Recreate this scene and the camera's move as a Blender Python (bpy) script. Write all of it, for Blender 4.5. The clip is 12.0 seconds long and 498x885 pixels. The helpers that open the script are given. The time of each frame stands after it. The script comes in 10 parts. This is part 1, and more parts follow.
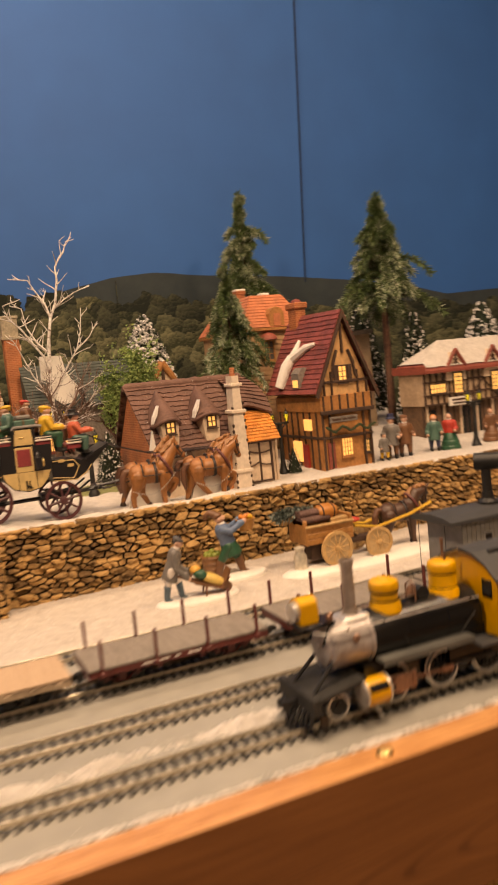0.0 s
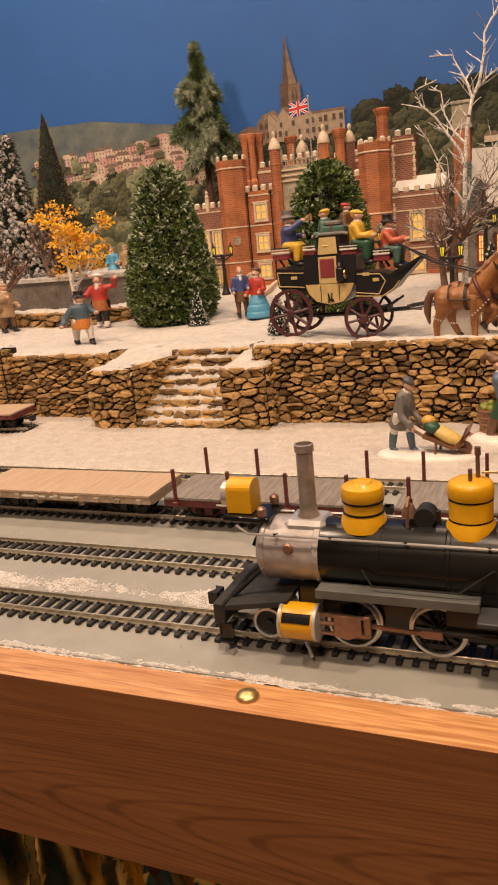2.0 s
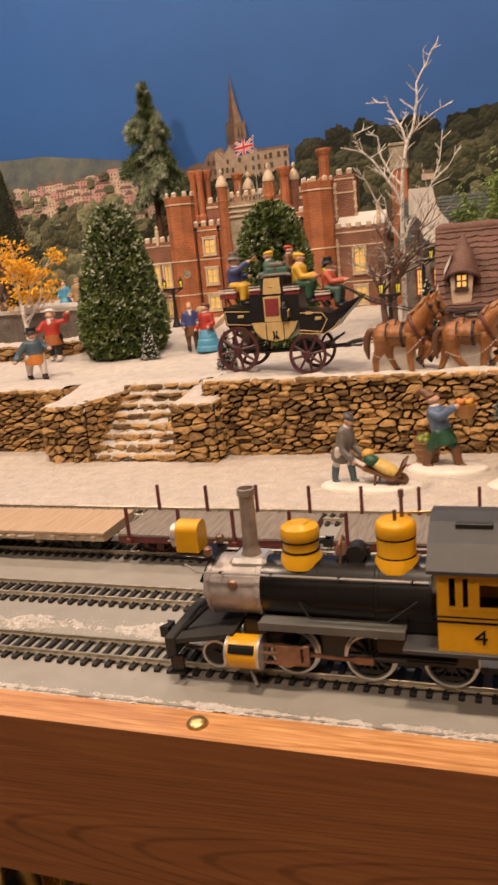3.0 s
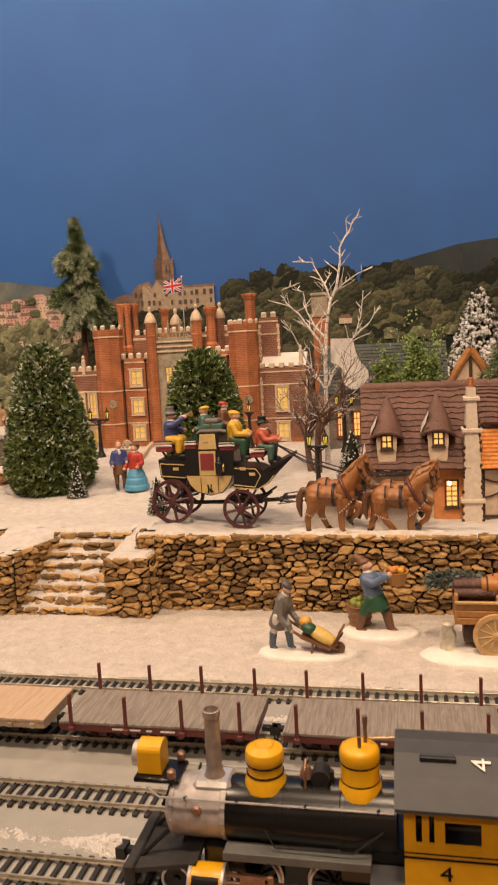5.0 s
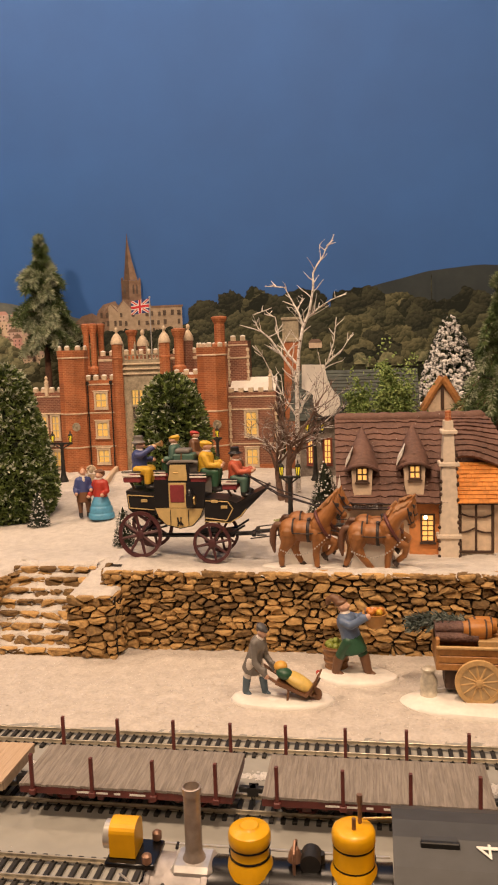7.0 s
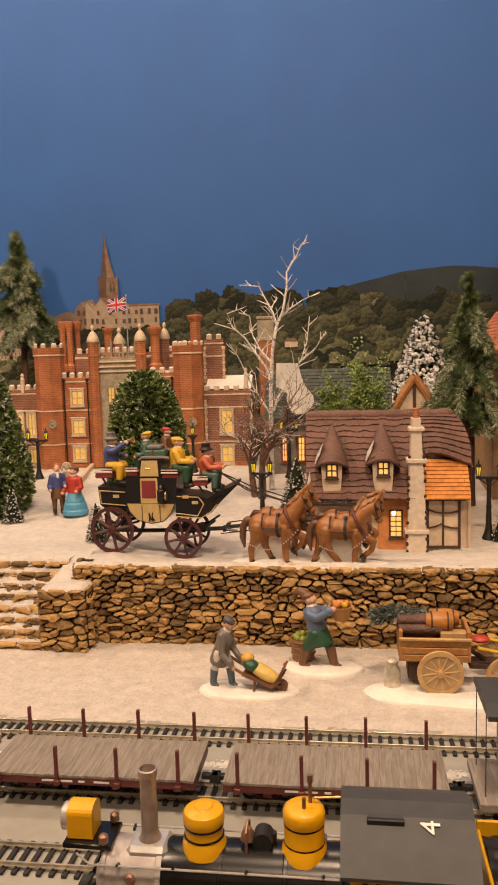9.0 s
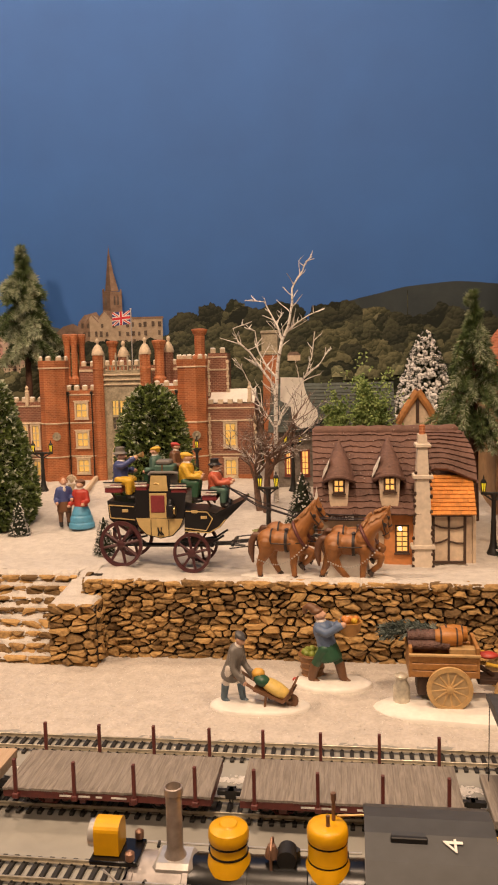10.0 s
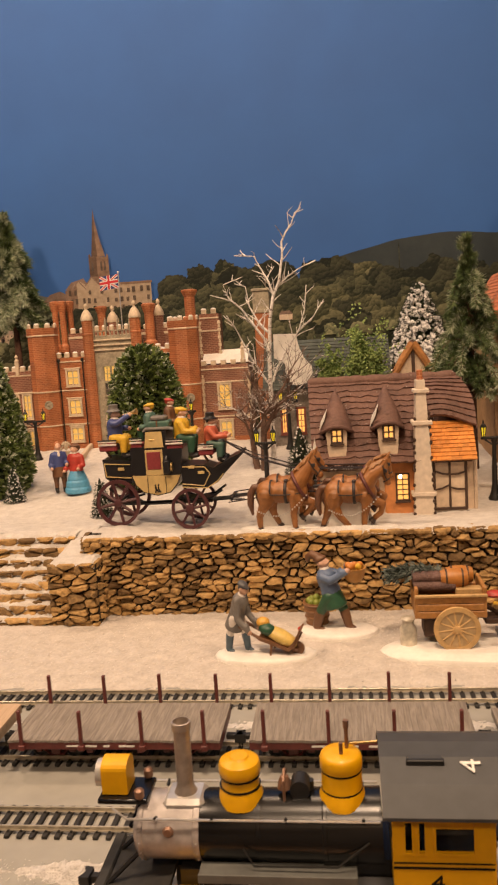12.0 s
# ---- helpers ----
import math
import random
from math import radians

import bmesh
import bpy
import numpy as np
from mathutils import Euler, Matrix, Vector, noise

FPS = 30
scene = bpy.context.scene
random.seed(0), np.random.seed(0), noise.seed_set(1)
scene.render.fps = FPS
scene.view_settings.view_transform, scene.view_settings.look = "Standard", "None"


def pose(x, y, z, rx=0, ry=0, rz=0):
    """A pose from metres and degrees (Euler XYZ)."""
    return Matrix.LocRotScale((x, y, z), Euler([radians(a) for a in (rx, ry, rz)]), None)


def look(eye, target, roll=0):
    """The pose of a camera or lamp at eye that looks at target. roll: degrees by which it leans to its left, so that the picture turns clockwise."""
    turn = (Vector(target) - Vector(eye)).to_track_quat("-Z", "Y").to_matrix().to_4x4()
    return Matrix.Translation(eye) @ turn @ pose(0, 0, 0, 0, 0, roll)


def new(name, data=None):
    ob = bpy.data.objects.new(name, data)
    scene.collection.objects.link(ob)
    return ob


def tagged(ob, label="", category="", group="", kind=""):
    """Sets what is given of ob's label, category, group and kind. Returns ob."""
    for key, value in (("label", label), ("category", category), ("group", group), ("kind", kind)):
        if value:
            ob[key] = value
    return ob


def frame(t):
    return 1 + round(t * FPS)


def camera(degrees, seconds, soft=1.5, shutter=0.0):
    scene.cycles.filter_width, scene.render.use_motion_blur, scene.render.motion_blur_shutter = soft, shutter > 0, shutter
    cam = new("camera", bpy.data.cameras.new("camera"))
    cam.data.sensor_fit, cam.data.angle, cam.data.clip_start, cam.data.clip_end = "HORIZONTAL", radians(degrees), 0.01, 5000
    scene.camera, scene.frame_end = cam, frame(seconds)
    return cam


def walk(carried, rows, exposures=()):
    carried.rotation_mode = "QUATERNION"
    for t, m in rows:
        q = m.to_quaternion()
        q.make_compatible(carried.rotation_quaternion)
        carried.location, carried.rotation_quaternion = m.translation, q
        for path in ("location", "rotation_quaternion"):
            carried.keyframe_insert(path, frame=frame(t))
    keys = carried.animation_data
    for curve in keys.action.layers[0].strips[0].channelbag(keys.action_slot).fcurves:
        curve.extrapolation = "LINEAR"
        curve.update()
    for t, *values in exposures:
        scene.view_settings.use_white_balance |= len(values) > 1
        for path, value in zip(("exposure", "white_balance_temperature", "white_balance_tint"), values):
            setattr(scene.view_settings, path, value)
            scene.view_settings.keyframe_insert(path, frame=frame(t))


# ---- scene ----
cam = camera(35.7, 12.0, 2.0, 0.4)
PATH = [
    (0, (0.001, -0.061, 0.216), (0.82, 1.755, 0.032), -5.6),
    (0.1, (0.052, -0.028, 0.217), (0.8, 1.817, 0.034), -5.1),
    (0.3, (0.129, 0.021, 0.222), (0.661, 1.934, -0.013), -4.3),
    (0.5, (0.178, 0.049, 0.224), (0.461, 2.005, -0.081), -3.8),
    (0.7, (0.225, 0.061, 0.214), (0.231, 2.027, -0.158), -3.9),
    (1, (0.294, 0.054, 0.206), (-0.088, 1.972, -0.216), -3.7),
    (1.5, (0.353, 0.031, 0.201), (-0.343, 1.849, -0.256), -4.3),
    (2, (0.346, 0.027, 0.189), (-0.416, 1.801, -0.335), -5.5),
    (2.5, (0.344, 0.022, 0.192), (-0.406, 1.801, -0.328), -5.9),
    (3, (0.362, 0.004, 0.208), (-0.291, 1.831, -0.275), -5.6),
    (3.5, (0.37, -0.009, 0.229), (-0.23, 1.852, -0.193), -4.9),
    (3.7, (0.376, -0.004, 0.235), (-0.201, 1.869, -0.163), -4.6),
    (5.3, (0.325, -0.005, 0.284), (-0.059, 1.943, 0.041), -2.8),
    (5.5, (0.318, -0.01, 0.289), (-0.052, 1.941, 0.054), -2.7),
    (6, (0.304, 0.004, 0.287), (-0.04, 1.962, 0.072), -2.3),
    (6.5, (0.312, 0.018, 0.285), (-0.012, 1.98, 0.073), -2.0),
    (7, (0.319, 0.023, 0.286), (0.009, 1.987, 0.063), -1.9),
    (9, (0.333, 0.014, 0.283), (0.067, 1.983, 0.059), -1.6),
    (9.5, (0.332, 0.002, 0.292), (0.073, 1.974, 0.085), -1.4),
    (10, (0.32, 0.005, 0.291), (0.067, 1.979, 0.09), -1.3),
    (10.5, (0.323, 0.013, 0.288), (0.089, 1.989, 0.086), -1.5),
    (11, (0.326, 0.019, 0.281), (0.109, 1.996, 0.067), -2.0),
    (11.5, (0.325, 0.021, 0.274), (0.111, 1.995, 0.039), -2.7),
    (12, (0.317, 0.016, 0.266), (0.074, 1.983, 0.0), -3.6),
]
TONE = [
    (0, 0.12, 7050, 10), (0.5, 0.02, 6500, 10), (1, -0.04, 6390, 10), (2, 0.02, 6170, 10), (2.5, 0.02, 6030, 10), (3, 0.0, 5950, 10), (3.5, 0.0, 5890, 10),
    (5.5, -0.05, 6370, 10), (7, -0.06, 6440, 10), (9, -0.05, 6470, 10), (11, -0.05, 6550, 10), (12, -0.05, 6640, 10),
]
walk(cam, [(t, look(eye, target, roll)) for t, eye, target, roll in PATH], TONE)

# ---- light ----
world = bpy.data.worlds.new("room_dusk")
scene.world = world
world.use_nodes = True
world.node_tree.nodes["Background"].inputs[0].default_value = (1.0, 0.86, 0.70, 1)
world.node_tree.nodes["Background"].inputs[1].default_value = 0.10


def area_lamp(name, eye, target, size, watts, colour):
    data = bpy.data.lights.new(name, "AREA")
    data.shape, data.size, data.energy, data.color = "DISK", size, watts, colour
    ob = new(name, data)
    ob.matrix_world = look(eye, target)
    return ob


WARM = (1.0, 0.705, 0.472)
area_lamp("ceiling_lamp_front", (0.35, 0.05, 1.55), (0.25, 0.75, 0), 0.14, 15.7, WARM)
area_lamp("ceiling_lamp_front_side", (1.15, 0.10, 1.55), (0.85, 0.75, 0), 0.14, 8.5, WARM)
area_lamp("ceiling_lamp_front_far_side", (-0.75, 0.10, 1.55), (-0.45, 0.75, 0), 0.14, 16.5, WARM)
area_lamp("ceiling_lamp_centre", (0.15, 1.14, 1.66), (0.15, 1.32, 0.9), 0.14, 6.6, WARM)
# Unseen fill lamp, added to brighten the left of the sky wall.
area_lamp("ceiling_lamp_left", (-0.75, 1.05, 1.66), (-0.70, 1.32, 0.7), 0.14, 10.0, WARM)
# Unseen fill lamp behind the camera, added to brighten the oak board's front.
area_lamp("ceiling_lamp_room", (0.30, -0.95, 1.65), (0.30, -0.6, 0), 0.30, 16.0, WARM)
scene.view_settings.exposure = 0.0


# ---- materials ----
def mat(name, col, rough=0.6, var=0.18, scale=250.0, bump=0.15, metal=0.0, col2=None, spec=0.5, rand=0.0, island=False, coat=0.0, fine=4.0, emit=None, stretch=None, dist=0.0006):
    """Paint, plaster, plastic or metal with mottling at two scales and fine relief."""
    m = bpy.data.materials.new(name)
    m.use_nodes = True
    n, l = m.node_tree.nodes, m.node_tree.links
    p = n["Principled BSDF"]
    tc = n.new("ShaderNodeTexCoord")
    src = tc.outputs["Object"]
    if stretch:
        mp = n.new("ShaderNodeMapping")
        mp.inputs["Scale"].default_value = stretch
        l.new(src, mp.inputs[0])
        src = mp.outputs[0]
    a = n.new("ShaderNodeTexNoise")
    a.inputs["Scale"].default_value, a.inputs["Detail"].default_value = scale / 6, 4
    b = n.new("ShaderNodeTexNoise")
    b.inputs["Scale"].default_value, b.inputs["Detail"].default_value = scale * fine / 4, 6
    l.new(src, a.inputs[0]), l.new(src, b.inputs[0])
    add = n.new("ShaderNodeMath")
    add.operation = "ADD"
    l.new(a.outputs[0], add.inputs[0]), l.new(b.outputs[0], add.inputs[1])
    last = add.outputs[0]
    if rand:
        if island:
            g = n.new("ShaderNodeNewGeometry")
            r = g.outputs["Random Per Island"]
        else:
            g = n.new("ShaderNodeObjectInfo")
            r = g.outputs["Random"]
        ma = n.new("ShaderNodeMath")
        ma.operation = "MULTIPLY_ADD"
        ma.inputs[1].default_value, ma.inputs[2].default_value = rand, -rand / 2
        l.new(r, ma.inputs[0])
        ad = n.new("ShaderNodeMath")
        ad.operation = "ADD"
        l.new(last, ad.inputs[0]), l.new(ma.outputs[0], ad.inputs[1])
        last = ad.outputs[0]
    ramp = n.new("ShaderNodeMapRange")
    ramp.inputs["From Min"].default_value, ramp.inputs["From Max"].default_value = 0.62, 1.38
    l.new(last, ramp.inputs[0])
    mix = n.new("ShaderNodeMix")
    mix.data_type = "RGBA"
    c2 = col2 or tuple(c * (1 + 2 * var) for c in col)
    c1 = col if col2 else tuple(c * (1 - 2 * var) for c in col)
    mix.inputs["A"].default_value, mix.inputs["B"].default_value = (*c1, 1), (*c2, 1)
    l.new(ramp.outputs[0], mix.inputs["Factor"])
    l.new(mix.outputs["Result"], p.inputs["Base Color"])
    p.inputs["Roughness"].default_value, p.inputs["Metallic"].default_value = rough, metal
    p.inputs["Specular IOR Level"].default_value = spec
    p.inputs["Coat Weight"].default_value = coat
    if bump:
        bp = n.new("ShaderNodeBump")
        bp.inputs["Strength"].default_value, bp.inputs["Distance"].default_value = bump, dist
        l.new(b.outputs[0], bp.inputs["Height"])
        l.new(bp.outputs[0], p.inputs["Normal"])
    if emit:
        p.inputs["Emission Color"].default_value, p.inputs["Emission Strength"].default_value = (*emit[0], 1), emit[1]
    return m


def wave_wood(name, c1, c2, axis="X", scale=60.0, distort=6.0, rough=0.45, bump=0.1, stretch=(1, 1, 1), coat=0.0):
    """Wood with long grain lines and pores."""
    m = bpy.data.materials.new(name)
    m.use_nodes = True
    n, l = m.node_tree.nodes, m.node_tree.links
    p = n["Principled BSDF"]
    tc, mp = n.new("ShaderNodeTexCoord"), n.new("ShaderNodeMapping")
    mp.inputs["Scale"].default_value = stretch
    l.new(tc.outputs["Object"], mp.inputs[0])
    w = n.new("ShaderNodeTexNoise")
    w.inputs["Scale"].default_value, w.inputs["Detail"].default_value, w.inputs["Distortion"].default_value = scale, 5, distort
    f = n.new("ShaderNodeTexNoise")
    f.inputs["Scale"].default_value, f.inputs["Detail"].default_value = scale * 5, 3
    l.new(mp.outputs[0], w.inputs[0]), l.new(mp.outputs[0], f.inputs[0])
    mx = n.new("ShaderNodeMath")
    mx.operation = "MULTIPLY_ADD"
    mx.inputs[1].default_value = 0.35
    l.new(f.outputs[0], mx.inputs[0]), l.new(w.outputs[0], mx.inputs[2])
    r = n.new("ShaderNodeMapRange")
    r.inputs["From Min"].default_value, r.inputs["From Max"].default_value = 0.5, 0.88
    l.new(mx.outputs[0], r.inputs[0])
    c = n.new("ShaderNodeMix")
    c.data_type = "RGBA"
    c.inputs["A"].default_value, c.inputs["B"].default_value = (*c1, 1), (*c2, 1)
    l.new(r.outputs[0], c.inputs["Factor"]), l.new(c.outputs["Result"], p.inputs["Base Color"])
    p.inputs["Roughness"].default_value, p.inputs["Coat Weight"].default_value = rough, coat
    p.inputs["Coat Roughness"].default_value = 0.25
    bp = n.new("ShaderNodeBump")
    bp.inputs["Strength"].default_value, bp.inputs["Distance"].default_value = bump, 0.0004
    l.new(mx.outputs[0], bp.inputs["Height"]), l.new(bp.outputs[0], p.inputs["Normal"])
    return m


def cathedral_oak(name, c1, c2):
    """Flat-sawn varnished oak: broad arching grain with fine pores along it."""
    m = bpy.data.materials.new(name)
    m.use_nodes = True
    n, l = m.node_tree.nodes, m.node_tree.links
    p = n["Principled BSDF"]
    tc, mp, mq = n.new("ShaderNodeTexCoord"), n.new("ShaderNodeMapping"), n.new("ShaderNodeMapping")
    mp.inputs["Scale"].default_value, mq.inputs["Scale"].default_value = (0.085, 1, 1), (0.04, 1, 1)
    l.new(tc.outputs["Object"], mp.inputs[0]), l.new(tc.outputs["Object"], mq.inputs[0])
    w = n.new("ShaderNodeTexNoise")
    w.inputs["Scale"].default_value, w.inputs["Detail"].default_value = 22, 2.0
    l.new(mp.outputs[0], w.inputs[0])
    xyz = n.new("ShaderNodeSeparateXYZ")
    l.new(tc.outputs["Object"], xyz.inputs[0])

    def op(kind, a, b, c=None):
        """One arithmetic node."""
        q = n.new("ShaderNodeMath")
        q.operation = kind
        for k, v in enumerate((a, b, c)):
            if isinstance(v, (int, float)):
                q.inputs[k].default_value = v
            elif v is not None:
                l.new(v, q.inputs[k])
        return q.outputs[0]

    # arches nested along the board, closing up into straight lines at its edges
    across = op("ADD", op("ADD", xyz.outputs[2], xyz.outputs[1]), -0.2155)
    across = op("MULTIPLY_ADD", w.outputs[0], 0.030, op("ADD", across, -0.015))
    bow = op("MULTIPLY", op("MULTIPLY", across, across), -330.0)
    along = op("ADD", xyz.outputs[0], bow)
    sn = n.new("ShaderNodeMath")
    sn.operation = "SINE"
    l.new(op("MULTIPLY_ADD", w.outputs[0], 7.0, op("MULTIPLY", along, 170.0)), sn.inputs[0])
    f = n.new("ShaderNodeTexNoise")
    f.inputs["Scale"].default_value, f.inputs["Detail"].default_value = 420, 4
    l.new(mq.outputs[0], f.inputs[0])
    line = n.new("ShaderNodeMapRange")
    line.interpolation_type = "SMOOTHSTEP"
    line.inputs["From Min"].default_value, line.inputs["From Max"].default_value = -1.0, -0.55
    l.new(sn.outputs[0], line.inputs[0])
    mx = n.new("ShaderNodeMath")
    mx.operation = "MULTIPLY_ADD"
    mx.inputs[1].default_value = 0.36
    fs_ = n.new("ShaderNodeMath")
    fs_.operation = "MULTIPLY_ADD"
    fs_.inputs[1].default_value, fs_.inputs[2].default_value = 1.1, -0.18
    l.new(f.outputs[0], fs_.inputs[0])
    l.new(line.outputs[0], mx.inputs[0]), l.new(fs_.outputs[0], mx.inputs[2])
    r = n.new("ShaderNodeMapRange")
    r.inputs["From Min"].default_value, r.inputs["From Max"].default_value = 0.05, 1.05
    l.new(mx.outputs[0], r.inputs[0])
    c = n.new("ShaderNodeMix")
    c.data_type = "RGBA"
    c.inputs["A"].default_value, c.inputs["B"].default_value = (*c1, 1), (*c2, 1)
    l.new(r.outputs[0], c.inputs["Factor"]), l.new(c.outputs["Result"], p.inputs["Base Color"])
    p.inputs["Roughness"].default_value, p.inputs["Coat Weight"].default_value, p.inputs["Coat Roughness"].default_value = 0.45, 0.12, 0.3
    bp = n.new("ShaderNodeBump")
    bp.inputs["Strength"].default_value, bp.inputs["Distance"].default_value = 0.12, 0.0004
    l.new(f.outputs[0], bp.inputs["Height"]), l.new(bp.outputs[0], p.inputs["Normal"])
    return m


def brick_mat(name, c1, c2, mortar, w=0.0075, hgt=0.0026, plane="XZ"):
    """Moulded ceramic brickwork, too fine to be told apart."""
    m = bpy.data.materials.new(name)
    m.use_nodes = True
    n, l = m.node_tree.nodes, m.node_tree.links
    p = n["Principled BSDF"]
    tc, sep, com = n.new("ShaderNodeTexCoord"), n.new("ShaderNodeSeparateXYZ"), n.new("ShaderNodeCombineXYZ")
    l.new(tc.outputs["Object"], sep.inputs[0])
    ad = n.new("ShaderNodeMath")
    ad.operation = "ADD"
    l.new(sep.outputs[0], ad.inputs[0]), l.new(sep.outputs[1], ad.inputs[1])
    l.new(ad.outputs[0], com.inputs[0]), l.new(sep.outputs[2], com.inputs[1])
    b = n.new("ShaderNodeTexBrick")
    b.inputs["Color1"].default_value, b.inputs["Color2"].default_value, b.inputs["Mortar"].default_value = (*c1, 1), (*c2, 1), (*mortar, 1)
    b.inputs["Scale"].default_value, b.inputs["Mortar Size"].default_value = 1.0, 0.00055
    b.inputs["Brick Width"].default_value, b.inputs["Row Height"].default_value = w, hgt
    l.new(com.outputs[0], b.inputs[0])
    no = n.new("ShaderNodeTexNoise")
    no.inputs["Scale"].default_value, no.inputs["Detail"].default_value = 35, 5
    l.new(tc.outputs["Object"], no.inputs[0])
    mr = n.new("ShaderNodeMapRange")
    mr.inputs["From Min"].default_value, mr.inputs["From Max"].default_value = 0.3, 0.7
    mr.inputs["To Min"].default_value, mr.inputs["To Max"].default_value = 0.72, 1.2
    l.new(no.outputs[0], mr.inputs[0])
    mu = n.new("ShaderNodeVectorMath")
    mu.operation = "SCALE"
    l.new(b.outputs[0], mu.inputs[0]), l.new(mr.outputs[0], mu.inputs["Scale"])
    l.new(mu.outputs[0], p.inputs["Base Color"])
    p.inputs["Roughness"].default_value = 0.55
    bp = n.new("ShaderNodeBump")
    bp.inputs["Strength"].default_value, bp.inputs["Distance"].default_value, bp.invert = 0.5, 0.0005, True
    l.new(b.outputs["Fac"], bp.inputs["Height"]), l.new(bp.outputs[0], p.inputs["Normal"])
    return m


SNOW = mat("snow_grains", (0.53, 0.488, 0.447), 0.85, 0.06, 700, 1.0, fine=6, dist=0.0016, col2=(0.785, 0.735, 0.675))
SNOW_CLEAN = mat("snow_ceramic", (0.78, 0.74, 0.68), 0.5, 0.05, 200, 0.35)
ROAD_SNOW = mat("road_snow_grains", (0.42, 0.374, 0.330), 0.9, 0.06, 500, 0.7, fine=3, dist=0.0018, col2=(0.62, 0.562, 0.503))
POWDER = mat("powder_snow", (0.60, 0.565, 0.53), 0.95, 0.06, 900, 1.0, fine=5, dist=0.0022, col2=(0.86, 0.82, 0.775))
BOARD = mat("grey_painted_board", (0.30, 0.29, 0.26), 0.65, 0.07, 60, 0.15)
# Same oak: front coloured darker for shade, top paler for light from above.
OAK_SHADED = cathedral_oak("oak_varnished_shaded", (0.120, 0.041, 0.0115), (0.330, 0.130, 0.038))
OAK_TOP_LIT = wave_wood("oak_top_lit", (0.38, 0.165, 0.056), (0.70, 0.385, 0.165), scale=420, distort=1.0, rough=0.35, bump=0.12, stretch=(0.05, 1, 1), coat=0.25)
GOLD_CLOTH = mat("gold_lame_cloth", (0.16, 0.10, 0.025), 0.15, 0.2, 60, 0.25, metal=1.0, col2=(0.70, 0.47, 0.12), dist=0.003)
RAIL = mat("nickel_silver_rail", (0.50, 0.45, 0.36), 0.34, 0.15, 300, 0.05, metal=0.65)
TIE = mat("black_plastic_tie", (0.018, 0.016, 0.014), 0.6, 0.25, 500, 0.25, rand=0.3)
STONE = mat("field_stone", (0.150, 0.088, 0.034), 0.82, 0.2, 300, 1.0, col2=(0.56, 0.345, 0.130), rand=0.80, dist=0.0018)
STONE_I = mat("field_stone_joined", (0.150, 0.088, 0.034), 0.82, 0.2, 300, 1.0, col2=(0.56, 0.345, 0.130), rand=0.80, island=True, dist=0.0018)
MORTAR = mat("dark_mortar", (0.016, 0.009, 0.004), 0.95, 0.3, 300, 0.5)
BLACK = mat("satin_black", (0.006, 0.006, 0.006), 0.27, 0.2, 300, 0.06)
IRON = mat("black_cast_iron", (0.012, 0.0115, 0.011), 0.5, 0.2, 350, 0.2)
DARKGREY = mat("dark_grey_roof_paint", (0.0504, 0.0521, 0.0554), 0.55, 0.12, 120, 0.12)
GRAPHITE = mat("graphite_smokebox", (0.40, 0.365, 0.35), 0.36, 0.2, 200, 0.1, metal=0.3)
SILVER = mat("bright_silver_paint", (0.62, 0.60, 0.57), 0.3, 0.12, 200, 0.06, metal=0.6)
YELLOW = mat("chrome_yellow_paint", (0.70, 0.365, 0.003), 0.36, 0.06, 150, 0.05, coat=0.15)
BRASS = mat("brass", (0.64, 0.46, 0.20), 0.38, 0.15, 300, 0.05, metal=0.95)
COPPER = mat("brown_valve_gear", (0.26, 0.15, 0.10), 0.4, 0.2, 300, 0.08, metal=0.5)
MAROON = mat("maroon_car_paint", (0.115, 0.026, 0.022), 0.45, 0.15, 200, 0.1)
WHITE_LETTER = mat("white_lettering", (0.75, 0.73, 0.68), 0.6, 0.05, 200, 0)
DECK_GREY = wave_wood("weathered_grey_deck", (0.175, 0.150, 0.128), (0.285, 0.250, 0.215), scale=500, distort=1.0, rough=0.8, bump=0.3, stretch=(1, 0.08, 1))
DECK_TAN = wave_wood("pale_wood_deck", (0.43, 0.305, 0.20), (0.52, 0.38, 0.26), scale=420, distort=1.0, rough=0.7, bump=0.25, stretch=(1, 0.08, 1))
TAN_SIDE = mat("weathered_tan_car", (0.34, 0.26, 0.18), 0.7, 0.2, 260, 0.2)
CABOOSE_GREY = mat("grey_car_side", (0.23, 0.225, 0.215), 0.55, 0.1, 160, 0.12)
SKY = mat("blue_sky_wall", (0.024, 0.110, 0.375), 0.7, 0.045, 10, 0.05)
ROOM = mat("room_wall_paint", (0.42, 0.34, 0.27), 0.8, 0.05, 20, 0.1)
FLOOR = mat("room_carpet", (0.14, 0.10, 0.08), 0.95, 0.2, 200, 0.3)


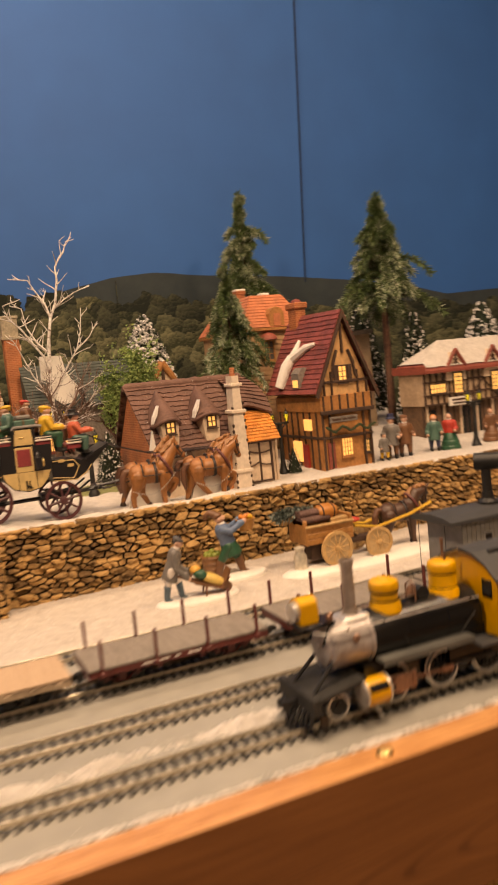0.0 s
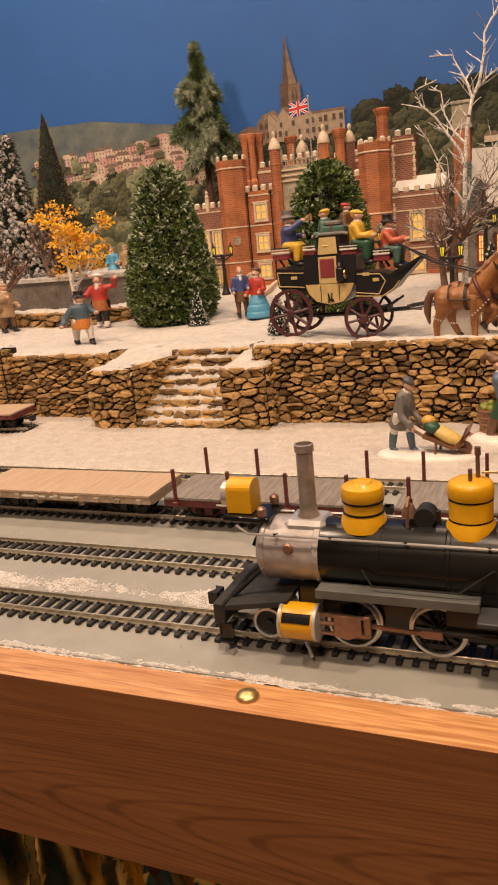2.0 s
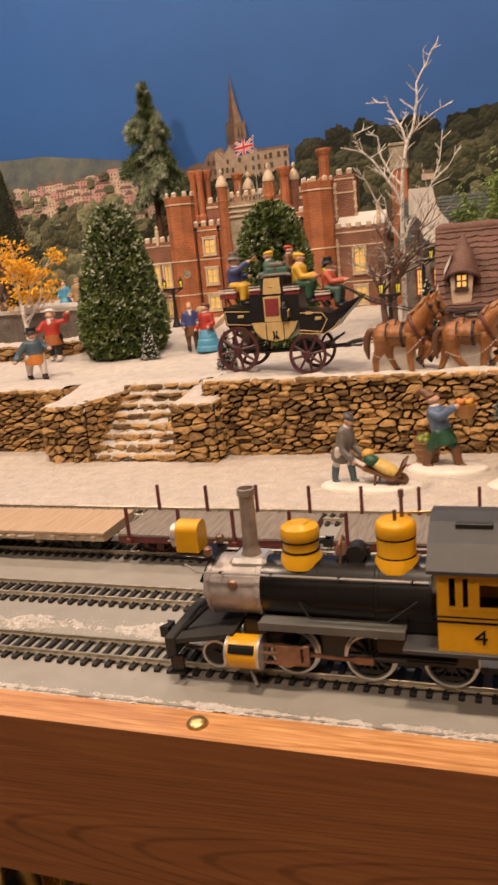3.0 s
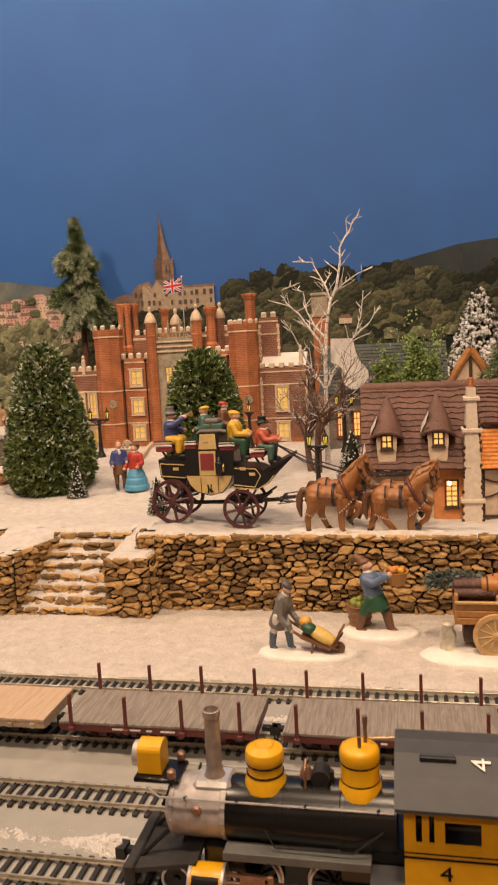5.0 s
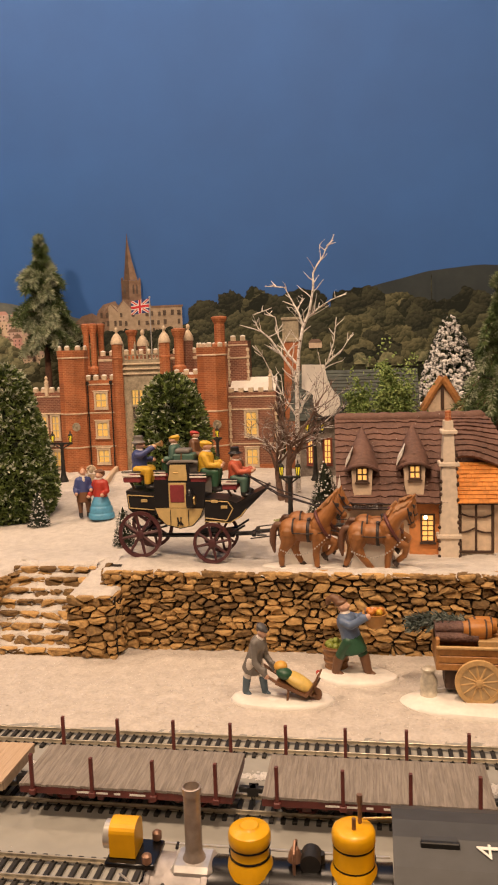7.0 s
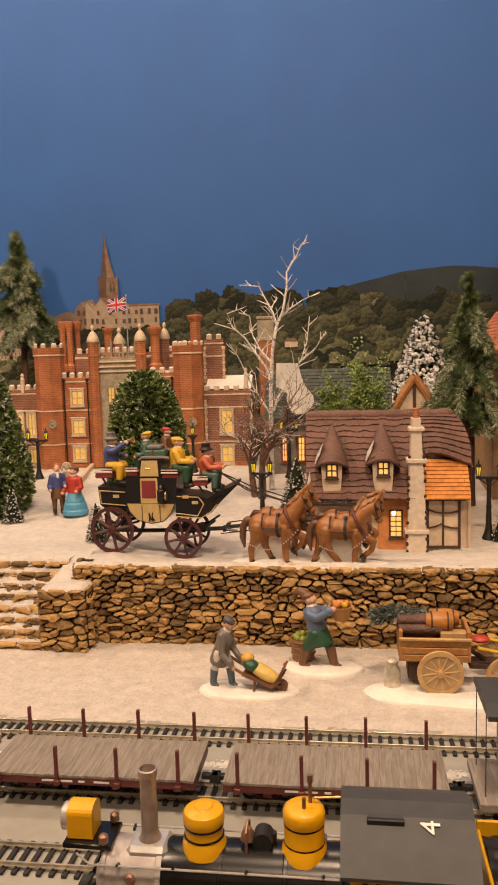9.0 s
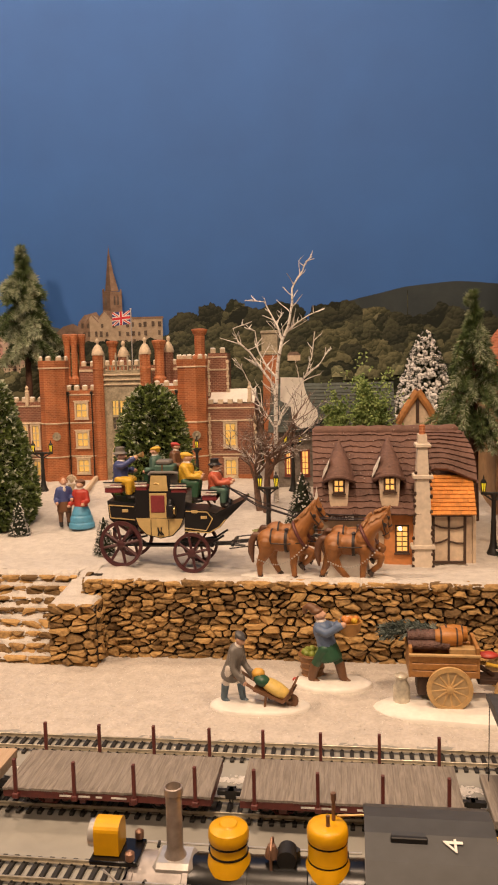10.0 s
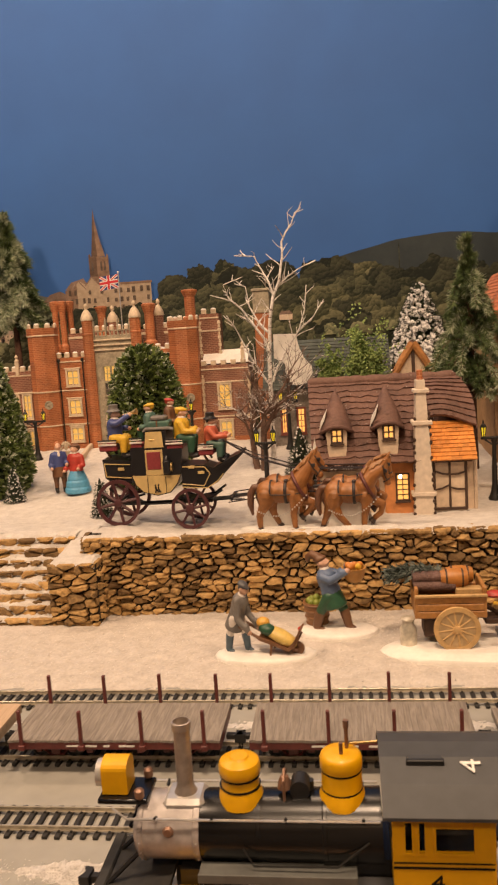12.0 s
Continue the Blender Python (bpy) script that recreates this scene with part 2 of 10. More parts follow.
# ---- mesh helpers ----
class Mesh:
    """Gathers vertices, faces and material slots of one mesh."""

    def __init__(self):
        self.v, self.f, self.m, self.s = [], [], [], []
        self.slot, self.x = 0, None

    def put(self, verts, faces, smooth=False, fix=True):
        k = len(self.v)
        vs = [Vector(p) for p in verts]
        if self.x is not None:
            vs = [self.x @ p for p in vs]
        c = sum(vs, Vector()) / len(vs)
        for face in faces:
            if fix and len(face) > 2:
                a, b, d = vs[face[0]], vs[face[1]], vs[face[2]]
                nn = (b - a).cross(d - a)
                if len(face) > 3:
                    nn = nn + (d - a).cross(vs[face[3]] - a)
                fc = sum((vs[i] for i in face), Vector()) / len(face)
                if nn.dot(fc - c) < 0:
                    face = tuple(reversed(face))
            self.f.append(tuple(i + k for i in face))
            self.m.append(self.slot)
            self.s.append(smooth)
        self.v.extend(vs)
        return self

    def box(self, x0, x1, y0, y1, z0, z1, bevel=0.0):
        lo, hi = (min(x0, x1), min(y0, y1), min(z0, z1)), (max(x0, x1), max(y0, y1), max(z0, z1))
        b = min(bevel, *[(hi[i] - lo[i]) * 0.49 for i in range(3)])
        if b <= 0:
            vs = [(X, Y, Z) for X in (lo[0], hi[0]) for Y in (lo[1], hi[1]) for Z in (lo[2], hi[2])]
            return self.put(vs, [(0, 1, 3, 2), (4, 6, 7, 5), (0, 4, 5, 1), (2, 3, 7, 6), (0, 2, 6, 4), (1, 5, 7, 3)])
        vs, key = [], {}
        for sx in (0, 1):
            for sy in (0, 1):
                for sz in (0, 1):
                    for ax in range(3):
                        p = []
                        for i, s in enumerate((sx, sy, sz)):
                            e = hi[i] if s else lo[i]
                            p.append(e if i == ax else e + (-b if s else b))
                        key[sx, sy, sz, ax] = len(vs)
                        vs.append(p)
        fs = []
        for ax in range(3):
            o = [i for i in range(3) if i != ax]
            for s in (0, 1):
                q = []
                for u, w in ((0, 0), (1, 0), (1, 1), (0, 1)):
                    c = [0, 0, 0]
                    c[ax], c[o[0]], c[o[1]] = s, u, w
                    q.append(key[(*c, ax)])
                fs.append(tuple(q))
            for u in (0, 1):
                for w in (0, 1):
                    c0, c1 = [0, 0, 0], [0, 0, 0]
                    c0[ax], c1[ax] = 0, 1
                    c0[o[0]] = c1[o[0]] = u
                    c0[o[1]] = c1[o[1]] = w
                    fs.append((key[(*c0, o[0])], key[(*c1, o[0])], key[(*c1, o[1])], key[(*c0, o[1])]))
        for sx in (0, 1):
            for sy in (0, 1):
                for sz in (0, 1):
                    fs.append(tuple(key[sx, sy, sz, a] for a in range(3)))
        return self.put(vs, fs)

    def cyl(self, p0, p1, r0, r1=None, n=16, smooth=True):
        p0, p1 = Vector(p0), Vector(p1)
        r1 = r0 if r1 is None else r1
        d = p1 - p0
        q = d.to_track_quat("Z", "Y").to_matrix()
        vs = []
        for p, r in ((p0, r0), (p1, r1)):
            for i in range(n):
                a = 2 * math.pi * i / n
                vs.append(p + q @ Vector((r * math.cos(a), r * math.sin(a), 0)))
        self.put(vs, [(i, (i + 1) % n, n + (i + 1) % n, n + i) for i in range(n)], smooth)
        self.put(vs[:n], [tuple(range(n - 1, -1, -1))], False, False)
        return self.put(vs[n:], [tuple(range(n))], False, False)

    def tube(self, pts, radii, n=5, smooth=True):
        pts = [Vector(p) for p in pts]
        vs, fs = [], []
        for i, p in enumerate(pts):
            d = (pts[min(i + 1, len(pts) - 1)] - pts[max(i - 1, 0)])
            q = d.to_track_quat("Z", "Y").to_matrix() if d.length > 1e-9 else Matrix.Identity(3)
            for k in range(n):
                a = 2 * math.pi * k / n
                vs.append(p + q @ Vector((radii[i] * math.cos(a), radii[i] * math.sin(a), 0)))
        for i in range(len(pts) - 1):
            for k in range(n):
                fs.append((i * n + k, i * n + (k + 1) % n, (i + 1) * n + (k + 1) % n, (i + 1) * n + k))
        self.put(vs, fs, smooth, False)
        self.put(vs[:n], [tuple(range(n - 1, -1, -1))], False, False)
        return self.put(vs[-n:], [tuple(range(n))], False, False)

    def ball(self, c, r, rot=(0, 0, 0), seg=12, rings=8, smooth=True):
        r = (r, r, r) if isinstance(r, (int, float)) else r
        e = Euler([radians(a) for a in rot]).to_matrix()
        c = Vector(c)
        vs = [c + e @ Vector((0, 0, r[2]))]
        for j in range(1, rings):
            t = math.pi * j / rings
            for i in range(seg):
                a = 2 * math.pi * i / seg
                vs.append(c + e @ Vector((r[0] * math.sin(t) * math.cos(a), r[1] * math.sin(t) * math.sin(a), r[2] * math.cos(t))))
        vs.append(c + e @ Vector((0, 0, -r[2])))
        fs = [(0, 1 + i, 1 + (i + 1) % seg) for i in range(seg)]
        for j in range(rings - 2):
            for i in range(seg):
                a, b = 1 + j * seg + i, 1 + j * seg + (i + 1) % seg
                fs.append((a, a + seg, b + seg, b))
        k = len(vs) - 1
        fs += [(k, 1 + (rings - 2) * seg + (i + 1) % seg, 1 + (rings - 2) * seg + i) for i in range(seg)]
        return self.put(vs, fs, smooth, False)

    def lathe(self, c, prof, n=20, smooth=True, axis="z", sx=1.0, sy=1.0, caps=True):
        """prof: (radius, height) pairs from the bottom up."""
        c, vs, fs = Vector(c), [], []
        for r, z in prof:
            for i in range(n):
                a = 2 * math.pi * (i + 0.5) / n
                p = (r * math.cos(a) * sx, r * math.sin(a) * sy, z)
                if axis == "x":
                    p = (z, r * math.cos(a) * sx, r * math.sin(a) * sy)
                if axis == "y":
                    p = (r * math.sin(a) * sx, z, r * math.cos(a) * sy)
                vs.append(c + Vector(p))
        for j in range(len(prof) - 1):
            for i in range(n):
                fs.append((j * n + i, j * n + (i + 1) % n, (j + 1) * n + (i + 1) % n, (j + 1) * n + i))
        if caps:
            fs.append(tuple(range(n - 1, -1, -1)))
            fs.append(tuple((len(prof) - 1) * n + i for i in range(n)))
        self.put(vs, fs, smooth, False)
        if caps:
            self.s[-1] = self.s[-2] = False
        return self

    def prism(self, pts, a, b, plane="xz"):
        """A flat outline pushed from a to b along the third axis."""
        def at(p, t):
            return {"xz": (p[0], t, p[1]), "xy": (p[0], p[1], t), "yz": (t, p[0], p[1])}[plane]
        n = len(pts)
        area = sum(pts[i][0] * pts[(i + 1) % n][1] - pts[(i + 1) % n][0] * pts[i][1] for i in range(n))
        flip = (area < 0) != (plane == "xz")
        flip = flip != (b < a)
        vs = [at(p, a) for p in pts] + [at(p, b) for p in pts]
        fs = [tuple(range(n - 1, -1, -1)), tuple(range(n, 2 * n))] + [(i, (i + 1) % n, n + (i + 1) % n, n + i) for i in range(n)]
        if flip:
            fs = [tuple(reversed(f)) for f in fs]
        return self.put(vs, fs, False, False)

    def capsule(self, p0, p1, r0, r1, n=10):
        self.cyl(p0, p1, r0, r1, n)
        self.ball(p0, r0, seg=n, rings=6)
        return self.ball(p1, r1, seg=n, rings=6)

    def data(self, name, mats):
        me = bpy.data.meshes.new(name)
        me.from_pydata([tuple(p) for p in self.v], [], self.f)
        for m in mats if isinstance(mats, (list, tuple)) else [mats]:
            me.materials.append(m)
        me.polygons.foreach_set("material_index", self.m)
        me.polygons.foreach_set("use_smooth", self.s)
        me.update()
        if any(self.s):
            me.set_sharp_from_angle(angle=radians(38))
        return me


CASTS = []


def moulded(m, voxel, keep=(), soft=4):
    """A mesh whose overlapping pieces of each paint will be melted together, as in a cast figurine; slots in keep stay crisp."""
    me = bpy.data.meshes.new("cast")
    CASTS.append((me, m, voxel, keep, soft))
    return me


def cast_all():
    """Melts all figurines that moulded() has gathered."""
    jobs = []
    for me, m, voxel, keep, soft in CASTS:
        for slot in sorted(set(m.m)):
            faces = [(f, sm) for f, k, sm in zip(m.f, m.m, m.s) if k == slot]
            ids = sorted({i for f, _ in faces for i in f})
            back = {i: j for j, i in enumerate(ids)}
            raw = bpy.data.meshes.new("raw")
            raw.from_pydata([tuple(m.v[i]) for i in ids], [], [tuple(back[i] for i in f) for f, _ in faces])
            tmp = None
            if slot not in keep:
                tmp = new("raw", raw)
                rm = tmp.modifiers.new("melt", "REMESH")
                rm.mode, rm.voxel_size = "VOXEL", voxel
                so = tmp.modifiers.new("soften", "SMOOTH")
                so.factor, so.iterations = 0.5, soft
            jobs.append((me, slot, raw, tmp, [sm for _, sm in faces]))
    bpy.context.view_layer.update()
    dg, done = bpy.context.evaluated_depsgraph_get(), {}
    for me, slot, raw, tmp, smooth in jobs:
        src = bpy.data.meshes.new_from_object(tmp.evaluated_get(dg)) if tmp else raw
        v, f, mi, sm = done.setdefault(me, ([], [], [], []))
        k = len(v)
        v += [tuple(p.co) for p in src.vertices]
        f += [tuple(i + k for i in p.vertices) for p in src.polygons]
        mi += [slot] * len(src.polygons)
        sm += [True] * len(src.polygons) if tmp else smooth
    for me, (v, f, mi, sm) in done.items():
        me.from_pydata(v, [], f)
        me.polygons.foreach_set("material_index", mi)
        me.polygons.foreach_set("use_smooth", sm)
        me.update()
    for me, slot, raw, tmp, smooth in jobs:
        if tmp:
            bpy.data.objects.remove(tmp)
        bpy.data.meshes.remove(raw)


def thing(name, label, category, group="", kind="", at=(0, 0, 0), rz=0.0):
    """An Empty at the base of a thing that parents its parts."""
    ob = new(name)
    ob.empty_display_size = 0.01
    ob.matrix_world = pose(*at, 0, 0, rz)
    return tagged(ob, label, category, group, kind)


def part(name, me, mats, parent, label="", at=None, kind=""):
    """Links a Mesh as one object under a thing or a part."""
    ob = new(name, me if isinstance(me, bpy.types.Mesh) else me.data(name, mats))
    ob.parent = parent
    if at is not None:
        ob.matrix_basis = at if isinstance(at, Matrix) else Matrix.Translation(at)
    return tagged(ob, label, kind=kind)


def single(name, me, mats, label, category, group="", kind="", at=(0, 0, 0), rz=0.0):
    """A thing that is one mesh."""
    ob = new(name, me if isinstance(me, bpy.types.Mesh) else me.data(name, mats))
    if not ob.data.materials:
        for m in mats:
            ob.data.materials.append(m)
    ob.matrix_world = pose(*at, 0, 0, rz)
    return tagged(ob, label, category, group, kind)


def lettering(text, size, material, parent, m, thick=0.0002, name="lettering"):
    """Raised letters in the built-in font, as a mesh."""
    cu = bpy.data.curves.new(name, "FONT")
    cu.body, cu.size, cu.extrude, cu.align_x, cu.align_y = text, size, thick, "CENTER", "CENTER"
    tmp = new(name + "_curve", cu)
    bpy.context.view_layer.update()
    me = bpy.data.meshes.new_from_object(tmp.evaluated_get(bpy.context.evaluated_depsgraph_get()))
    bpy.data.objects.remove(tmp)
    bpy.data.curves.remove(cu)
    me.materials.clear()
    me.materials.append(material)
    return part(name, me, material, parent, at=m)


def slope(y):
    """Height of the village's snow field."""
    return 0.073 - 0.0045 * max(0.0, min(1.0, (y - 0.83) / 0.04)) + max(0.0, min(1.0, (y - 0.85) / 0.4)) * 0.030

# ---- structure ----
RNG = random.Random(5)


def quad_wall(name, x0, x1, y0, y1, z0, z1, m, label, bevel=0.0):
    return single(name, Mesh().box(x0, x1, y0, y1, z0, z1, bevel), m, label, "wall", kind="structure")


quad_wall("wall_backdrop", -1.9, 2.7, 1.470, 1.56, -0.95, 1.75, SKY, "blue painted sky wall behind the village")
quad_wall("wall_front", -1.9, 2.7, -1.5, -1.4, -0.95, 1.75, ROOM, "plain warm room wall behind the camera")
quad_wall("wall_left", -2.0, -1.9, -1.5, 1.56, -0.95, 1.75, SKY, "blue painted end wall of the railway room")
quad_wall("wall_right", 2.7, 2.8, -1.5, 1.56, -0.95, 1.75, SKY, "blue painted end wall of the railway room")
single("floor", Mesh().box(-2, 2.8, -1.5, 1.56, -1.0, -0.95), FLOOR, "dark carpeted floor of the railway room", "floor", kind="structure")
single("ceiling", Mesh().box(-2, 2.8, -1.5, 1.56, 1.75, 1.82), ROOM, "plain painted ceiling", "ceiling", kind="structure")
seam = Mesh().prism([(-0.0152, 0.40), (-0.0128, 0.40), (0.0632, 1.75), (0.0608, 1.75)], 1.4665, 1.4705, "xz")
single("trim_seam", seam, mat("dark_seam", (0.006, 0.02, 0.06), 0.8, 0.1), "dark vertical joint in the blue backdrop", "seam", kind="structure", at=(0.880, 0, 0), rz=0)

# baseboard of the railway and its oak edge
single("baseboard_top", Mesh().box(-1.6, 2.2, 0.299, 1.47, -0.02, 0.0), BOARD, "grey painted railway baseboard", "table top", kind="structure")
oak = thing("oak_edge_board", "varnished oak board edging the railway table", "edge board", kind="structure")
m = Mesh().box(-1.6, 2.2, 0.2775, 0.2985, -0.094, -0.0011)
part("board", m, OAK_SHADED, oak)
m = Mesh().box(-1.6, 2.2, 0.2775, 0.2985, -0.0011, -0.0008)
part("top_edge", m, OAK_TOP_LIT, oak, "oak top edge, coloured paler for light from above")
bolt = Mesh()
bolt.lathe((0.222, 0.288, -0.0008), [(0.0052, 0), (0.0052, 0.0006), (0.0047, 0.0016), (0.0032, 0.0026), (0.0015, 0.0031), (0.0002, 0.0032)], 20)
part("screw_head", bolt, BRASS, oak, "domed brass screw head")
# gold cloth skirt in folds below the oak board
cl = Mesh()
vs, fs, nx, nz = [], [], 1100, 60
for i in range(nx):
    x = -1.0 + 2.4 * i / (nx - 1)
    for j in range(nz):
        z = -0.092 - 0.86 * (j / (nz - 1)) ** 2
        w = x + 0.35 * (z + 0.092)
        fold = 0.008 * math.sin(w * 190 + 1.2 * math.sin(w * 37)) + 0.006 * math.sin(w * 61 + 1) + 0.0030 * math.sin(w * 520 + z * 90 + 2.0 * math.sin(w * 41)) - 0.60 * min(0.05, -0.092 - z)
        vs.append((x, 0.300 + fold, z))
fs = [(i * nz + j, i * nz + j + 1, (i + 1) * nz + j + 1, (i + 1) * nz + j) for i in range(nx - 1) for j in range(nz - 1)]
cl.put(vs, fs, True, False)
skirt = single("table_skirt", cl, GOLD_CLOTH, "shiny gold and black cloth skirt under the oak board", "cloth", kind="structure")


# ---- snow ----
def field(x0, x1, y0, y1, nx, ny, height):
    m = Mesh()
    vs = [(x0 + (x1 - x0) * i / (nx - 1), y0 + (y1 - y0) * j / (ny - 1), 0) for i in range(nx) for j in range(ny)]
    vs = [(x, y, height(x, y)) for x, y, _ in vs]
    fs = [(i * ny + j, (i + 1) * ny + j, (i + 1) * ny + j + 1, i * ny + j + 1) for i in range(nx - 1) for j in range(ny - 1)]
    return m.put(vs, fs, True, False)


def lumps(x, y, s, a):
    return a * noise.noise((x * s, y * s, 3.7))


def apron(x, y):
    edge = 0.5755 + lumps(x, 0.3, 30, 0.004) + lumps(x, 0.9, 110, 0.002)
    return max(-0.001, min(1, (y - edge) / 0.006)) * 0.0018 + lumps(x, y, 60, 0.0007) + lumps(x, y, 300, 0.0006) + lumps(x, y, 800, 0.0005)


single("ground_snow_lower", field(-1.2, 1.7, 0.566, 0.80, 1000, 90, apron), ROAD_SNOW, "grainy white snow along the foot of the stone wall", "snow", kind="structure")


def hump(x, y):
    """The snow swells under the coach's rear wheels."""
    return 0.0060 * min(1, max(0, (0.135 - x) / 0.05)) * min(1, max(0, (x - 0.036) / 0.034)) * min(1, max(0, (y - 0.755) / 0.03)) * min(1, max(0, (0.90 - y) / 0.05))


def upper(x, y):
    z = slope(y) + lumps(x, y, 14, 0.0025) + lumps(x, y, 60, 0.0012) + lumps(x, y, 260, 0.0005)
    dip = min(1, max(0, (x - 0.26) / 0.03)) * min(1, max(0, (0.54 - x) / 0.04)) * min(1, max(0, (y - 0.800) / 0.045)) * min(1, max(0, (0.94 - y) / 0.04))
    z -= 0.0042 * dip
    z += hump(x, y)
    if y < 0.76:
        z -= 0.004 * (0.76 - y) / 0.02
    if y < 0.80 and -0.09 < x < 0.04:
        z = 0.0700 + (max(z, 0.0739) - 0.0700) * min(1.0, max(0.0, (y - 0.7775) / 0.010))
    return z


up = Mesh()
for xa, xb, ya, nx in ((-1.6, -0.1265, 0.762, 220), (-0.1265, -0.052, 0.796, 30), (-0.052, 0.0335, 0.7780, 40), (0.0335, 0.057, 0.796, 12), (0.057, 2.0, 0.745, 340)):
    f = field(xa, xb, ya, 1.47, nx, 110, upper)
    up.put([tuple(p) for p in f.v], f.f, True, False)
single("ground_snow_upper", up, SNOW, "white snow field of the village, rising towards the back", "snow", kind="structure")


def lawn(x, y):
    e = 1 - math.hypot((x - 0.236) / 0.040, (y - 0.965) / 0.042)
    return upper(x, y) - 0.0012 + 0.0030 * max(0.0, min(1.0, e * 2.2 + 0.9 * noise.noise((x * 60, y * 60, 2.0)))) + lumps(x, y, 420, 0.0009)


single("lawn", field(0.190, 0.282, 0.920, 1.010, 90, 90, lawn), mat("mossy_green_turf", (0.10, 0.115, 0.030), 0.95, 0.25, 700, 1.0, col2=(0.36, 0.36, 0.17), dist=0.002), "patch of mossy green turf in the snow", "lawn", kind="stuff")


def drift(name, x0, x1, yc, w, hgt, seed, label):
    """A ragged strip of sprinkled snow."""
    r = random.Random(seed)
    def hh(x, y):
        e = 1 - abs(y - yc) / w
        n1 = noise.noise((x * 28 + seed * 7, y * 40, seed)) + 0.6 * noise.noise((x * 120, y * 160, seed + 2.0)) + 0.45 * noise.noise((x * 420, y * 420, seed + 5.0))
        return -0.0008 + hgt * max(0.0, min(1.0, (e * 1.1 + n1 * 0.9 - 0.25))) + lumps(x, y, 500, 0.0009)
    return single(name, field(x0, x1, yc - w, yc + w, int((x1 - x0) / 0.0018), 26, hh), POWDER, label, "snow", "sprinkled snow", "stuff")


drift("snow_drift", -0.6, 0.19, 0.3650, 0.010, 0.0062, 1, "powdery snow strip sprinkled between two tracks")
drift("snow_drift", 0.19, 1.2, 0.3700, 0.012, 0.0022, 2, "thin powdery snow between two tracks")
drift("snow_drift", -0.6, 1.2, 0.3012, 0.0034, 0.0019, 4, "snow crumbs along the oak edge")
drift("snow_drift", -0.6, 1.2, 0.517, 0.010, 0.0014, 6, "thin snow between the two rear tracks")


# loose crumbs of snow on the road and the board
cr, r_ = Mesh(), random.Random(14)
for k in range(8600):
    x, y = r_.uniform(-0.35, 0.95), r_.uniform(0.578, 0.73)
    if k > 8450:
        x, y = r_.uniform(-0.25, 0.7), r_.choice((r_.uniform(0.30, 0.32), r_.gauss(0.430, 0.006), r_.gauss(0.372, 0.009)))
    elif k > 7700:
        x, y = r_.uniform(-0.3, 0.7), 0.2995 + abs(r_.gauss(0, 0.0022))
        if noise.noise((x * 22, 3.0, 1.0)) < -0.12:
            continue
    elif k > 6200:
        x, y = r_.uniform(-0.35, 0.23), r_.gauss(0.3635, 0.0055)
        if y < 0.3545:
            continue
    s = r_.uniform(0.0002, 0.0007) * (0.7 if y < 0.57 else 1)
    z = apron(x, y) if y > 0.57 else 0.0004 if y < 0.35 else r_.uniform(0.0003, 0.0030) * max(0.0, 1 - abs(y - 0.365) / 0.010) + 0.0003
    cr.put([(x - s, y, z), (x + s, y, z), (x, y - s, z), (x, y + s, z), (x + r_.uniform(-s, s) * 0.4, y, z + s)], [(0, 2, 4), (2, 1, 4), (1, 3, 4), (3, 0, 4)], False, True)
single("snow_crumbs", cr, POWDER, "loose white crumbs of scattered snow", "snow", "sprinkled snow", "stuff")


# ---- tracks ----
tie_mesh = Mesh().box(-0.0015, 0.0015, -0.0142, 0.0142, 0, 0.0021, 0.0003).data("tie", TIE)


def track(y, x0, x1, label):
    t = thing("railway_track", label, "track", "parallel tracks", at=(0, y, 0))
    for s in (-1, 1):
        c = s * 0.00865
        m = Mesh()
        m.box(x0, x1, c - 0.0012, c + 0.0012, 0.0021, 0.0026)
        m.box(x0, x1, c - 0.0003, c + 0.0003, 0.0026, 0.0041)
        m.box(x0, x1, c - 0.0005, c + 0.0005, 0.0041, 0.0050, 0.0002)
        part("rail", m, RAIL, t, "bright nickel rail")
    sp, i, x = Mesh(), 0, x0 + 0.004
    while x < x1 - 0.002:
        o = part("tie", tie_mesh, TIE, t, at=(x, RNG.uniform(-0.0003, 0.0003), 0))
        for s in (-1, 1):
            for q in (-1, 1):
                cy = s * 0.00865 + q * 0.0016
                sp.box(x - 0.0006, x + 0.0006, cy - 0.0005, cy + 0.0005, 0.002, 0.0029)
        x += 0.0073
    part("spike_strip", sp, TIE, t, "moulded rail spikes", kind="stuff")
    return t


track(0.339, -0.55, 0.95, "front model railway track with black ties and nickel rails")
track(0.4055, -0.62, 0.95, "second model railway track, empty, with black ties")
track(0.478, -0.80, 1.05, "third model railway track under the flat cars")
track(0.554, -0.80, 1.15, "rear model railway track beside the snow, empty")


# ---- dry stone walls ----
def clip_poly(poly, nx_, nz_, c):
    out = []
    for i, p in enumerate(poly):
        q = poly[(i + 1) % len(poly)]
        dp, dq = p[0] * nx_ + p[1] * nz_ - c, q[0] * nx_ + q[1] * nz_ - c
        if dp <= 0:
            out.append(p)
        if (dp < 0 < dq) or (dq < 0 < dp):
            t = dp / (dp - dq)
            out.append((p[0] + (q[0] - p[0]) * t, p[1] + (q[1] - p[1]) * t))
    return out


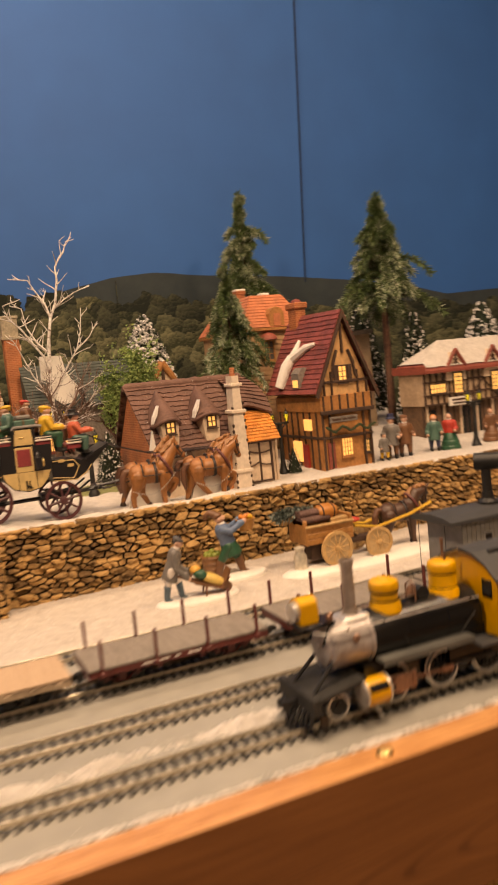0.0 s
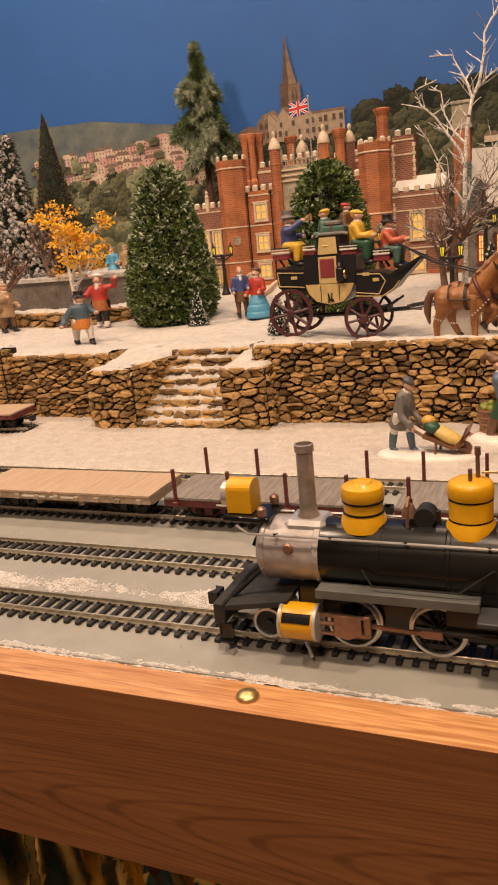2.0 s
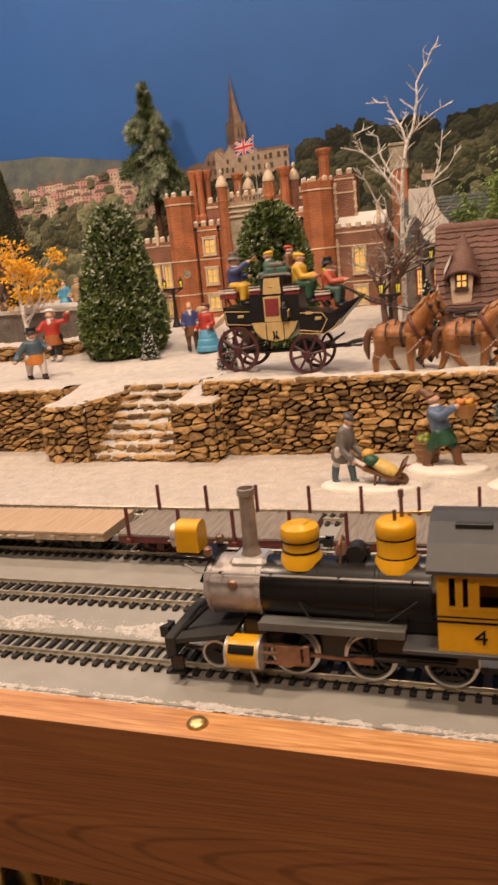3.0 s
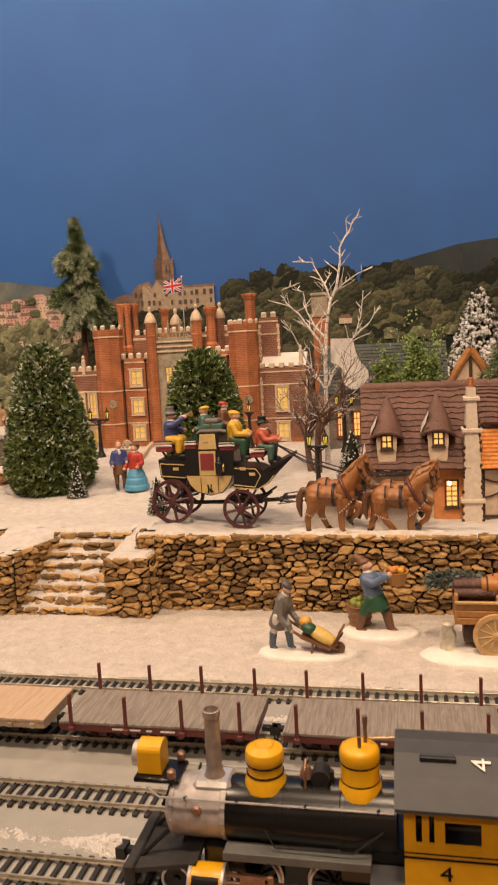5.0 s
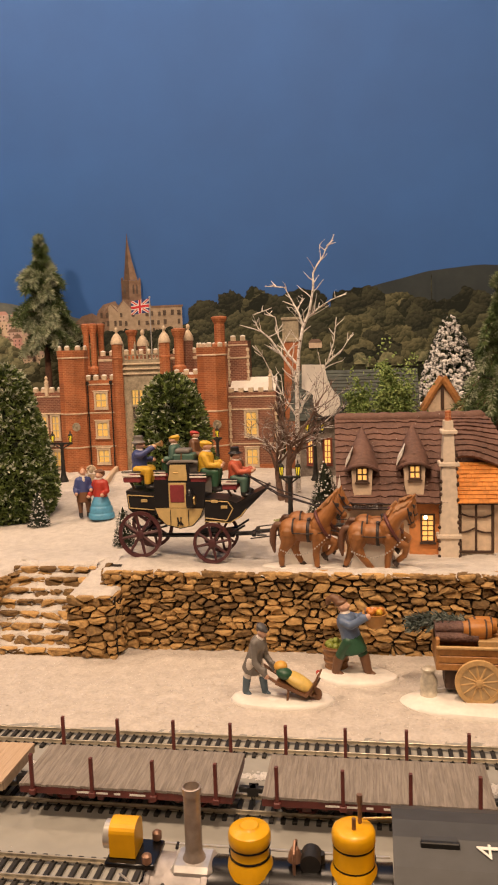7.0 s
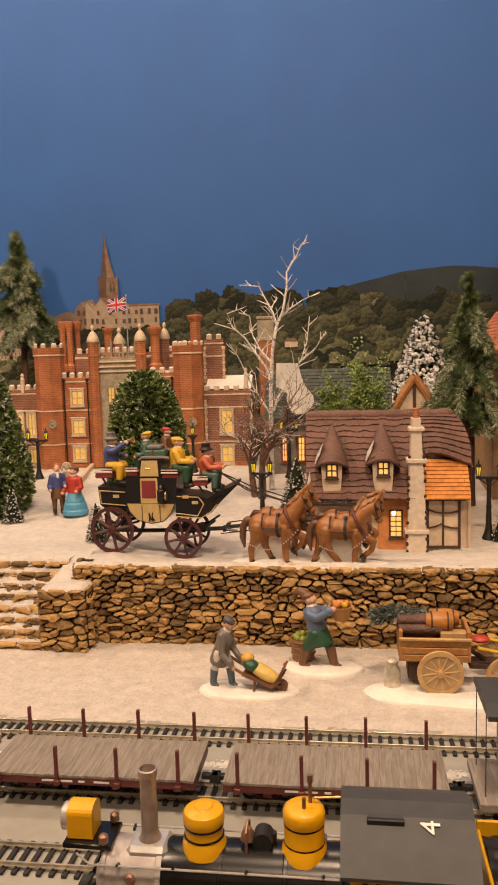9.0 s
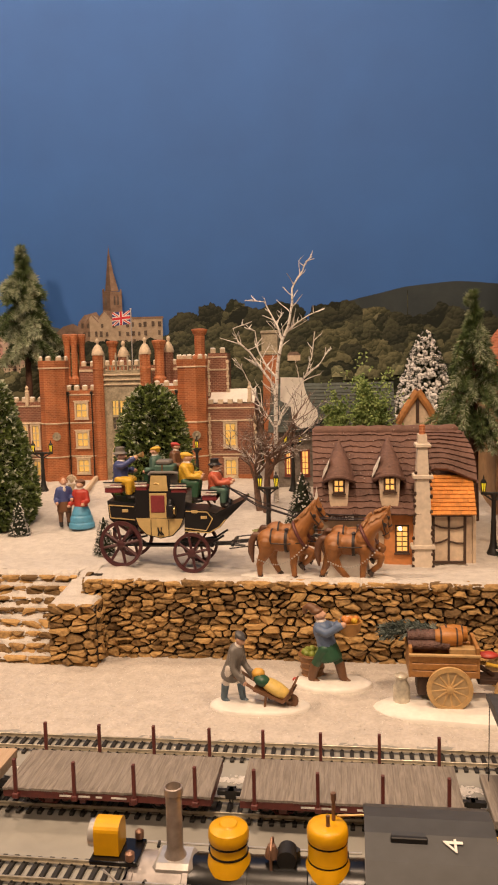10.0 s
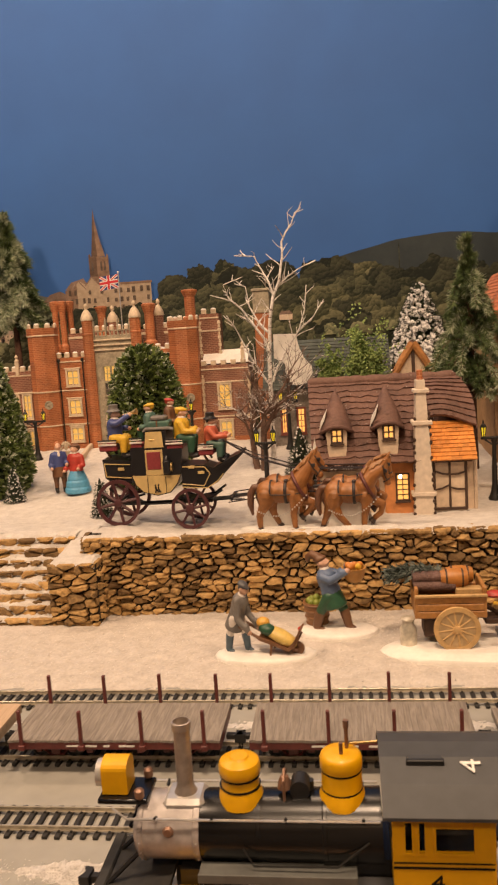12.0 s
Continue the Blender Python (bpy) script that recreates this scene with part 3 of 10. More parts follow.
def stone_cells(length, height, seed, cw=0.0120, ch=0.0061):
    """Flattish irregular stones that fill a strip, as outlines in (along, up)."""
    r = random.Random(seed)
    rows = max(2, round(height / ch))
    pts = []
    for j in range(rows):
        u = r.uniform(-0.6, 0.2) * cw
        while u < length + cw:
            w = cw * r.choice((0.35, 0.5, 0.6, 0.85, 1.1, 1.4, 1.9))
            pts.append((u + w / 2, (j + 0.5 + r.uniform(-0.56, 0.56)) * height / rows))
            u += w
    k = 2.2
    cells = []
    for i, (a, b) in enumerate(pts):
        poly = [(a - 0.03, 0.0), (a + 0.03, 0.0), (a + 0.03, height), (a - 0.03, height)]
        poly = [(max(0, min(length, p[0])), p[1]) for p in poly]
        for j, (c, d) in enumerate(pts):
            if i == j or abs(c - a) > 0.045:
                continue
            nx_, nz_ = (c - a), (d - b) * k * k
            poly = clip_poly(poly, nx_, nz_, (nx_ * (a + c) / 2 + nz_ * (b + d) / 2))
            if len(poly) < 3:
                break
        if len(poly) >= 3:
            ar = abs(sum(poly[n][0] * poly[(n + 1) % len(poly)][1] - poly[(n + 1) % len(poly)][0] * poly[n][1] for n in range(len(poly)))) / 2
            if ar > 0.9e-5:
                cells.append(poly)
    return cells


def stone_mesh(m, poly, r):
    """One rough stone: outline ring, shoulder ring, uneven face."""
    soft = []
    for i, p in enumerate(poly):
        q = poly[(i + 1) % len(poly)]
        L = math.hypot(q[0] - p[0], q[1] - p[1])
        if L < 0.0012:
            continue
        for f in (0.15, 0.85):
            soft.append((p[0] + (q[0] - p[0]) * f, p[1] + (q[1] - p[1]) * f))
    poly = soft
    n = len(poly)
    cx, cz = sum(p[0] for p in poly) / n, sum(p[1] for p in poly) / n
    gap, d = r.uniform(0.0003, 0.0017), r.uniform(0.0020, 0.0068)
    tu, tz = r.uniform(-0.24, 0.24), r.uniform(-0.45, 0.15)
    def ring(shrink, depth):
        res = []
        for a, b in poly:
            L = math.hypot(a - cx, b - cz) + 1e-9
            k = max(0.3, 1 - (gap + shrink) / L)
            u, w = cx + (a - cx) * k, cz + (b - cz) * k
            res.append((u, -(depth + (tu * (u - cx) + tz * (w - cz))) if depth > 0.001 else 0.0, w))
        return res
    j = lambda p, s: (p[0] + r.uniform(-s, s), p[1] + r.uniform(-s, s) * 0.8, p[2] + r.uniform(-s, s))
    r0, r1, r2 = ring(0, 0.0), [j(p, 0.0007) for p in ring(0.0001, d * 0.72)], [j(p, 0.0009) for p in ring(0.0010, d)]
    c = j((cx, -d * 1.12, cz), 0.0006)
    vs = [Vector(p) for p in r0 + r1 + r2 + [c]]
    fs = []
    for a in (0, n):
        for i in range(n):
            fs.append((a + i, a + (i + 1) % n, a + n + (i + 1) % n, a + n + i))
    fs += [(2 * n + i, 2 * n + (i + 1) % n, 3 * n) for i in range(n)]
    m.put(vs, fs, False, True)


def stone_wall(name, p0, p1, z0, z1, seed, label, thick=0.03, pick=None, cap=True, cw=0.0120, ch=0.0061, lip=0.0):
    """A run of dry stone from p0 to p1; its face looks to the right of that line."""
    p0, p1 = Vector((*p0, 0)), Vector((*p1, 0))
    d = p1 - p0
    L, ang = d.length, math.atan2(d.y, d.x)
    w = thing(name, label, "stone wall", kind="structure")
    w.matrix_world = Matrix.Translation((p0.x, p0.y, z0)) @ Matrix.Rotation(ang, 4, "Z")
    h = z1 - z0
    part("core", Mesh().box(0.0005, L - 0.0005, 0.0, 0.008 if lip else thick, 0, h - 0.0015), MORTAR, w, "dark recessed joints")
    r, rest, count = random.Random(seed * 3 + 1), Mesh(), 0
    for poly in stone_cells(L, h + r.uniform(0, 0.001), seed, cw, ch):
        cx = p0.x + (sum(p[0] for p in poly) / len(poly)) * math.cos(ang)
        if pick and pick[0] < cx < pick[1] and count < 295:
            m = Mesh()
            stone_mesh(m, poly, r)
            part("stone", m, STONE, w)
            count += 1
        else:
            stone_mesh(rest, poly, r)
    if rest.v:
        part("stones_far", rest, STONE_I, w, kind="stuff")
    if cap:
        top, x = Mesh(), 0.0
        while x < L:
            wd = r.uniform(0.012, 0.026)
            top.box(x + 0.0005, min(L, x + wd) - 0.0005, -0.0048 + r.uniform(-0.001, 0.001), 0.008 + r.uniform(-0.003, 0.003), h - 0.0050 + r.uniform(-0.0010, 0.0008), h - 0.0004 + r.uniform(-0.0012, 0.0010), 0.0014)
            x += wd
        part("cap_stones", top, STONE_I, w, kind="stuff")
        def hh(a, b):
            return h + 0.0016 + 0.0030 * noise.noise((a * 45 + seed, b * 60, seed * 2.0)) + 0.0016 * noise.noise((a * 210, b * 210, 1.0)) - 0.0042 * max(0, (0.0008 + 0.003 * noise.noise((a * 90, 3.0, seed * 1.0)) - b) / 0.005) - lip * max(0.0, min(1.0, (b - 0.004) / 0.018))
        part("snow_cap", field(0.0, L, -0.0042, thick + 0.004, max(6, int(L / 0.003)), 18, hh), SNOW, w, "ragged snow on the coping")
    return w


stone_wall("wall_stone_main", (0.056, 0.7385), (0.78, 0.7385), 0, 0.0800, 11, "rough brown dry stone retaining wall with a snowy top", pick=(0.0, 0.46), lip=0.0065)
stone_wall("wall_stone_right", (0.78, 0.7385), (1.45, 0.7030), 0, 0.0800, 17, "rough brown dry stone retaining wall at the village's end", lip=0.0065)
stone_wall("wall_stone_left", (-0.262, 0.757), (-0.125, 0.757), 0, 0.074, 12, "rough brown dry stone wall beside the steps", pick=(-0.3, -0.1))
stone_wall("wall_stone_left_return", (-0.262, 0.742), (-0.262, 0.757), 0, 0.084, 52, "short return of the taller stone wall", thick=0.01, cap=False)
stone_wall("wall_stone_left_end", (-0.1255, 0.757), (-0.1255, 0.790), 0.05, 0.0735, 53, "short stone end beside the pier", thick=0.01, cap=False)
stone_wall("wall_stone_main_end", (0.0555, 0.769), (0.0555, 0.7385), 0.05, 0.0790, 54, "short stone end beside the pier", thick=0.01, cap=False)
stone_wall("wall_stone_far_left", (-0.75, 0.742), (-0.262, 0.742), 0, 0.084, 13, "taller dry stone wall block at the village's edge")
# the two piers and the side walls of the steps
stone_wall("pier_left_front", (-0.126, 0.7110), (-0.073, 0.7110), 0, 0.064, 14, "stone pier beside the snowy steps", thick=0.050, pick=(-1, 1), cw=0.0125, ch=0.0072, cap=False)
stone_wall("pier_left_side", (-0.073, 0.7110), (-0.050, 0.800), 0, 0.066, 15, "slanting stone side wall of the steps", thick=0.02, pick=(-1, 1), cap=False)
stone_wall("pier_right_front", (0.0275, 0.7110), (0.0765, 0.7110), 0, 0.063, 16, "stone pier beside the snowy steps", thick=0.055, pick=(-1, 1), cw=0.0125, ch=0.0072, cap=False)
stone_wall("pier_right_side", (0.0735, 0.7110), (0.0735, 0.7385), 0, 0.063, 18, "stone pier's short side", thick=0.02, pick=(-1, 1), cap=False)
m = Mesh().prism([(-0.125, 0.718), (-0.0765, 0.718), (-0.0575, 0.79), (-0.125, 0.79)], 0.0, 0.0635, "xy")
single("pier_fill_left", m, SNOW, "snow-topped rubble fill of the pier", "pier", kind="structure")
single("pier_fill_right", Mesh().box(0.0305, 0.0710, 0.7165, 0.738, 0.0, 0.0630).box(0.0305, 0.054, 0.738, 0.79, 0.0, 0.0630), SNOW, "snow-topped rubble fill of the pier", "pier", kind="structure")

def pier_snow(name, xl, xr, label):
    """Snow that climbs from a pier's front edge to the village field."""
    m, nx, ny = Mesh(), 34, 44
    vs = []
    for i in range(nx):
        for j in range(ny):
            u, v = i / (nx - 1), j / (ny - 1)
            y = 0.7095 + 0.0925 * v
            x = xl + (xr(y) - xl) * u
            z = 0.0648 + 0.0105 * max(0.0, (v - 0.30) / 0.70) ** 1.3 + lumps(x, y, 60, 0.0014) + lumps(x, y, 240, 0.0008) + hump(x, y)
            z -= 0.0042 * (max(0.0, (0.10 - u) / 0.10) + max(0.0, (u - 0.88) / 0.12)) ** 1.6 + 0.0026 * max(0.0, (0.07 - v) / 0.07)
            x += 0.0010 * noise.noise((x * 90, y * 90, 8.0))
            if j == 0:
                z -= 0.0022 + lumps(x, 2.0, 130, 0.0014)
            vs.append((x, y, z))
    m.put(vs, [(i * ny + j, (i + 1) * ny + j, (i + 1) * ny + j + 1, i * ny + j + 1) for i in range(nx - 1) for j in range(ny - 1)], True, False)
    return single(name, m, SNOW, label, "snow", kind="structure")


pier_snow("snow_pier_left", -0.1265, lambda y: -0.0735 + 0.0230 * (y - 0.7045) / 0.0955, "soft snow sloping up over the stone pier")
pier_snow("snow_pier_right", 0.0275, lambda y: 0.0750 if y < 0.7400 else 0.0570, "soft snow sloping up over the stone pier")
fill = Mesh()
for xa, xb, ya in ((-1.6, -0.126, 0.766), (-0.126, 0.058, 0.7925), (0.058, 0.78, 0.751), (0.78, 2.0, 0.752)):
    fill.box(xa, xb, ya, 1.4695, 0.0, 0.0590)
single("ground_fill", fill, SNOW, "packed snow body under the village field", "snow", kind="structure")

steps = thing("stone_steps", "broad stone steps covered with snow", "steps", kind="structure")
NS = 8
for i in range(NS):
    y0 = 0.7105 + i * 0.0094
    z1 = (i + 1) * 0.0725 / NS
    m, r = Mesh(), random.Random(40 + i)
    x = -0.076 + i * 0.0025
    m.box(x, 0.034, y0 + 0.0032, y0 + 0.020, z1 - 0.0098, z1 - 0.0018)
    m.x = Matrix.Translation((x, y0 + 0.0036, z1 - 0.0098))
    for poly in stone_cells(0.034 - x, 0.0096, 60 + i, 0.020, 0.0055):
        stone_mesh(m, poly, r)
    s = part("step", m, STONE_I, steps, "rough stone step")
    def hs(a, b, z1=z1, y0=y0, i=i):
        e = (b - y0 - 0.0016) / 0.0024 + 1.3 * noise.noise((a * 75 + i * 9, b * 60, i * 1.7)) + 1.7 * noise.noise((a * 26 + i * 5, 4.0, i * 1.1))
        return z1 - 0.0046 + 0.0052 * max(0, min(1, e)) + lumps(a, b, 110, 0.0016) + lumps(a, b, 300, 0.0012) + 0.0030 * max(0.0, min(1.0, (b - y0 - 0.006) / 0.006))
    part("snow", field(-0.074 + i * 0.0025, 0.034, y0 + 0.0004, y0 + 0.0118, 90, 14, hs), SNOW, steps, "soft snow on the treads")

# ---- railway vehicles ----
RT = 0.0050  # top of the rails


def wheelset(parent, x, r, name="wheel", mats=None, half=0.0083):
    for s in (-1, 1):
        m = Mesh()
        m.lathe((x, s * half, RT + r), [(r * 1.12, -0.0012), (r * 1.12, -0.0006), (r, -0.0004), (r, 0.0014), (r * 0.82, 0.0016), (r * 0.8, 0.0008), (r * 0.25, 0.0008), (r * 0.22, 0.002)] if s > 0 else
                [(r * 0.22, -0.002), (r * 0.25, -0.0008), (r * 0.8, -0.0008), (r * 0.82, -0.0016), (r, -0.0014), (r, 0.0004), (r * 1.12, 0.0006), (r * 1.12, 0.0012)], 20, axis="y")
        part(name, m, mats or IRON, parent)
    part("axle", Mesh().cyl((x, -half, RT + r), (x, half, RT + r), r * 0.15, n=8), IRON, parent)


def truck(parent, x, paint):
    """A two-axle archbar truck."""
    for dx in (-0.011, 0.011):
        wheelset(parent, x + dx, 0.0062)
    for s in (-1, 1):
        m = Mesh()
        y = s * 0.0118
        m.tube([(x - 0.0155, y, RT + 0.0068), (x - 0.009, y, RT + 0.0072), (x - 0.004, y, RT + 0.0028), (x + 0.004, y, RT + 0.0028), (x + 0.009, y, RT + 0.0072), (x + 0.0155, y, RT + 0.0068)], [0.0010] * 6, 4, False)
        m.tube([(x - 0.0155, y, RT + 0.0082), (x - 0.004, y, RT + 0.0105), (x + 0.004, y, RT + 0.0105), (x + 0.0155, y, RT + 0.0082)], [0.0009] * 4, 4, False)
        for dx in (-0.011, 0.011):
            m.box(x + dx - 0.002, x + dx + 0.002, y - 0.0014, y + 0.0014, RT + 0.0045, RT + 0.0085, 0.0005)
        m.box(x - 0.003, x + 0.003, y - 0.0012, y + 0.0012, RT + 0.0032, RT + 0.010, 0.0004)
        part("sideframe", m, paint, parent)
    part("bolster", Mesh().box(x - 0.0025, x + 0.0025, -0.0115, 0.0115, RT + 0.0075, RT + 0.011), paint, parent)


def coupler(parent, x, s):
    m = Mesh()
    m.box(x, x + s * 0.008, -0.002, 0.002, RT + 0.0070, RT + 0.0105, 0.0005)
    m.prism([(x + s * 0.007, -0.003), (x + s * 0.0125, -0.0032), (x + s * 0.0125, -0.0012), (x + s * 0.0098, 0.0004), (x + s * 0.012, 0.0032), (x + s * 0.007, 0.0022)], RT + 0.0055, RT + 0.0112, "xy")
    m.cyl((x + s * 0.008, 0.001, RT + 0.006), (x + s * 0.008, -0.003, RT - 0.001), 0.0004, n=6)
    part("coupler", m, IRON, parent)


def flat_car(x0, x1, yc, paint, deck, stakes, label, seed, rz=0.0, at=None, bar=True):
    r = random.Random(seed)
    L = x1 - x0
    c = thing("flat_car", label, "railway car", "flat cars", at=at or ((x0 + x1) / 2, yc, 0), rz=rz)
    a, b, w = -L / 2, L / 2, 0.0242
    zs, zd = RT + 0.0125, RT + 0.0175
    for s in (-1, 1):
        part("side_sill", Mesh().box(a, b, s * w, s * (w - 0.0028), zs, zd, 0.0004), paint, c)
        part("end_beam", Mesh().box(a if s < 0 else b - 0.003, a + 0.003 if s < 0 else b, -w + 0.003, w - 0.003, zs - 0.001, zd, 0.0004), paint, c)
    part("centre_sill", Mesh().box(a + 0.004, b - 0.004, -0.004, 0.004, zs - 0.0035, zd - 0.0005), paint, c)
    n = max(20, int(L / 0.0036))
    for i in range(n):
        u0, u1 = a + L * i / n, a + L * (i + 1) / n
        e = r.uniform(-0.0004, 0.0004)
        part("deck_plank", Mesh().box(u0 + 0.00002, u1 - 0.00002, -w - 0.0004 + e, w + 0.0004 + e, zd, zd + 0.0016 + r.uniform(-0.00005, 0.00005), 0.00008), deck, c)
    if stakes:
        for k in range(4):
            for s in (-1, 1):
                u = (k - 1.5) * 0.039
                m = Mesh().box(u - 0.0011, u + 0.0011, s * (w + 0.0004), s * (w + 0.0026), zs + 0.0005, 0.0440 + r.uniform(-0.0004, 0.0004), 0.0003)
                st = part("stake", m, paint, c)
                part("stake_pocket", Mesh().box(u - 0.0021, u + 0.0021, s * (w + 0.0002), s * (w + 0.0032), zs + 0.0006, zs + 0.0042, 0.0005), paint, c)
    for u in (-L * 0.31, L * 0.31):
        truck(c, u, paint if stakes else IRON)
    for u in (-L * 0.12, L * 0.12):
        part("needle_beam", Mesh().box(u - 0.002, u + 0.002, -w + 0.003, w - 0.003, zs - 0.004, zs, 0.0004), paint, c)
    for s in (-1, 1):
        for y in (-0.012, 0.012):
            part("truss_rod", Mesh().tube([(a + 0.01, y, zs), (-L * 0.12, y, zs - 0.0045), (L * 0.12, y, zs - 0.0045), (b - 0.01, y, zs)], [0.0004] * 4, 5), IRON, c) if s > 0 else None
        coupler(c, a if s < 0 else b, s)
    if bar:
        m = Mesh()
        for k, (u, wd) in enumerate(((-0.030, 0.020), (-0.006, 0.004), (0.004, 0.010))):
            m.box(u, u + wd, -w - 0.0003, -w + 0.0005, zs + 0.0020, zs + 0.0032)
        part("lettering_bar", m, WHITE_LETTER, c, "small white lettering, not readable")
    m = Mesh().cyl((a + 0.003, -w + 0.006, zd), (a + 0.003, -w + 0.006, zd + 0.008), 0.0005, n=6)
    m.lathe((a + 0.003, -w + 0.006, zd + 0.008), [(0.0035, 0), (0.0035, 0.0006)], 14)
    if not stakes:
        for k in range(9):
            for s in (-1, 1):
                u = a + L * (k + 0.5) / 9
                part("stake_pocket", Mesh().box(u - 0.0019, u + 0.0019, s * (w - 0.0004), s * (w + 0.0016), zs + 0.0004, zs + 0.0040, 0.0005), paint, c)
        part("brake_wheel", m, IRON, c)
    return c


flat_car(0.0975, 0.2335, 0.478, MAROON, DECK_GREY, True, "maroon flat car with grey weathered planks and eight stakes", 1)
flat_car(0.2515, 0.3875, 0.478, MAROON, DECK_GREY, True, "maroon flat car with grey weathered planks and upright stakes", 2)
flat_car(-0.066, 0.086, 0.478, TAN_SIDE, DECK_TAN, False, "tan wooden flat car with a pale planked deck", 3)
flat_car(-0.232, -0.080, 0.478, TAN_SIDE, DECK_TAN, False, "tan wooden flat car with a pale planked deck", 4)
spur = track(0.0, -0.25, 0.07, "short siding at the foot of the stone wall")
spur.matrix_world = pose(-0.27, 0.692, 0.0012, 0, 0, 6)
flat_car(0, 0.13, 0, MAROON, DECK_TAN, False, "maroon flat car with a snowy deck on the siding", 5, rz=6, at=(-0.272, 0.692, 0.0012))

# grey van at the end of the flat cars
cb = thing("grey_van", "grey wooden caboose van with a dark roof and stove pipe", "railway car", at=(0.410, 0.478, 0))
zb, zt, wv, lv = RT + 0.012, 0.0715, 0.0235, 0.16
part("underframe", Mesh().box(0, lv, -0.02, 0.02, RT + 0.009, zb), IRON, cb)
part("body", Mesh().box(0.012, lv, -wv, wv, zb, zt, 0.0005), CABOOSE_GREY, cb)
for i in range(30):
    u = 0.012 + i * 0.0049
    part("side_board", Mesh().box(u + 0.0002, u + 0.0048, -wv - 0.0007, -wv + 0.0002, zb + 0.001, zt - 0.001, 0.0002), CABOOSE_GREY, cb)
rf = Mesh().prism([(-0.028, zt - 0.001), (0.028, zt - 0.001), (0.028, zt + 0.002), (0.016, zt + 0.0050), (0, zt + 0.0062), (-0.016, zt + 0.0050), (-0.028, zt + 0.002)], -0.002, lv + 0.004, "yz")
part("roof", rf, DARKGREY, cb, "dark grey curved roof")
for u in (0.034, 0.090):
    w = part("window", Mesh().box(u, u + 0.011, -wv - 0.0014, -wv + 0.001, 0.046, 0.060, 0.0003), CABOOSE_GREY, cb)
    part("pane", Mesh().box(u + 0.002, u + 0.009, -wv - 0.0017, -wv - 0.0012, 0.048, 0.058), BLACK, w)
pipe = Mesh().cyl((0.063, 0.000, zt + 0.004), (0.063, 0.000, zt + 0.042), 0.0042, n=14)
pipe.lathe((0.063, 0.000, zt + 0.005), [(0.009, 0), (0.009, 0.003), (0.0055, 0.006), (0.0048, 0.012)], 16)
pipe.cyl((0.056, 0.007, zt + 0.044), (0.074, -0.010, zt + 0.044), 0.0078, n=16)
part("stove_pipe", pipe, IRON, cb, "black T-shaped smoke head")
part("platform", Mesh().box(-0.006, 0.012, -0.0265, 0.0265, zb - 0.003, zb + 0.0020, 0.0004), DECK_GREY, cb, "grey planked end platform")
for s in (-1, 1):
    part("handrail", Mesh().tube([(-0.0015, s * 0.018, zb), (-0.0015, s * 0.018, zt)], [0.0003] * 2, 6), IRON, cb)
for u in (0.03, 0.13):
    truck(cb, u, IRON)
coupler(cb, -0.006, -1)

# ---- locomotive ----
PILOT = mat("dusty_black_pilot", (0.022, 0.021, 0.019), 0.72, 0.25, 300, 0.3)
FOOT_GREY = mat("grey_footplate", (0.105, 0.108, 0.100), 0.55, 0.15, 200, 0.15)
CHIMNEY = mat("brown_silver_chimney", (0.37, 0.31, 0.265), 0.36, 0.2, 200, 0.1, metal=0.5)
lo = thing("steam_locomotive", "black and yellow model steam locomotive with silver smokebox", "locomotive", at=(0, 0.339, 0))
BZ = 0.0470
m = Mesh().lathe((0, 0, BZ), [(0.0150, 0.2445), (0.0152, 0.245), (0.0152, 0.271), (0.0156, 0.2712), (0.0156, 0.2728), (0.0154, 0.273), (0.0158, 0.300), (0.0163, 0.3005), (0.0163, 0.302), (0.0160, 0.3022), (0.0165, 0.326)], 40, axis="x")
part("boiler", m, BLACK, lo, "glossy black boiler barrel")
m = Mesh().lathe((0, 0, BZ), [(0.0120, 0.2165), (0.0146, 0.2170), (0.0154, 0.2180), (0.0154, 0.2195), (0.0149, 0.2200), (0.0149, 0.2425), (0.0155, 0.243), (0.0155, 0.2455)], 40, axis="x")
for i in range(18):
    a = 2 * math.pi * i / 18
    for x in (0.2187, 0.2443):
        m.ball((x, 0.0155 * math.cos(a), BZ + 0.0155 * math.sin(a)), 0.0005, seg=6, rings=4)
sb = part("smokebox", m, GRAPHITE, lo, "silver-grey smokebox with rivets")
m = Mesh().lathe((0, 0, BZ), [(0.002, 0.2135), (0.0085, 0.2140), (0.0115, 0.2150), (0.0122, 0.2168)], 28, axis="x")
m.cyl((0.212, 0, BZ), (0.2145, 0, BZ), 0.0018, n=10)
part("smokebox_door", m, GRAPHITE, sb)
part("blow_off_cock", Mesh().lathe((0.232, -0.0120, BZ + 0.0055), [(0.0022, -0.0020), (0.0026, -0.0032), (0.0018, -0.0042)][::-1], 12, axis="y"), COPPER, sb)
m = Mesh().lathe((0.238, 0, 0), [(0.0056, 0.0600), (0.0052, 0.0632), (0.0043, 0.0650), (0.0039, 0.0670), (0.0038, 0.0930), (0.0044, 0.0934), (0.0044, 0.0966), (0.0036, 0.0968), (0.0033, 0.0930)], 24)
part("chimney", m, CHIMNEY, lo, "tall straight silver-grey chimney")
part("chimney_saddle", Mesh().box(0.2285, 0.2475, -0.0085, 0.0085, 0.0575, 0.0630, 0.002), SILVER, lo)
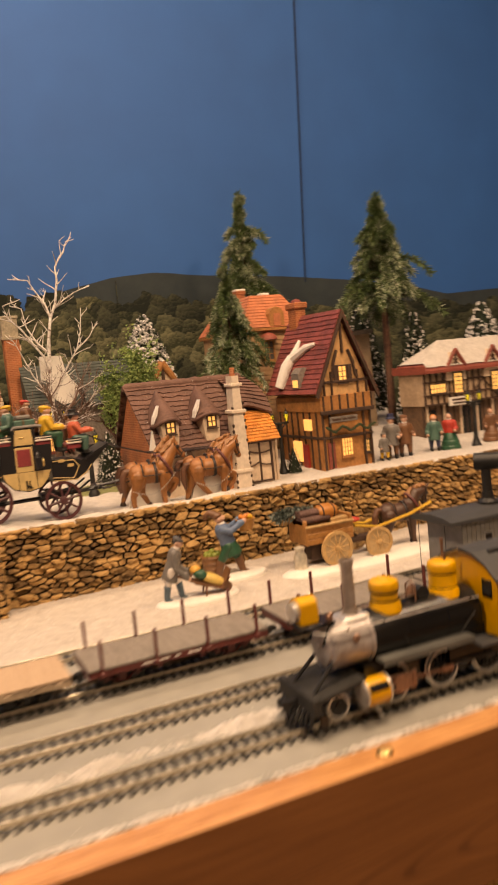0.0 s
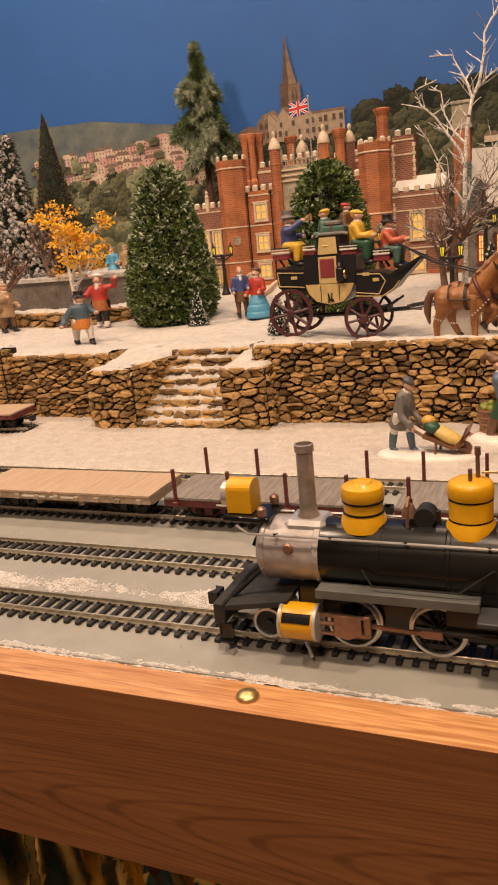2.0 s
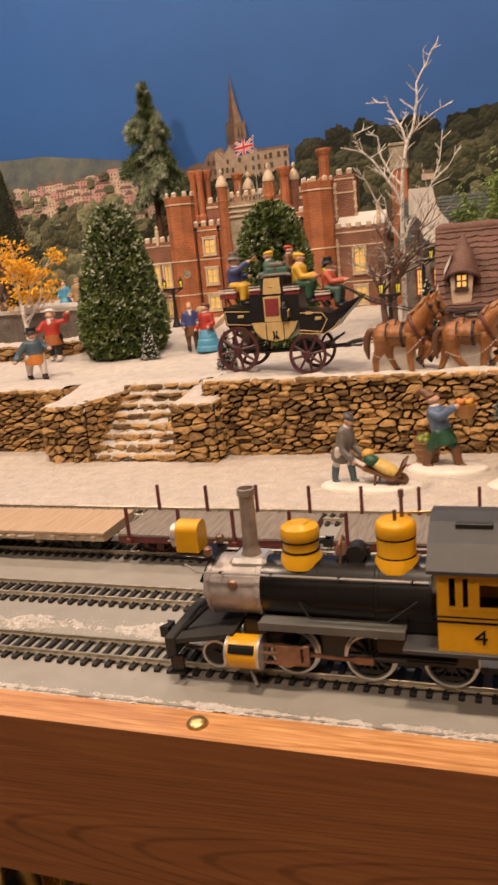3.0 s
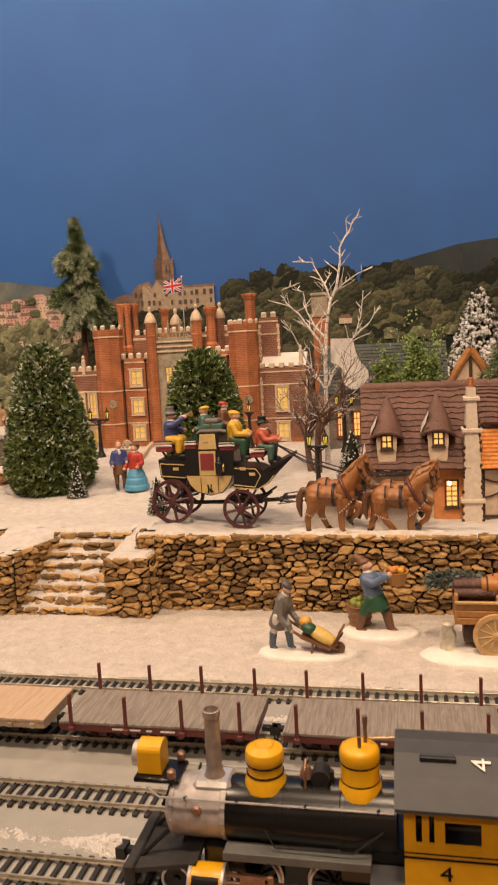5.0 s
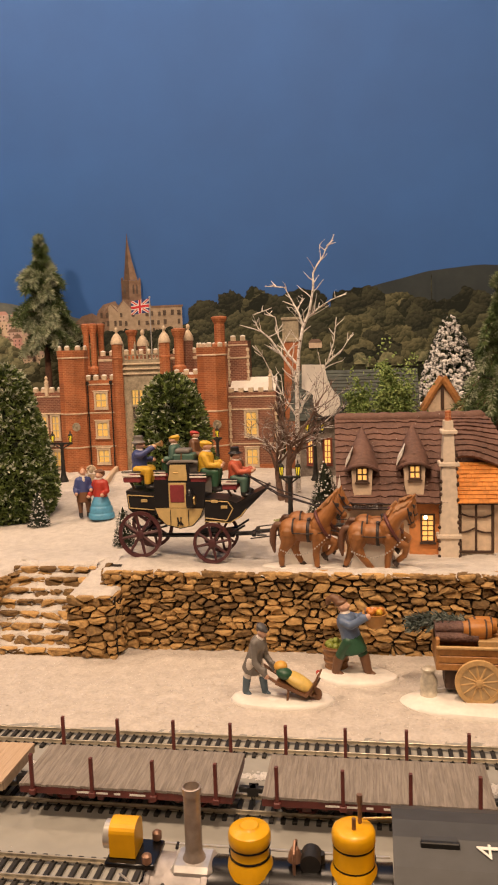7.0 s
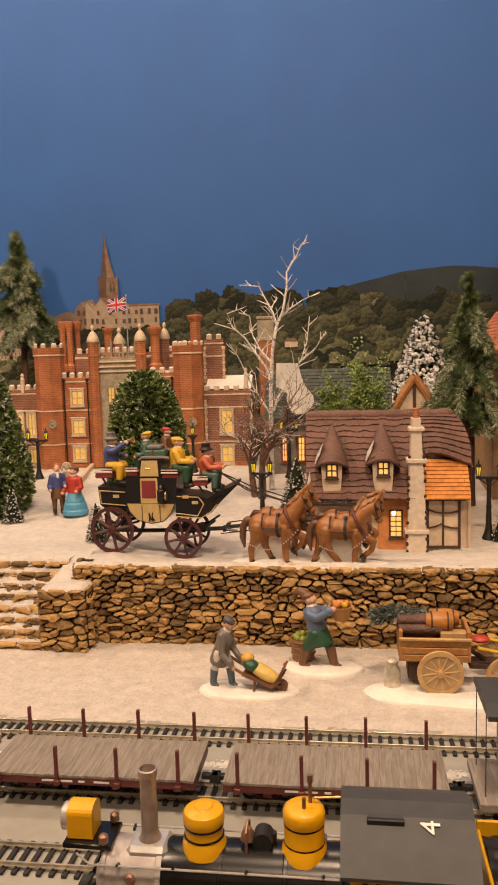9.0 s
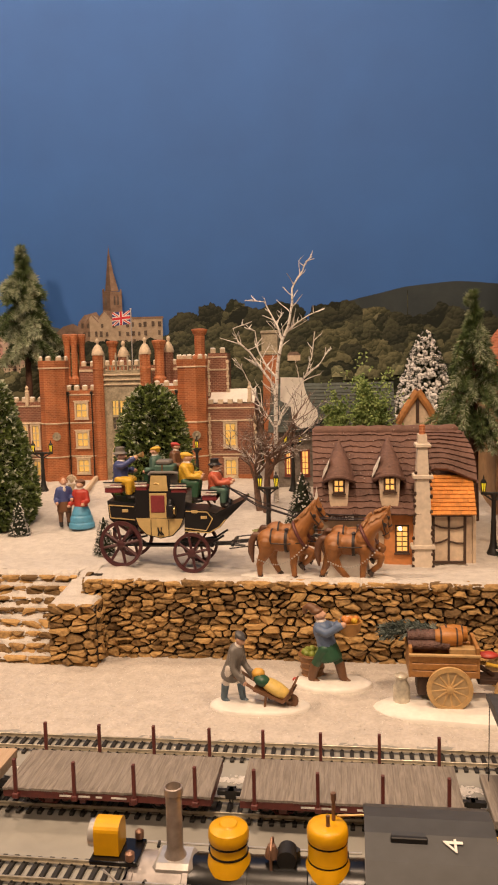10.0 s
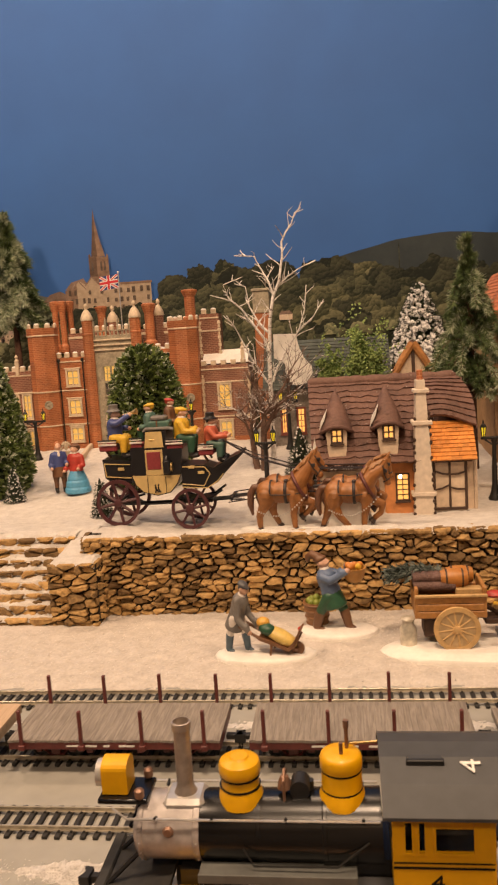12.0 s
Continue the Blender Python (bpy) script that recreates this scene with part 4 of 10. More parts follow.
# headlight and its bracket
part("headlight_bracket", Mesh().box(0.199, 0.222, -0.0095, 0.0095, 0.0615, 0.0640, 0.0005).tube([(0.219, 0.007, 0.062), (0.213, 0.008, 0.050)], [0.001] * 2, 5).tube([(0.219, -0.007, 0.062), (0.213, -0.008, 0.050)], [0.001] * 2, 5), BLACK, lo)
hl = part("headlight", Mesh().prism([(-0.0062, 0.0645), (0.0062, 0.0645), (0.0062, 0.0755)] + [(0.0062 * math.cos(a), 0.0755 + 0.0042 * math.sin(a)) for a in [math.pi * k / 10 for k in range(1, 10)]] + [(-0.0062, 0.0755)], 0.2005, 0.2125, "yz"), YELLOW, lo, "yellow box headlight")
part("headlight_rim", Mesh().lathe((0, 0, 0.0718), [(0.0050, 0.1975), (0.0062, 0.1975), (0.0062, 0.2008), (0.0050, 0.2008)], 22, axis="x"), SILVER, hl, "silver lamp ring")
part("lens", Mesh().lathe((0, 0, 0.0718), [(0.001, 0.1978), (0.0045, 0.1984), (0.0050, 0.1995)], 20, axis="x"), mat("lamp_glass", (0.75, 0.72, 0.65), 0.15, 0.03, 100, 0), hl)
for y in (-0.0085, 0.0085):
    part("marker_lamp", Mesh().lathe((0.2185, y, 0.064), [(0.0012, 0), (0.0022, 0.001), (0.0022, 0.0042), (0.001, 0.0052)], 12), COPPER, lo, "copper marker lamp")
# domes
DOME_A = [(1.16, 0.0590), (1.13, 0.0605), (1.06, 0.0640), (0.96, 0.0664), (0.94, 0.0672), (0.95, 0.0714), (0.98, 0.0722), (1.03, 0.0734), (1.03, 0.0764), (0.97, 0.0781), (0.82, 0.0790), (0.52, 0.0793), (0.48, 0.0796), (0.42, 0.0803), (0.10, 0.0805)]
DOME_B = [(1.20, 0.0592), (1.17, 0.0606), (1.10, 0.0632), (1.00, 0.0654), (0.98, 0.0662), (0.99, 0.0744), (0.99, 0.0752), (1.03, 0.0764), (1.03, 0.0798), (0.97, 0.0814), (0.82, 0.0824), (0.50, 0.0828), (0.10, 0.0830)]
for x, r, prof, bands in ((0.2635, 0.0092, DOME_A, (0.0668, 0.0718)), (0.3092, 0.0092, DOME_B, (0.0658, 0.0748))):
    d = part("dome", Mesh().lathe((x, 0, 0), [(r * k, z) for k, z in prof], 36), YELLOW, lo, "yellow painted dome with black bands")
    for z in bands:
        part("band", Mesh().lathe((x, 0, z), [(r * 0.90, -0.0004), (r * 1.0, -0.0004), (r * 1.0, 0.0004), (r * 0.90, 0.0004)], 32), BLACK, d)
m = Mesh().cyl((0.3095, -0.003, 0.083), (0.3095, -0.003, 0.088), 0.0009, n=8).cyl((0.3120, 0.002, 0.083), (0.3120, 0.002, 0.0935), 0.0009, n=8)
m.cyl((0.3120, 0.002, 0.0925), (0.3120, 0.002, 0.0960), 0.0013, n=8)
part("whistle", m, COPPER, lo, "brown steam whistle and valves")
m = Mesh().tube([(0.3135, 0.002, 0.085), (0.322, 0.003, 0.0850), (0.334, 0.004, 0.0855)], [0.0006] * 3, 5)
part("whistle_cord", m, BRASS, lo)
# bell, generator
m = Mesh().lathe((0.2835, 0.0, 0.062), [(0.0034, 0.003), (0.0030, 0.0055), (0.0018, 0.0085), (0.0005, 0.0092)], 14)
m.tube([(0.2835, -0.0050, 0.060), (0.2835, -0.0050, 0.071), (0.2835, 0, 0.0735), (0.2835, 0.0050, 0.071), (0.2835, 0.0050, 0.060)], [0.0007] * 5, 6)
part("bell", m, COPPER, lo, "small bell in its yoke")
m = Mesh().cyl((0.2905, -0.004, 0.0655), (0.2905, 0.005, 0.0655), 0.0045, n=16).cyl((0.2945, 0.003, 0.061), (0.2945, 0.003, 0.067), 0.002, n=10)
part("generator", m, IRON, lo)
# handrails, bands, pipes
for s in (-1, 1):
    part("handrail", Mesh().tube([(0.206, s * 0.010, 0.060), (0.214, s * 0.0152, 0.0585), (0.325, s * 0.0152, 0.0585)], [0.00055] * 3, 6), SILVER, lo)
    for x in (0.2265, 0.252, 0.2845, 0.318):
        part("handrail_post", Mesh().cyl((x, s * 0.0125, 0.0578), (x, s * 0.0156, 0.0588), 0.0008, n=6), BLACK, lo)
    part("feed_pipe", Mesh().tube([(0.3200, s * 0.0168, 0.050), (0.306, s * 0.0185, 0.0395), (0.270, s * 0.0182, 0.0392), (0.2655, s * 0.0165, 0.046)], [0.00045] * 4, 6), IRON, lo)
    part("running_board", Mesh().box(0.2455, 0.3145, s * 0.0120, s * 0.0215, 0.0348, 0.0368, 0.0004).box(0.2455, 0.3145, s * 0.0210, s * 0.0218, 0.0330, 0.0372, 0.0002), FOOT_GREY, lo)
    # cylinder
    cyl = part("cylinder", Mesh().lathe((0, s * 0.0200, 0.0205), [(0.0080, 0.2300), (0.0082, 0.2305), (0.0082, 0.2445), (0.0080, 0.2450)], 28, axis="x"), YELLOW, lo, "yellow steam cylinder")
    for x, k in ((0.2288, 1), (0.2448, -1)):
        part("cylinder_cover", Mesh().lathe((x, s * 0.0200, 0.0205), [(0.0030, -0.0004), (0.0084, 0.0), (0.0084, 0.0014), (0.0030, 0.0018)], 26, axis="x"), SILVER, cyl)
    part("steam_chest_band", Mesh().prism([(s * (0.0200 + q * math.cos(radians(a))), 0.0205 + q * math.sin(radians(a))) for q, aa in ((0.0085, (18, 28, 38, 48)), (0.0081, (48, 38, 28, 18))) for a in aa], 0.2310, 0.2440, "yz"), BLACK, cyl)
    # crosshead and rods
    for z in (0.0158, 0.0246):
        part("guide_bar", Mesh().box(0.2462, 0.2680, s * 0.0190, s * 0.0208, z - 0.0006, z + 0.0006), COPPER, lo)
    ch = Mesh().prism([(0.2530, 0.0152), (0.2590, 0.0140), (0.2650, 0.0165), (0.2650, 0.0245), (0.2530, 0.0252)], s * 0.0182, s * 0.0212, "xz").cyl((0.2450, s * 0.0200, 0.0205), (0.254, s * 0.0200, 0.0205), 0.0010, n=8)
    part("crosshead", ch, COPPER, lo)
    part("crosshead_plate", Mesh().box(0.2660, 0.2690, s * 0.0182, s * 0.0206, 0.0150, 0.0256, 0.0004), COPPER, lo)
    part("main_rod", Mesh().prism([(0.2560, 0.0196), (0.2560, 0.0212), (0.2890, 0.0200), (0.2915, 0.0208), (0.2990, 0.0206), (0.2990, 0.0172), (0.2915, 0.0172), (0.2890, 0.0184)], s * 0.0170, s * 0.0184, "xz"), COPPER, lo)
    part("side_rod", Mesh().box(0.2960, 0.3360, s * 0.0152, s * 0.0164, 0.0180, 0.0200, 0.0003), IRON, lo)
    part("cab_footplate", Mesh().box(0.3140, 0.3900, s * 0.0140, s * 0.0285, 0.0303, 0.0325, 0.0004), DARKGREY, lo)
# drivers with white tyres and spokes
for x in (0.259, 0.296, 0.333):
    for s in (-1, 1):
        r = 0.0118
        c = (x, s * 0.0095, RT + r)
        tyre = Mesh().lathe(c, [(r * 0.90, -0.0014), (r * 1.08, -0.0014), (r * 1.08, -0.0006), (r, -0.0004), (r, 0.0018), (r * 0.90, 0.0018), (r * 0.90, -0.0014)] if s > 0 else [(r * 0.90, -0.0018), (r, -0.0018), (r, 0.0004), (r * 1.08, 0.0006), (r * 1.08, 0.0014), (r * 0.90, 0.0014), (r * 0.90, -0.0018)], 36, axis="y", caps=False)
        w = part("driving_wheel", tyre, SILVER, lo, "spoked driving wheel with a bright tyre")
        sp = Mesh()
        for k in range(12):
            a = 2 * math.pi * k / 12
            sp.tube([c, (c[0] + r * 0.84 * math.cos(a), c[1], c[2] + r * 0.84 * math.sin(a))], [0.0009, 0.0006], 5)
        sp.cyl((x, c[1] - s * 0.001, c[2]), (x, c[1] + s * 0.003, c[2]), 0.0024, n=12)
        sp.prism([(x - 0.006, c[2] - 0.0065), (x + 0.006, c[2] - 0.0065), (x + 0.0045, c[2] - 0.0088), (x - 0.0045, c[2] - 0.0088)], c[1] - 0.0006, c[1] + 0.0006, "xz")
        part("wheel_centre", sp, IRON, w, "dark brown spokes")
        # Added black disc; its colour stands in for the shade behind the spokes.
        part("wheel_web", Mesh().lathe((c[0], c[1] - s * 0.0012, c[2]), [(r * 0.93, -0.0002), (r * 0.93, 0.0002)], 24, axis="y"), BLACK, w)
    part("axle", Mesh().cyl((x, -0.0083, RT + 0.0112), (x, 0.0083, RT + 0.0112), 0.0016, n=8), IRON, lo)
for s in (-1, 1):
    r, c = 0.0072, (0.2180, s * 0.0095, RT + 0.0072)
    w = part("pilot_wheel", Mesh().lathe(c, [(r * 0.88, -0.0016), (r * 1.06, -0.0016), (r * 1.06, 0.0016), (r * 0.88, 0.0016), (r * 0.88, -0.0016)], 28, axis="y", caps=False), SILVER, lo, "pilot wheel with a bright rim")
    sp = Mesh().lathe(c, [(r * 0.86, -0.0005), (r * 0.86, 0.0005)], 24, axis="y").cyl((c[0], c[1] - s * 0.001, c[2]), (c[0], c[1] + s * 0.0016, c[2]), 0.0018, n=10)
    part("wheel_centre", sp, IRON, w)
m = Mesh().box(0.232, 0.345, -0.0062, 0.0062, 0.0110, 0.0300).box(0.236, 0.26, -0.014, 0.014, 0.022, 0.034).box(0.300, 0.345, -0.0135, 0.0135, 0.017, 0.040)
part("frame", m, BLACK, lo, "black underframe and firebox")
# pilot deck, beam, cowcatcher
part("pilot_deck", Mesh().prism([(0.200, 0.0245), (0.232, 0.0300), (0.232, 0.0275), (0.200, 0.0220)], -0.0215, 0.0215, "xz"), PILOT, lo)
part("deck_brace", Mesh().tube([(0.2015, -0.012, 0.025), (0.2175, -0.010, 0.040)], [0.0012] * 2, 6).tube([(0.2015, 0.012, 0.025), (0.2175, 0.010, 0.040)], [0.0012] * 2, 6), IRON, lo)
part("buffer_beam", Mesh().box(0.1955, 0.2010, -0.0225, 0.0225, 0.0150, 0.0262, 0.0008), PILOT, lo)
for k in range(9):
    y = (k - 4) * 0.0045
    part("pilot_bar", Mesh().tube([(0.1962, y, 0.016), (0.1905 + abs(y) * 0.28, y * 0.86, 0.0068)], [0.0012, 0.0011], 5, False), PILOT, lo)
part("pilot_foot", Mesh().tube([(0.1965, -0.018, 0.0065), (0.1895, 0, 0.0062), (0.1965, 0.018, 0.0065)], [0.0012] * 3, 6), BLACK, lo)
m = Mesh().box(0.1865, 0.1960, -0.0016, 0.0016, 0.0165, 0.0198).prism([(0.1840, -0.0038), (0.1890, -0.0042), (0.1895, 0.0036), (0.1848, 0.0040), (0.1868, 0.0008)], 0.0150, 0.0212, "xy")
part("coupler", m, IRON, lo)
for s in (-1, 1):
    part("step", Mesh().box(0.1990, 0.2045, s * 0.0205, s * 0.0225, 0.0075, 0.0160).box(0.1985, 0.2050, s * 0.0195, s * 0.0240, 0.0068, 0.0078), BLACK, lo)
    part("drain_cock", Mesh().tube([(0.239, s * 0.0195, 0.010), (0.242, s * 0.0215, 0.0035)], [0.0008] * 2, 5), SILVER, lo)
# cab with window openings

CX0, CX1, CW, CZ0, CZ1 = 0.3262, 0.3668, 0.0272, 0.0325, 0.0710
cab = part("cab", Mesh().prism([(-CW + 0.0015, CZ0), (CW - 0.0015, CZ0), (CW - 0.0015, 0.0715), (0.0205, 0.0775), (0.0095, 0.0828), (-0.0095, 0.0828), (-0.0205, 0.0775), (-CW + 0.0015, 0.0715)], CX0, CX0 + 0.0014, "yz"), YELLOW, lo, "yellow wooden cab with a black stripe")
for s in (-1, 1):
    m = Mesh()
    ya, yb = s * CW, s * (CW - 0.0014)
    m.box(CX0, CX1, ya, yb, CZ0, 0.0535)
    m.box(CX0, CX1, ya, yb, 0.0672, CZ1)
    for xa, xb in ((CX0, 0.3312), (0.3345, 0.3365), (0.3395, 0.3432), (0.3590, CX1)):
        m.box(xa, xb, ya, yb, 0.0535, 0.0672)
    side = part("cab_side", m, YELLOW, cab)
    fr = Mesh()
    for xa, xb in ((0.3302, 0.3350), (0.3358, 0.3402), (0.3425, 0.3598)):
        fr.box(xa, xb, s * (CW + 0.0007), s * (CW - 0.0003), 0.0524, 0.0537)
        fr.box(xa, xb, s * (CW + 0.0007), s * (CW - 0.0003), 0.0670, 0.0682)
        fr.box(xa, xa + 0.0011, s * (CW + 0.0007), s * (CW - 0.0003), 0.0537, 0.0670)
        fr.box(xb - 0.0011, xb, s * (CW + 0.0007), s * (CW - 0.0003), 0.0537, 0.0670)
    part("window_frame", fr, YELLOW, cab)
    part("sash", Mesh().box(0.3436, 0.3588, s * (CW - 0.0002), s * (CW - 0.001), 0.0640, 0.0672), YELLOW, cab)
    st = Mesh().box(CX0, CX1, s * (CW + 0.00025), s * (CW - 0.0002), 0.0462, 0.0472).box(CX0, CX1, s * (CW + 0.00025), s * (CW - 0.0002), 0.0486, 0.0492)
    part("stripe", st, BLACK, cab)
    rv = Mesh()
    for k in range(18):
        rv.ball((CX0 + 0.0012 + k * 0.00225, s * CW, CZ0 + 0.0011), 0.00035, seg=5, rings=4)
    part("rivet_row", rv, YELLOW, cab, kind="stuff")
    part("cab_post", Mesh().box(0.3655, 0.3675, s * (CW + 0.0002), s * (CW - 0.002), CZ0, CZ1, 0.0003), YELLOW, cab)
for y in (-0.0185, 0.0185):
    part("front_window", Mesh().box(CX0 - 0.0006, CX0 + 0.0002, y - 0.0045, y + 0.0045, 0.0570, 0.0690, 0.0004), BLACK, cab, "dark front window")
part("cab_floor", Mesh().box(CX0, CX1, -CW + 0.002, CW - 0.002, CZ0, CZ0 + 0.001), IRON, cab)
part("backhead", Mesh().lathe((0, 0, 0.047), [(0.0150, 0.3276), (0.0150, 0.338), (0.013, 0.339)], 24, axis="x"), BLACK, cab)
RX0, RX1 = 0.3225, 0.3790
roof = Mesh().prism([(-0.0315, 0.0700), (-0.0215, 0.0785), (-0.0100, 0.0838), (0, 0.0852), (0.0100, 0.0838), (0.0215, 0.0785), (0.0315, 0.0700), (0.0315, 0.0715), (0.0215, 0.0802), (0.0100, 0.0856), (0, 0.0870), (-0.0100, 0.0856), (-0.0215, 0.0802), (-0.0315, 0.0715)], RX0, RX1, "yz")
rf = part("cab_roof", roof, DARKGREY, cab, "dark grey curved cab roof")
part("roof_hatch", Mesh().box(0.3340, 0.3490, -0.0120, 0.0045, 0.0845, 0.0858, 0.0004), DARKGREY, rf)
# Dark strip laid where the hatch's front edge drops its shadow.
part("hatch_lip", Mesh().box(0.3336, 0.3494, -0.0140, -0.0118, 0.0832, 0.0862, 0.0004), IRON, rf, "dark strip standing in for the hatch's shadow")
lettering("4", 0.0095, BLACK, cab, Matrix.Translation((0.3440, -CW - 0.0002, 0.0398)) @ Matrix.Rotation(radians(90), 4, "X") @ Matrix.Diagonal((1.25, 1, 1, 1)))
lettering("4", 0.012, WHITE_LETTER, rf, Matrix.Translation((0.3605, -0.0145, 0.0843)) @ Matrix.Rotation(radians(25), 4, "X") @ Matrix.Rotation(radians(90), 4, "Z") @ Matrix.Diagonal((1.1, 1, 1, 1)))
cab.location.x = 0.0032

# tender behind the cab
te = thing("tender", "yellow and black model tender behind the cab", "tender", at=(0.388, 0.339, 0))
part("frame", Mesh().box(0.002, 0.098, -0.022, 0.022, 0.0210, 0.0265, 0.0005), BLACK, te)
for s in (-1, 1):
    part("side_panel", Mesh().box(0, 0.10, s * 0.0262, s * 0.0245, 0.0265, 0.0640, 0.0005), YELLOW, te)
    part("stripe", Mesh().box(0.002, 0.098, s * 0.0265, s * 0.0261, 0.0470, 0.0480), BLACK, te)
part("front_panel", Mesh().box(0, 0.0016, -0.0244, 0.0244, 0.0265, 0.0600, 0.0004), YELLOW, te)
part("rear_panel", Mesh().box(0.0984, 0.10, -0.0244, 0.0244, 0.0265, 0.0640, 0.0004), YELLOW, te)
part("coal_heap", field(0.0017, 0.0983, -0.0243, 0.0243, 50, 26, lambda a, b: 0.054 + 0.008 * math.cos(b * 50) + 0.003 * noise.noise((a * 200, b * 200, 0.5))), IRON, te, "black lumpy coal")
for u in (0.022, 0.078):
    truck(te, u, IRON)

# ---- village buildings ----
BRICK = brick_mat("red_brick_ceramic", (0.43, 0.130, 0.042), (0.30, 0.088, 0.031), (0.46, 0.195, 0.085), hgt=0.0030)
BRICK_DK = brick_mat("brown_brick_ceramic", (0.24, 0.088, 0.052), (0.17, 0.062, 0.038), (0.34, 0.19, 0.125), hgt=0.0030)
CREAMSTONE = mat("cream_stone_trim", (0.60, 0.485, 0.345), 0.6, 0.14, 260, 0.25)
GREYSTONE = mat("grey_carved_stone", (0.33, 0.285, 0.205), 0.7, 0.25, 320, 0.4)
GLOW = mat("lit_window_cream", (0.60, 0.41, 0.12), 0.35, 0.15, 300, 0.0, emit=((1.0, 0.60, 0.15), 0.36))
GLOW_HOT = mat("lit_window_amber", (0.60, 0.36, 0.12), 0.35, 0.1, 120, 0.0, emit=((1.0, 0.50, 0.12), 1.0))
GLOW_LAMP = mat("lit_lantern_yellow", (0.62, 0.52, 0.04), 0.3, 0.25, 900, 0.0, emit=((1.0, 0.72, 0.03), 0.55))
DULLGLASS = mat("dull_leaded_glass", (0.10, 0.09, 0.08), 0.25, 0.2, 200, 0.1)
THATCH = mat("brown_moulded_roof", (0.135, 0.071, 0.053), 0.75, 0.18, 260, 0.8, rand=0.25, dist=0.001)
REDROOF = mat("dark_red_moulded_roof", (0.21, 0.050, 0.042), 0.6, 0.25, 260, 0.6, rand=0.3, dist=0.001)
ORANGETILE = mat("orange_clay_tile", (0.62, 0.24, 0.045), 0.6, 0.12, 260, 0.35, rand=0.35)
ORANGEROOF = mat("orange_mansard_roof", (0.50, 0.175, 0.078), 0.65, 0.15, 200, 0.35)
SLATE = mat("green_grey_slate", (0.060, 0.072, 0.062), 0.7, 0.25, 240, 0.5, rand=0.35)
PALE_RENDER = mat("pale_chimney_stucco", (0.66, 0.56, 0.45), 0.75, 0.10, 200, 0.3)
CREAM = mat("cream_stucco", (0.60, 0.47, 0.34), 0.75, 0.12, 200, 0.3)
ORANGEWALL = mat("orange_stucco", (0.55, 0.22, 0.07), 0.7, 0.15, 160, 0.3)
TIMBER = mat("dark_timber", (0.060, 0.032, 0.020), 0.7, 0.25, 300, 0.4)
TIMBER_RED = mat("red_brown_timber", (0.24, 0.060, 0.040), 0.65, 0.2, 260, 0.3)
OCHRE = mat("ochre_timber", (0.38, 0.172, 0.052), 0.65, 0.2, 260, 0.35)
BEIGE = mat("beige_board_wall", (0.30, 0.22, 0.14), 0.75, 0.15, 140, 0.3)
STONEGREY = mat("grey_rubble_base", (0.20, 0.17, 0.145), 0.8, 0.25, 350, 0.6)


def anchored(t):
    """Lets parts of a thing be given in the world's metres."""
    return tuple(-c for c in t.matrix_world.translation)


def lit_window(parent, x, y, z, w, h, cols, rows, frame_mat, glass, at=None, ft=0.0022, bar=0.0008, out=0.002, sill=True, label=""):
    """A window that looks to -y, centred at x, z on the wall plane y."""
    f = Mesh()
    f.box(x - w / 2, x - w / 2 + ft, y - out, y + 0.001, z - h / 2, z + h / 2, 0.0003)
    f.box(x + w / 2 - ft, x + w / 2, y - out, y + 0.001, z - h / 2, z + h / 2, 0.0003)
    f.box(x - w / 2 + ft * 0.5, x + w / 2 - ft * 0.5, y - out * 0.95, y + 0.0009, z + h / 2 - ft, z + h / 2 - 0.0001, 0.0003)
    f.box(x - w / 2 + ft * 0.5, x + w / 2 - ft * 0.5, y - out * 0.95, y + 0.0009, z - h / 2, z - h / 2 + ft, 0.0003)
    iw, ih = w - 2 * ft, h - 2 * ft
    for i in range(1, cols):
        u = x - iw / 2 + iw * i / cols
        f.box(u - bar / 2, u + bar / 2, y - out * 0.7, y + 0.0008, z - ih / 2 - ft * 0.3, z + ih / 2 + ft * 0.3)
    for j in range(1, rows):
        v = z - ih / 2 + ih * j / rows
        f.box(x - iw / 2 - ft * 0.3, x + iw / 2 + ft * 0.3, y - out * 0.65, y + 0.0008, v - bar / 2, v + bar / 2)
    if sill:
        f.box(x - w / 2 - 0.001, x + w / 2 + 0.001, y - out - 0.0012, y, z - h / 2 - 0.0016, z - h / 2, 0.0003)
    win = part("window", f, frame_mat, parent, label, at=at)
    for i in range(cols):
        for j in range(rows):
            u0, v0 = x - iw / 2 + iw * i / cols, z - ih / 2 + ih * j / rows
            part("pane", Mesh().box(u0 + bar / 2, u0 + iw / cols - bar / 2, y - 0.0006, y + 0.0006, v0 + bar / 2, v0 + ih / rows - bar / 2), glass, win)
    return win


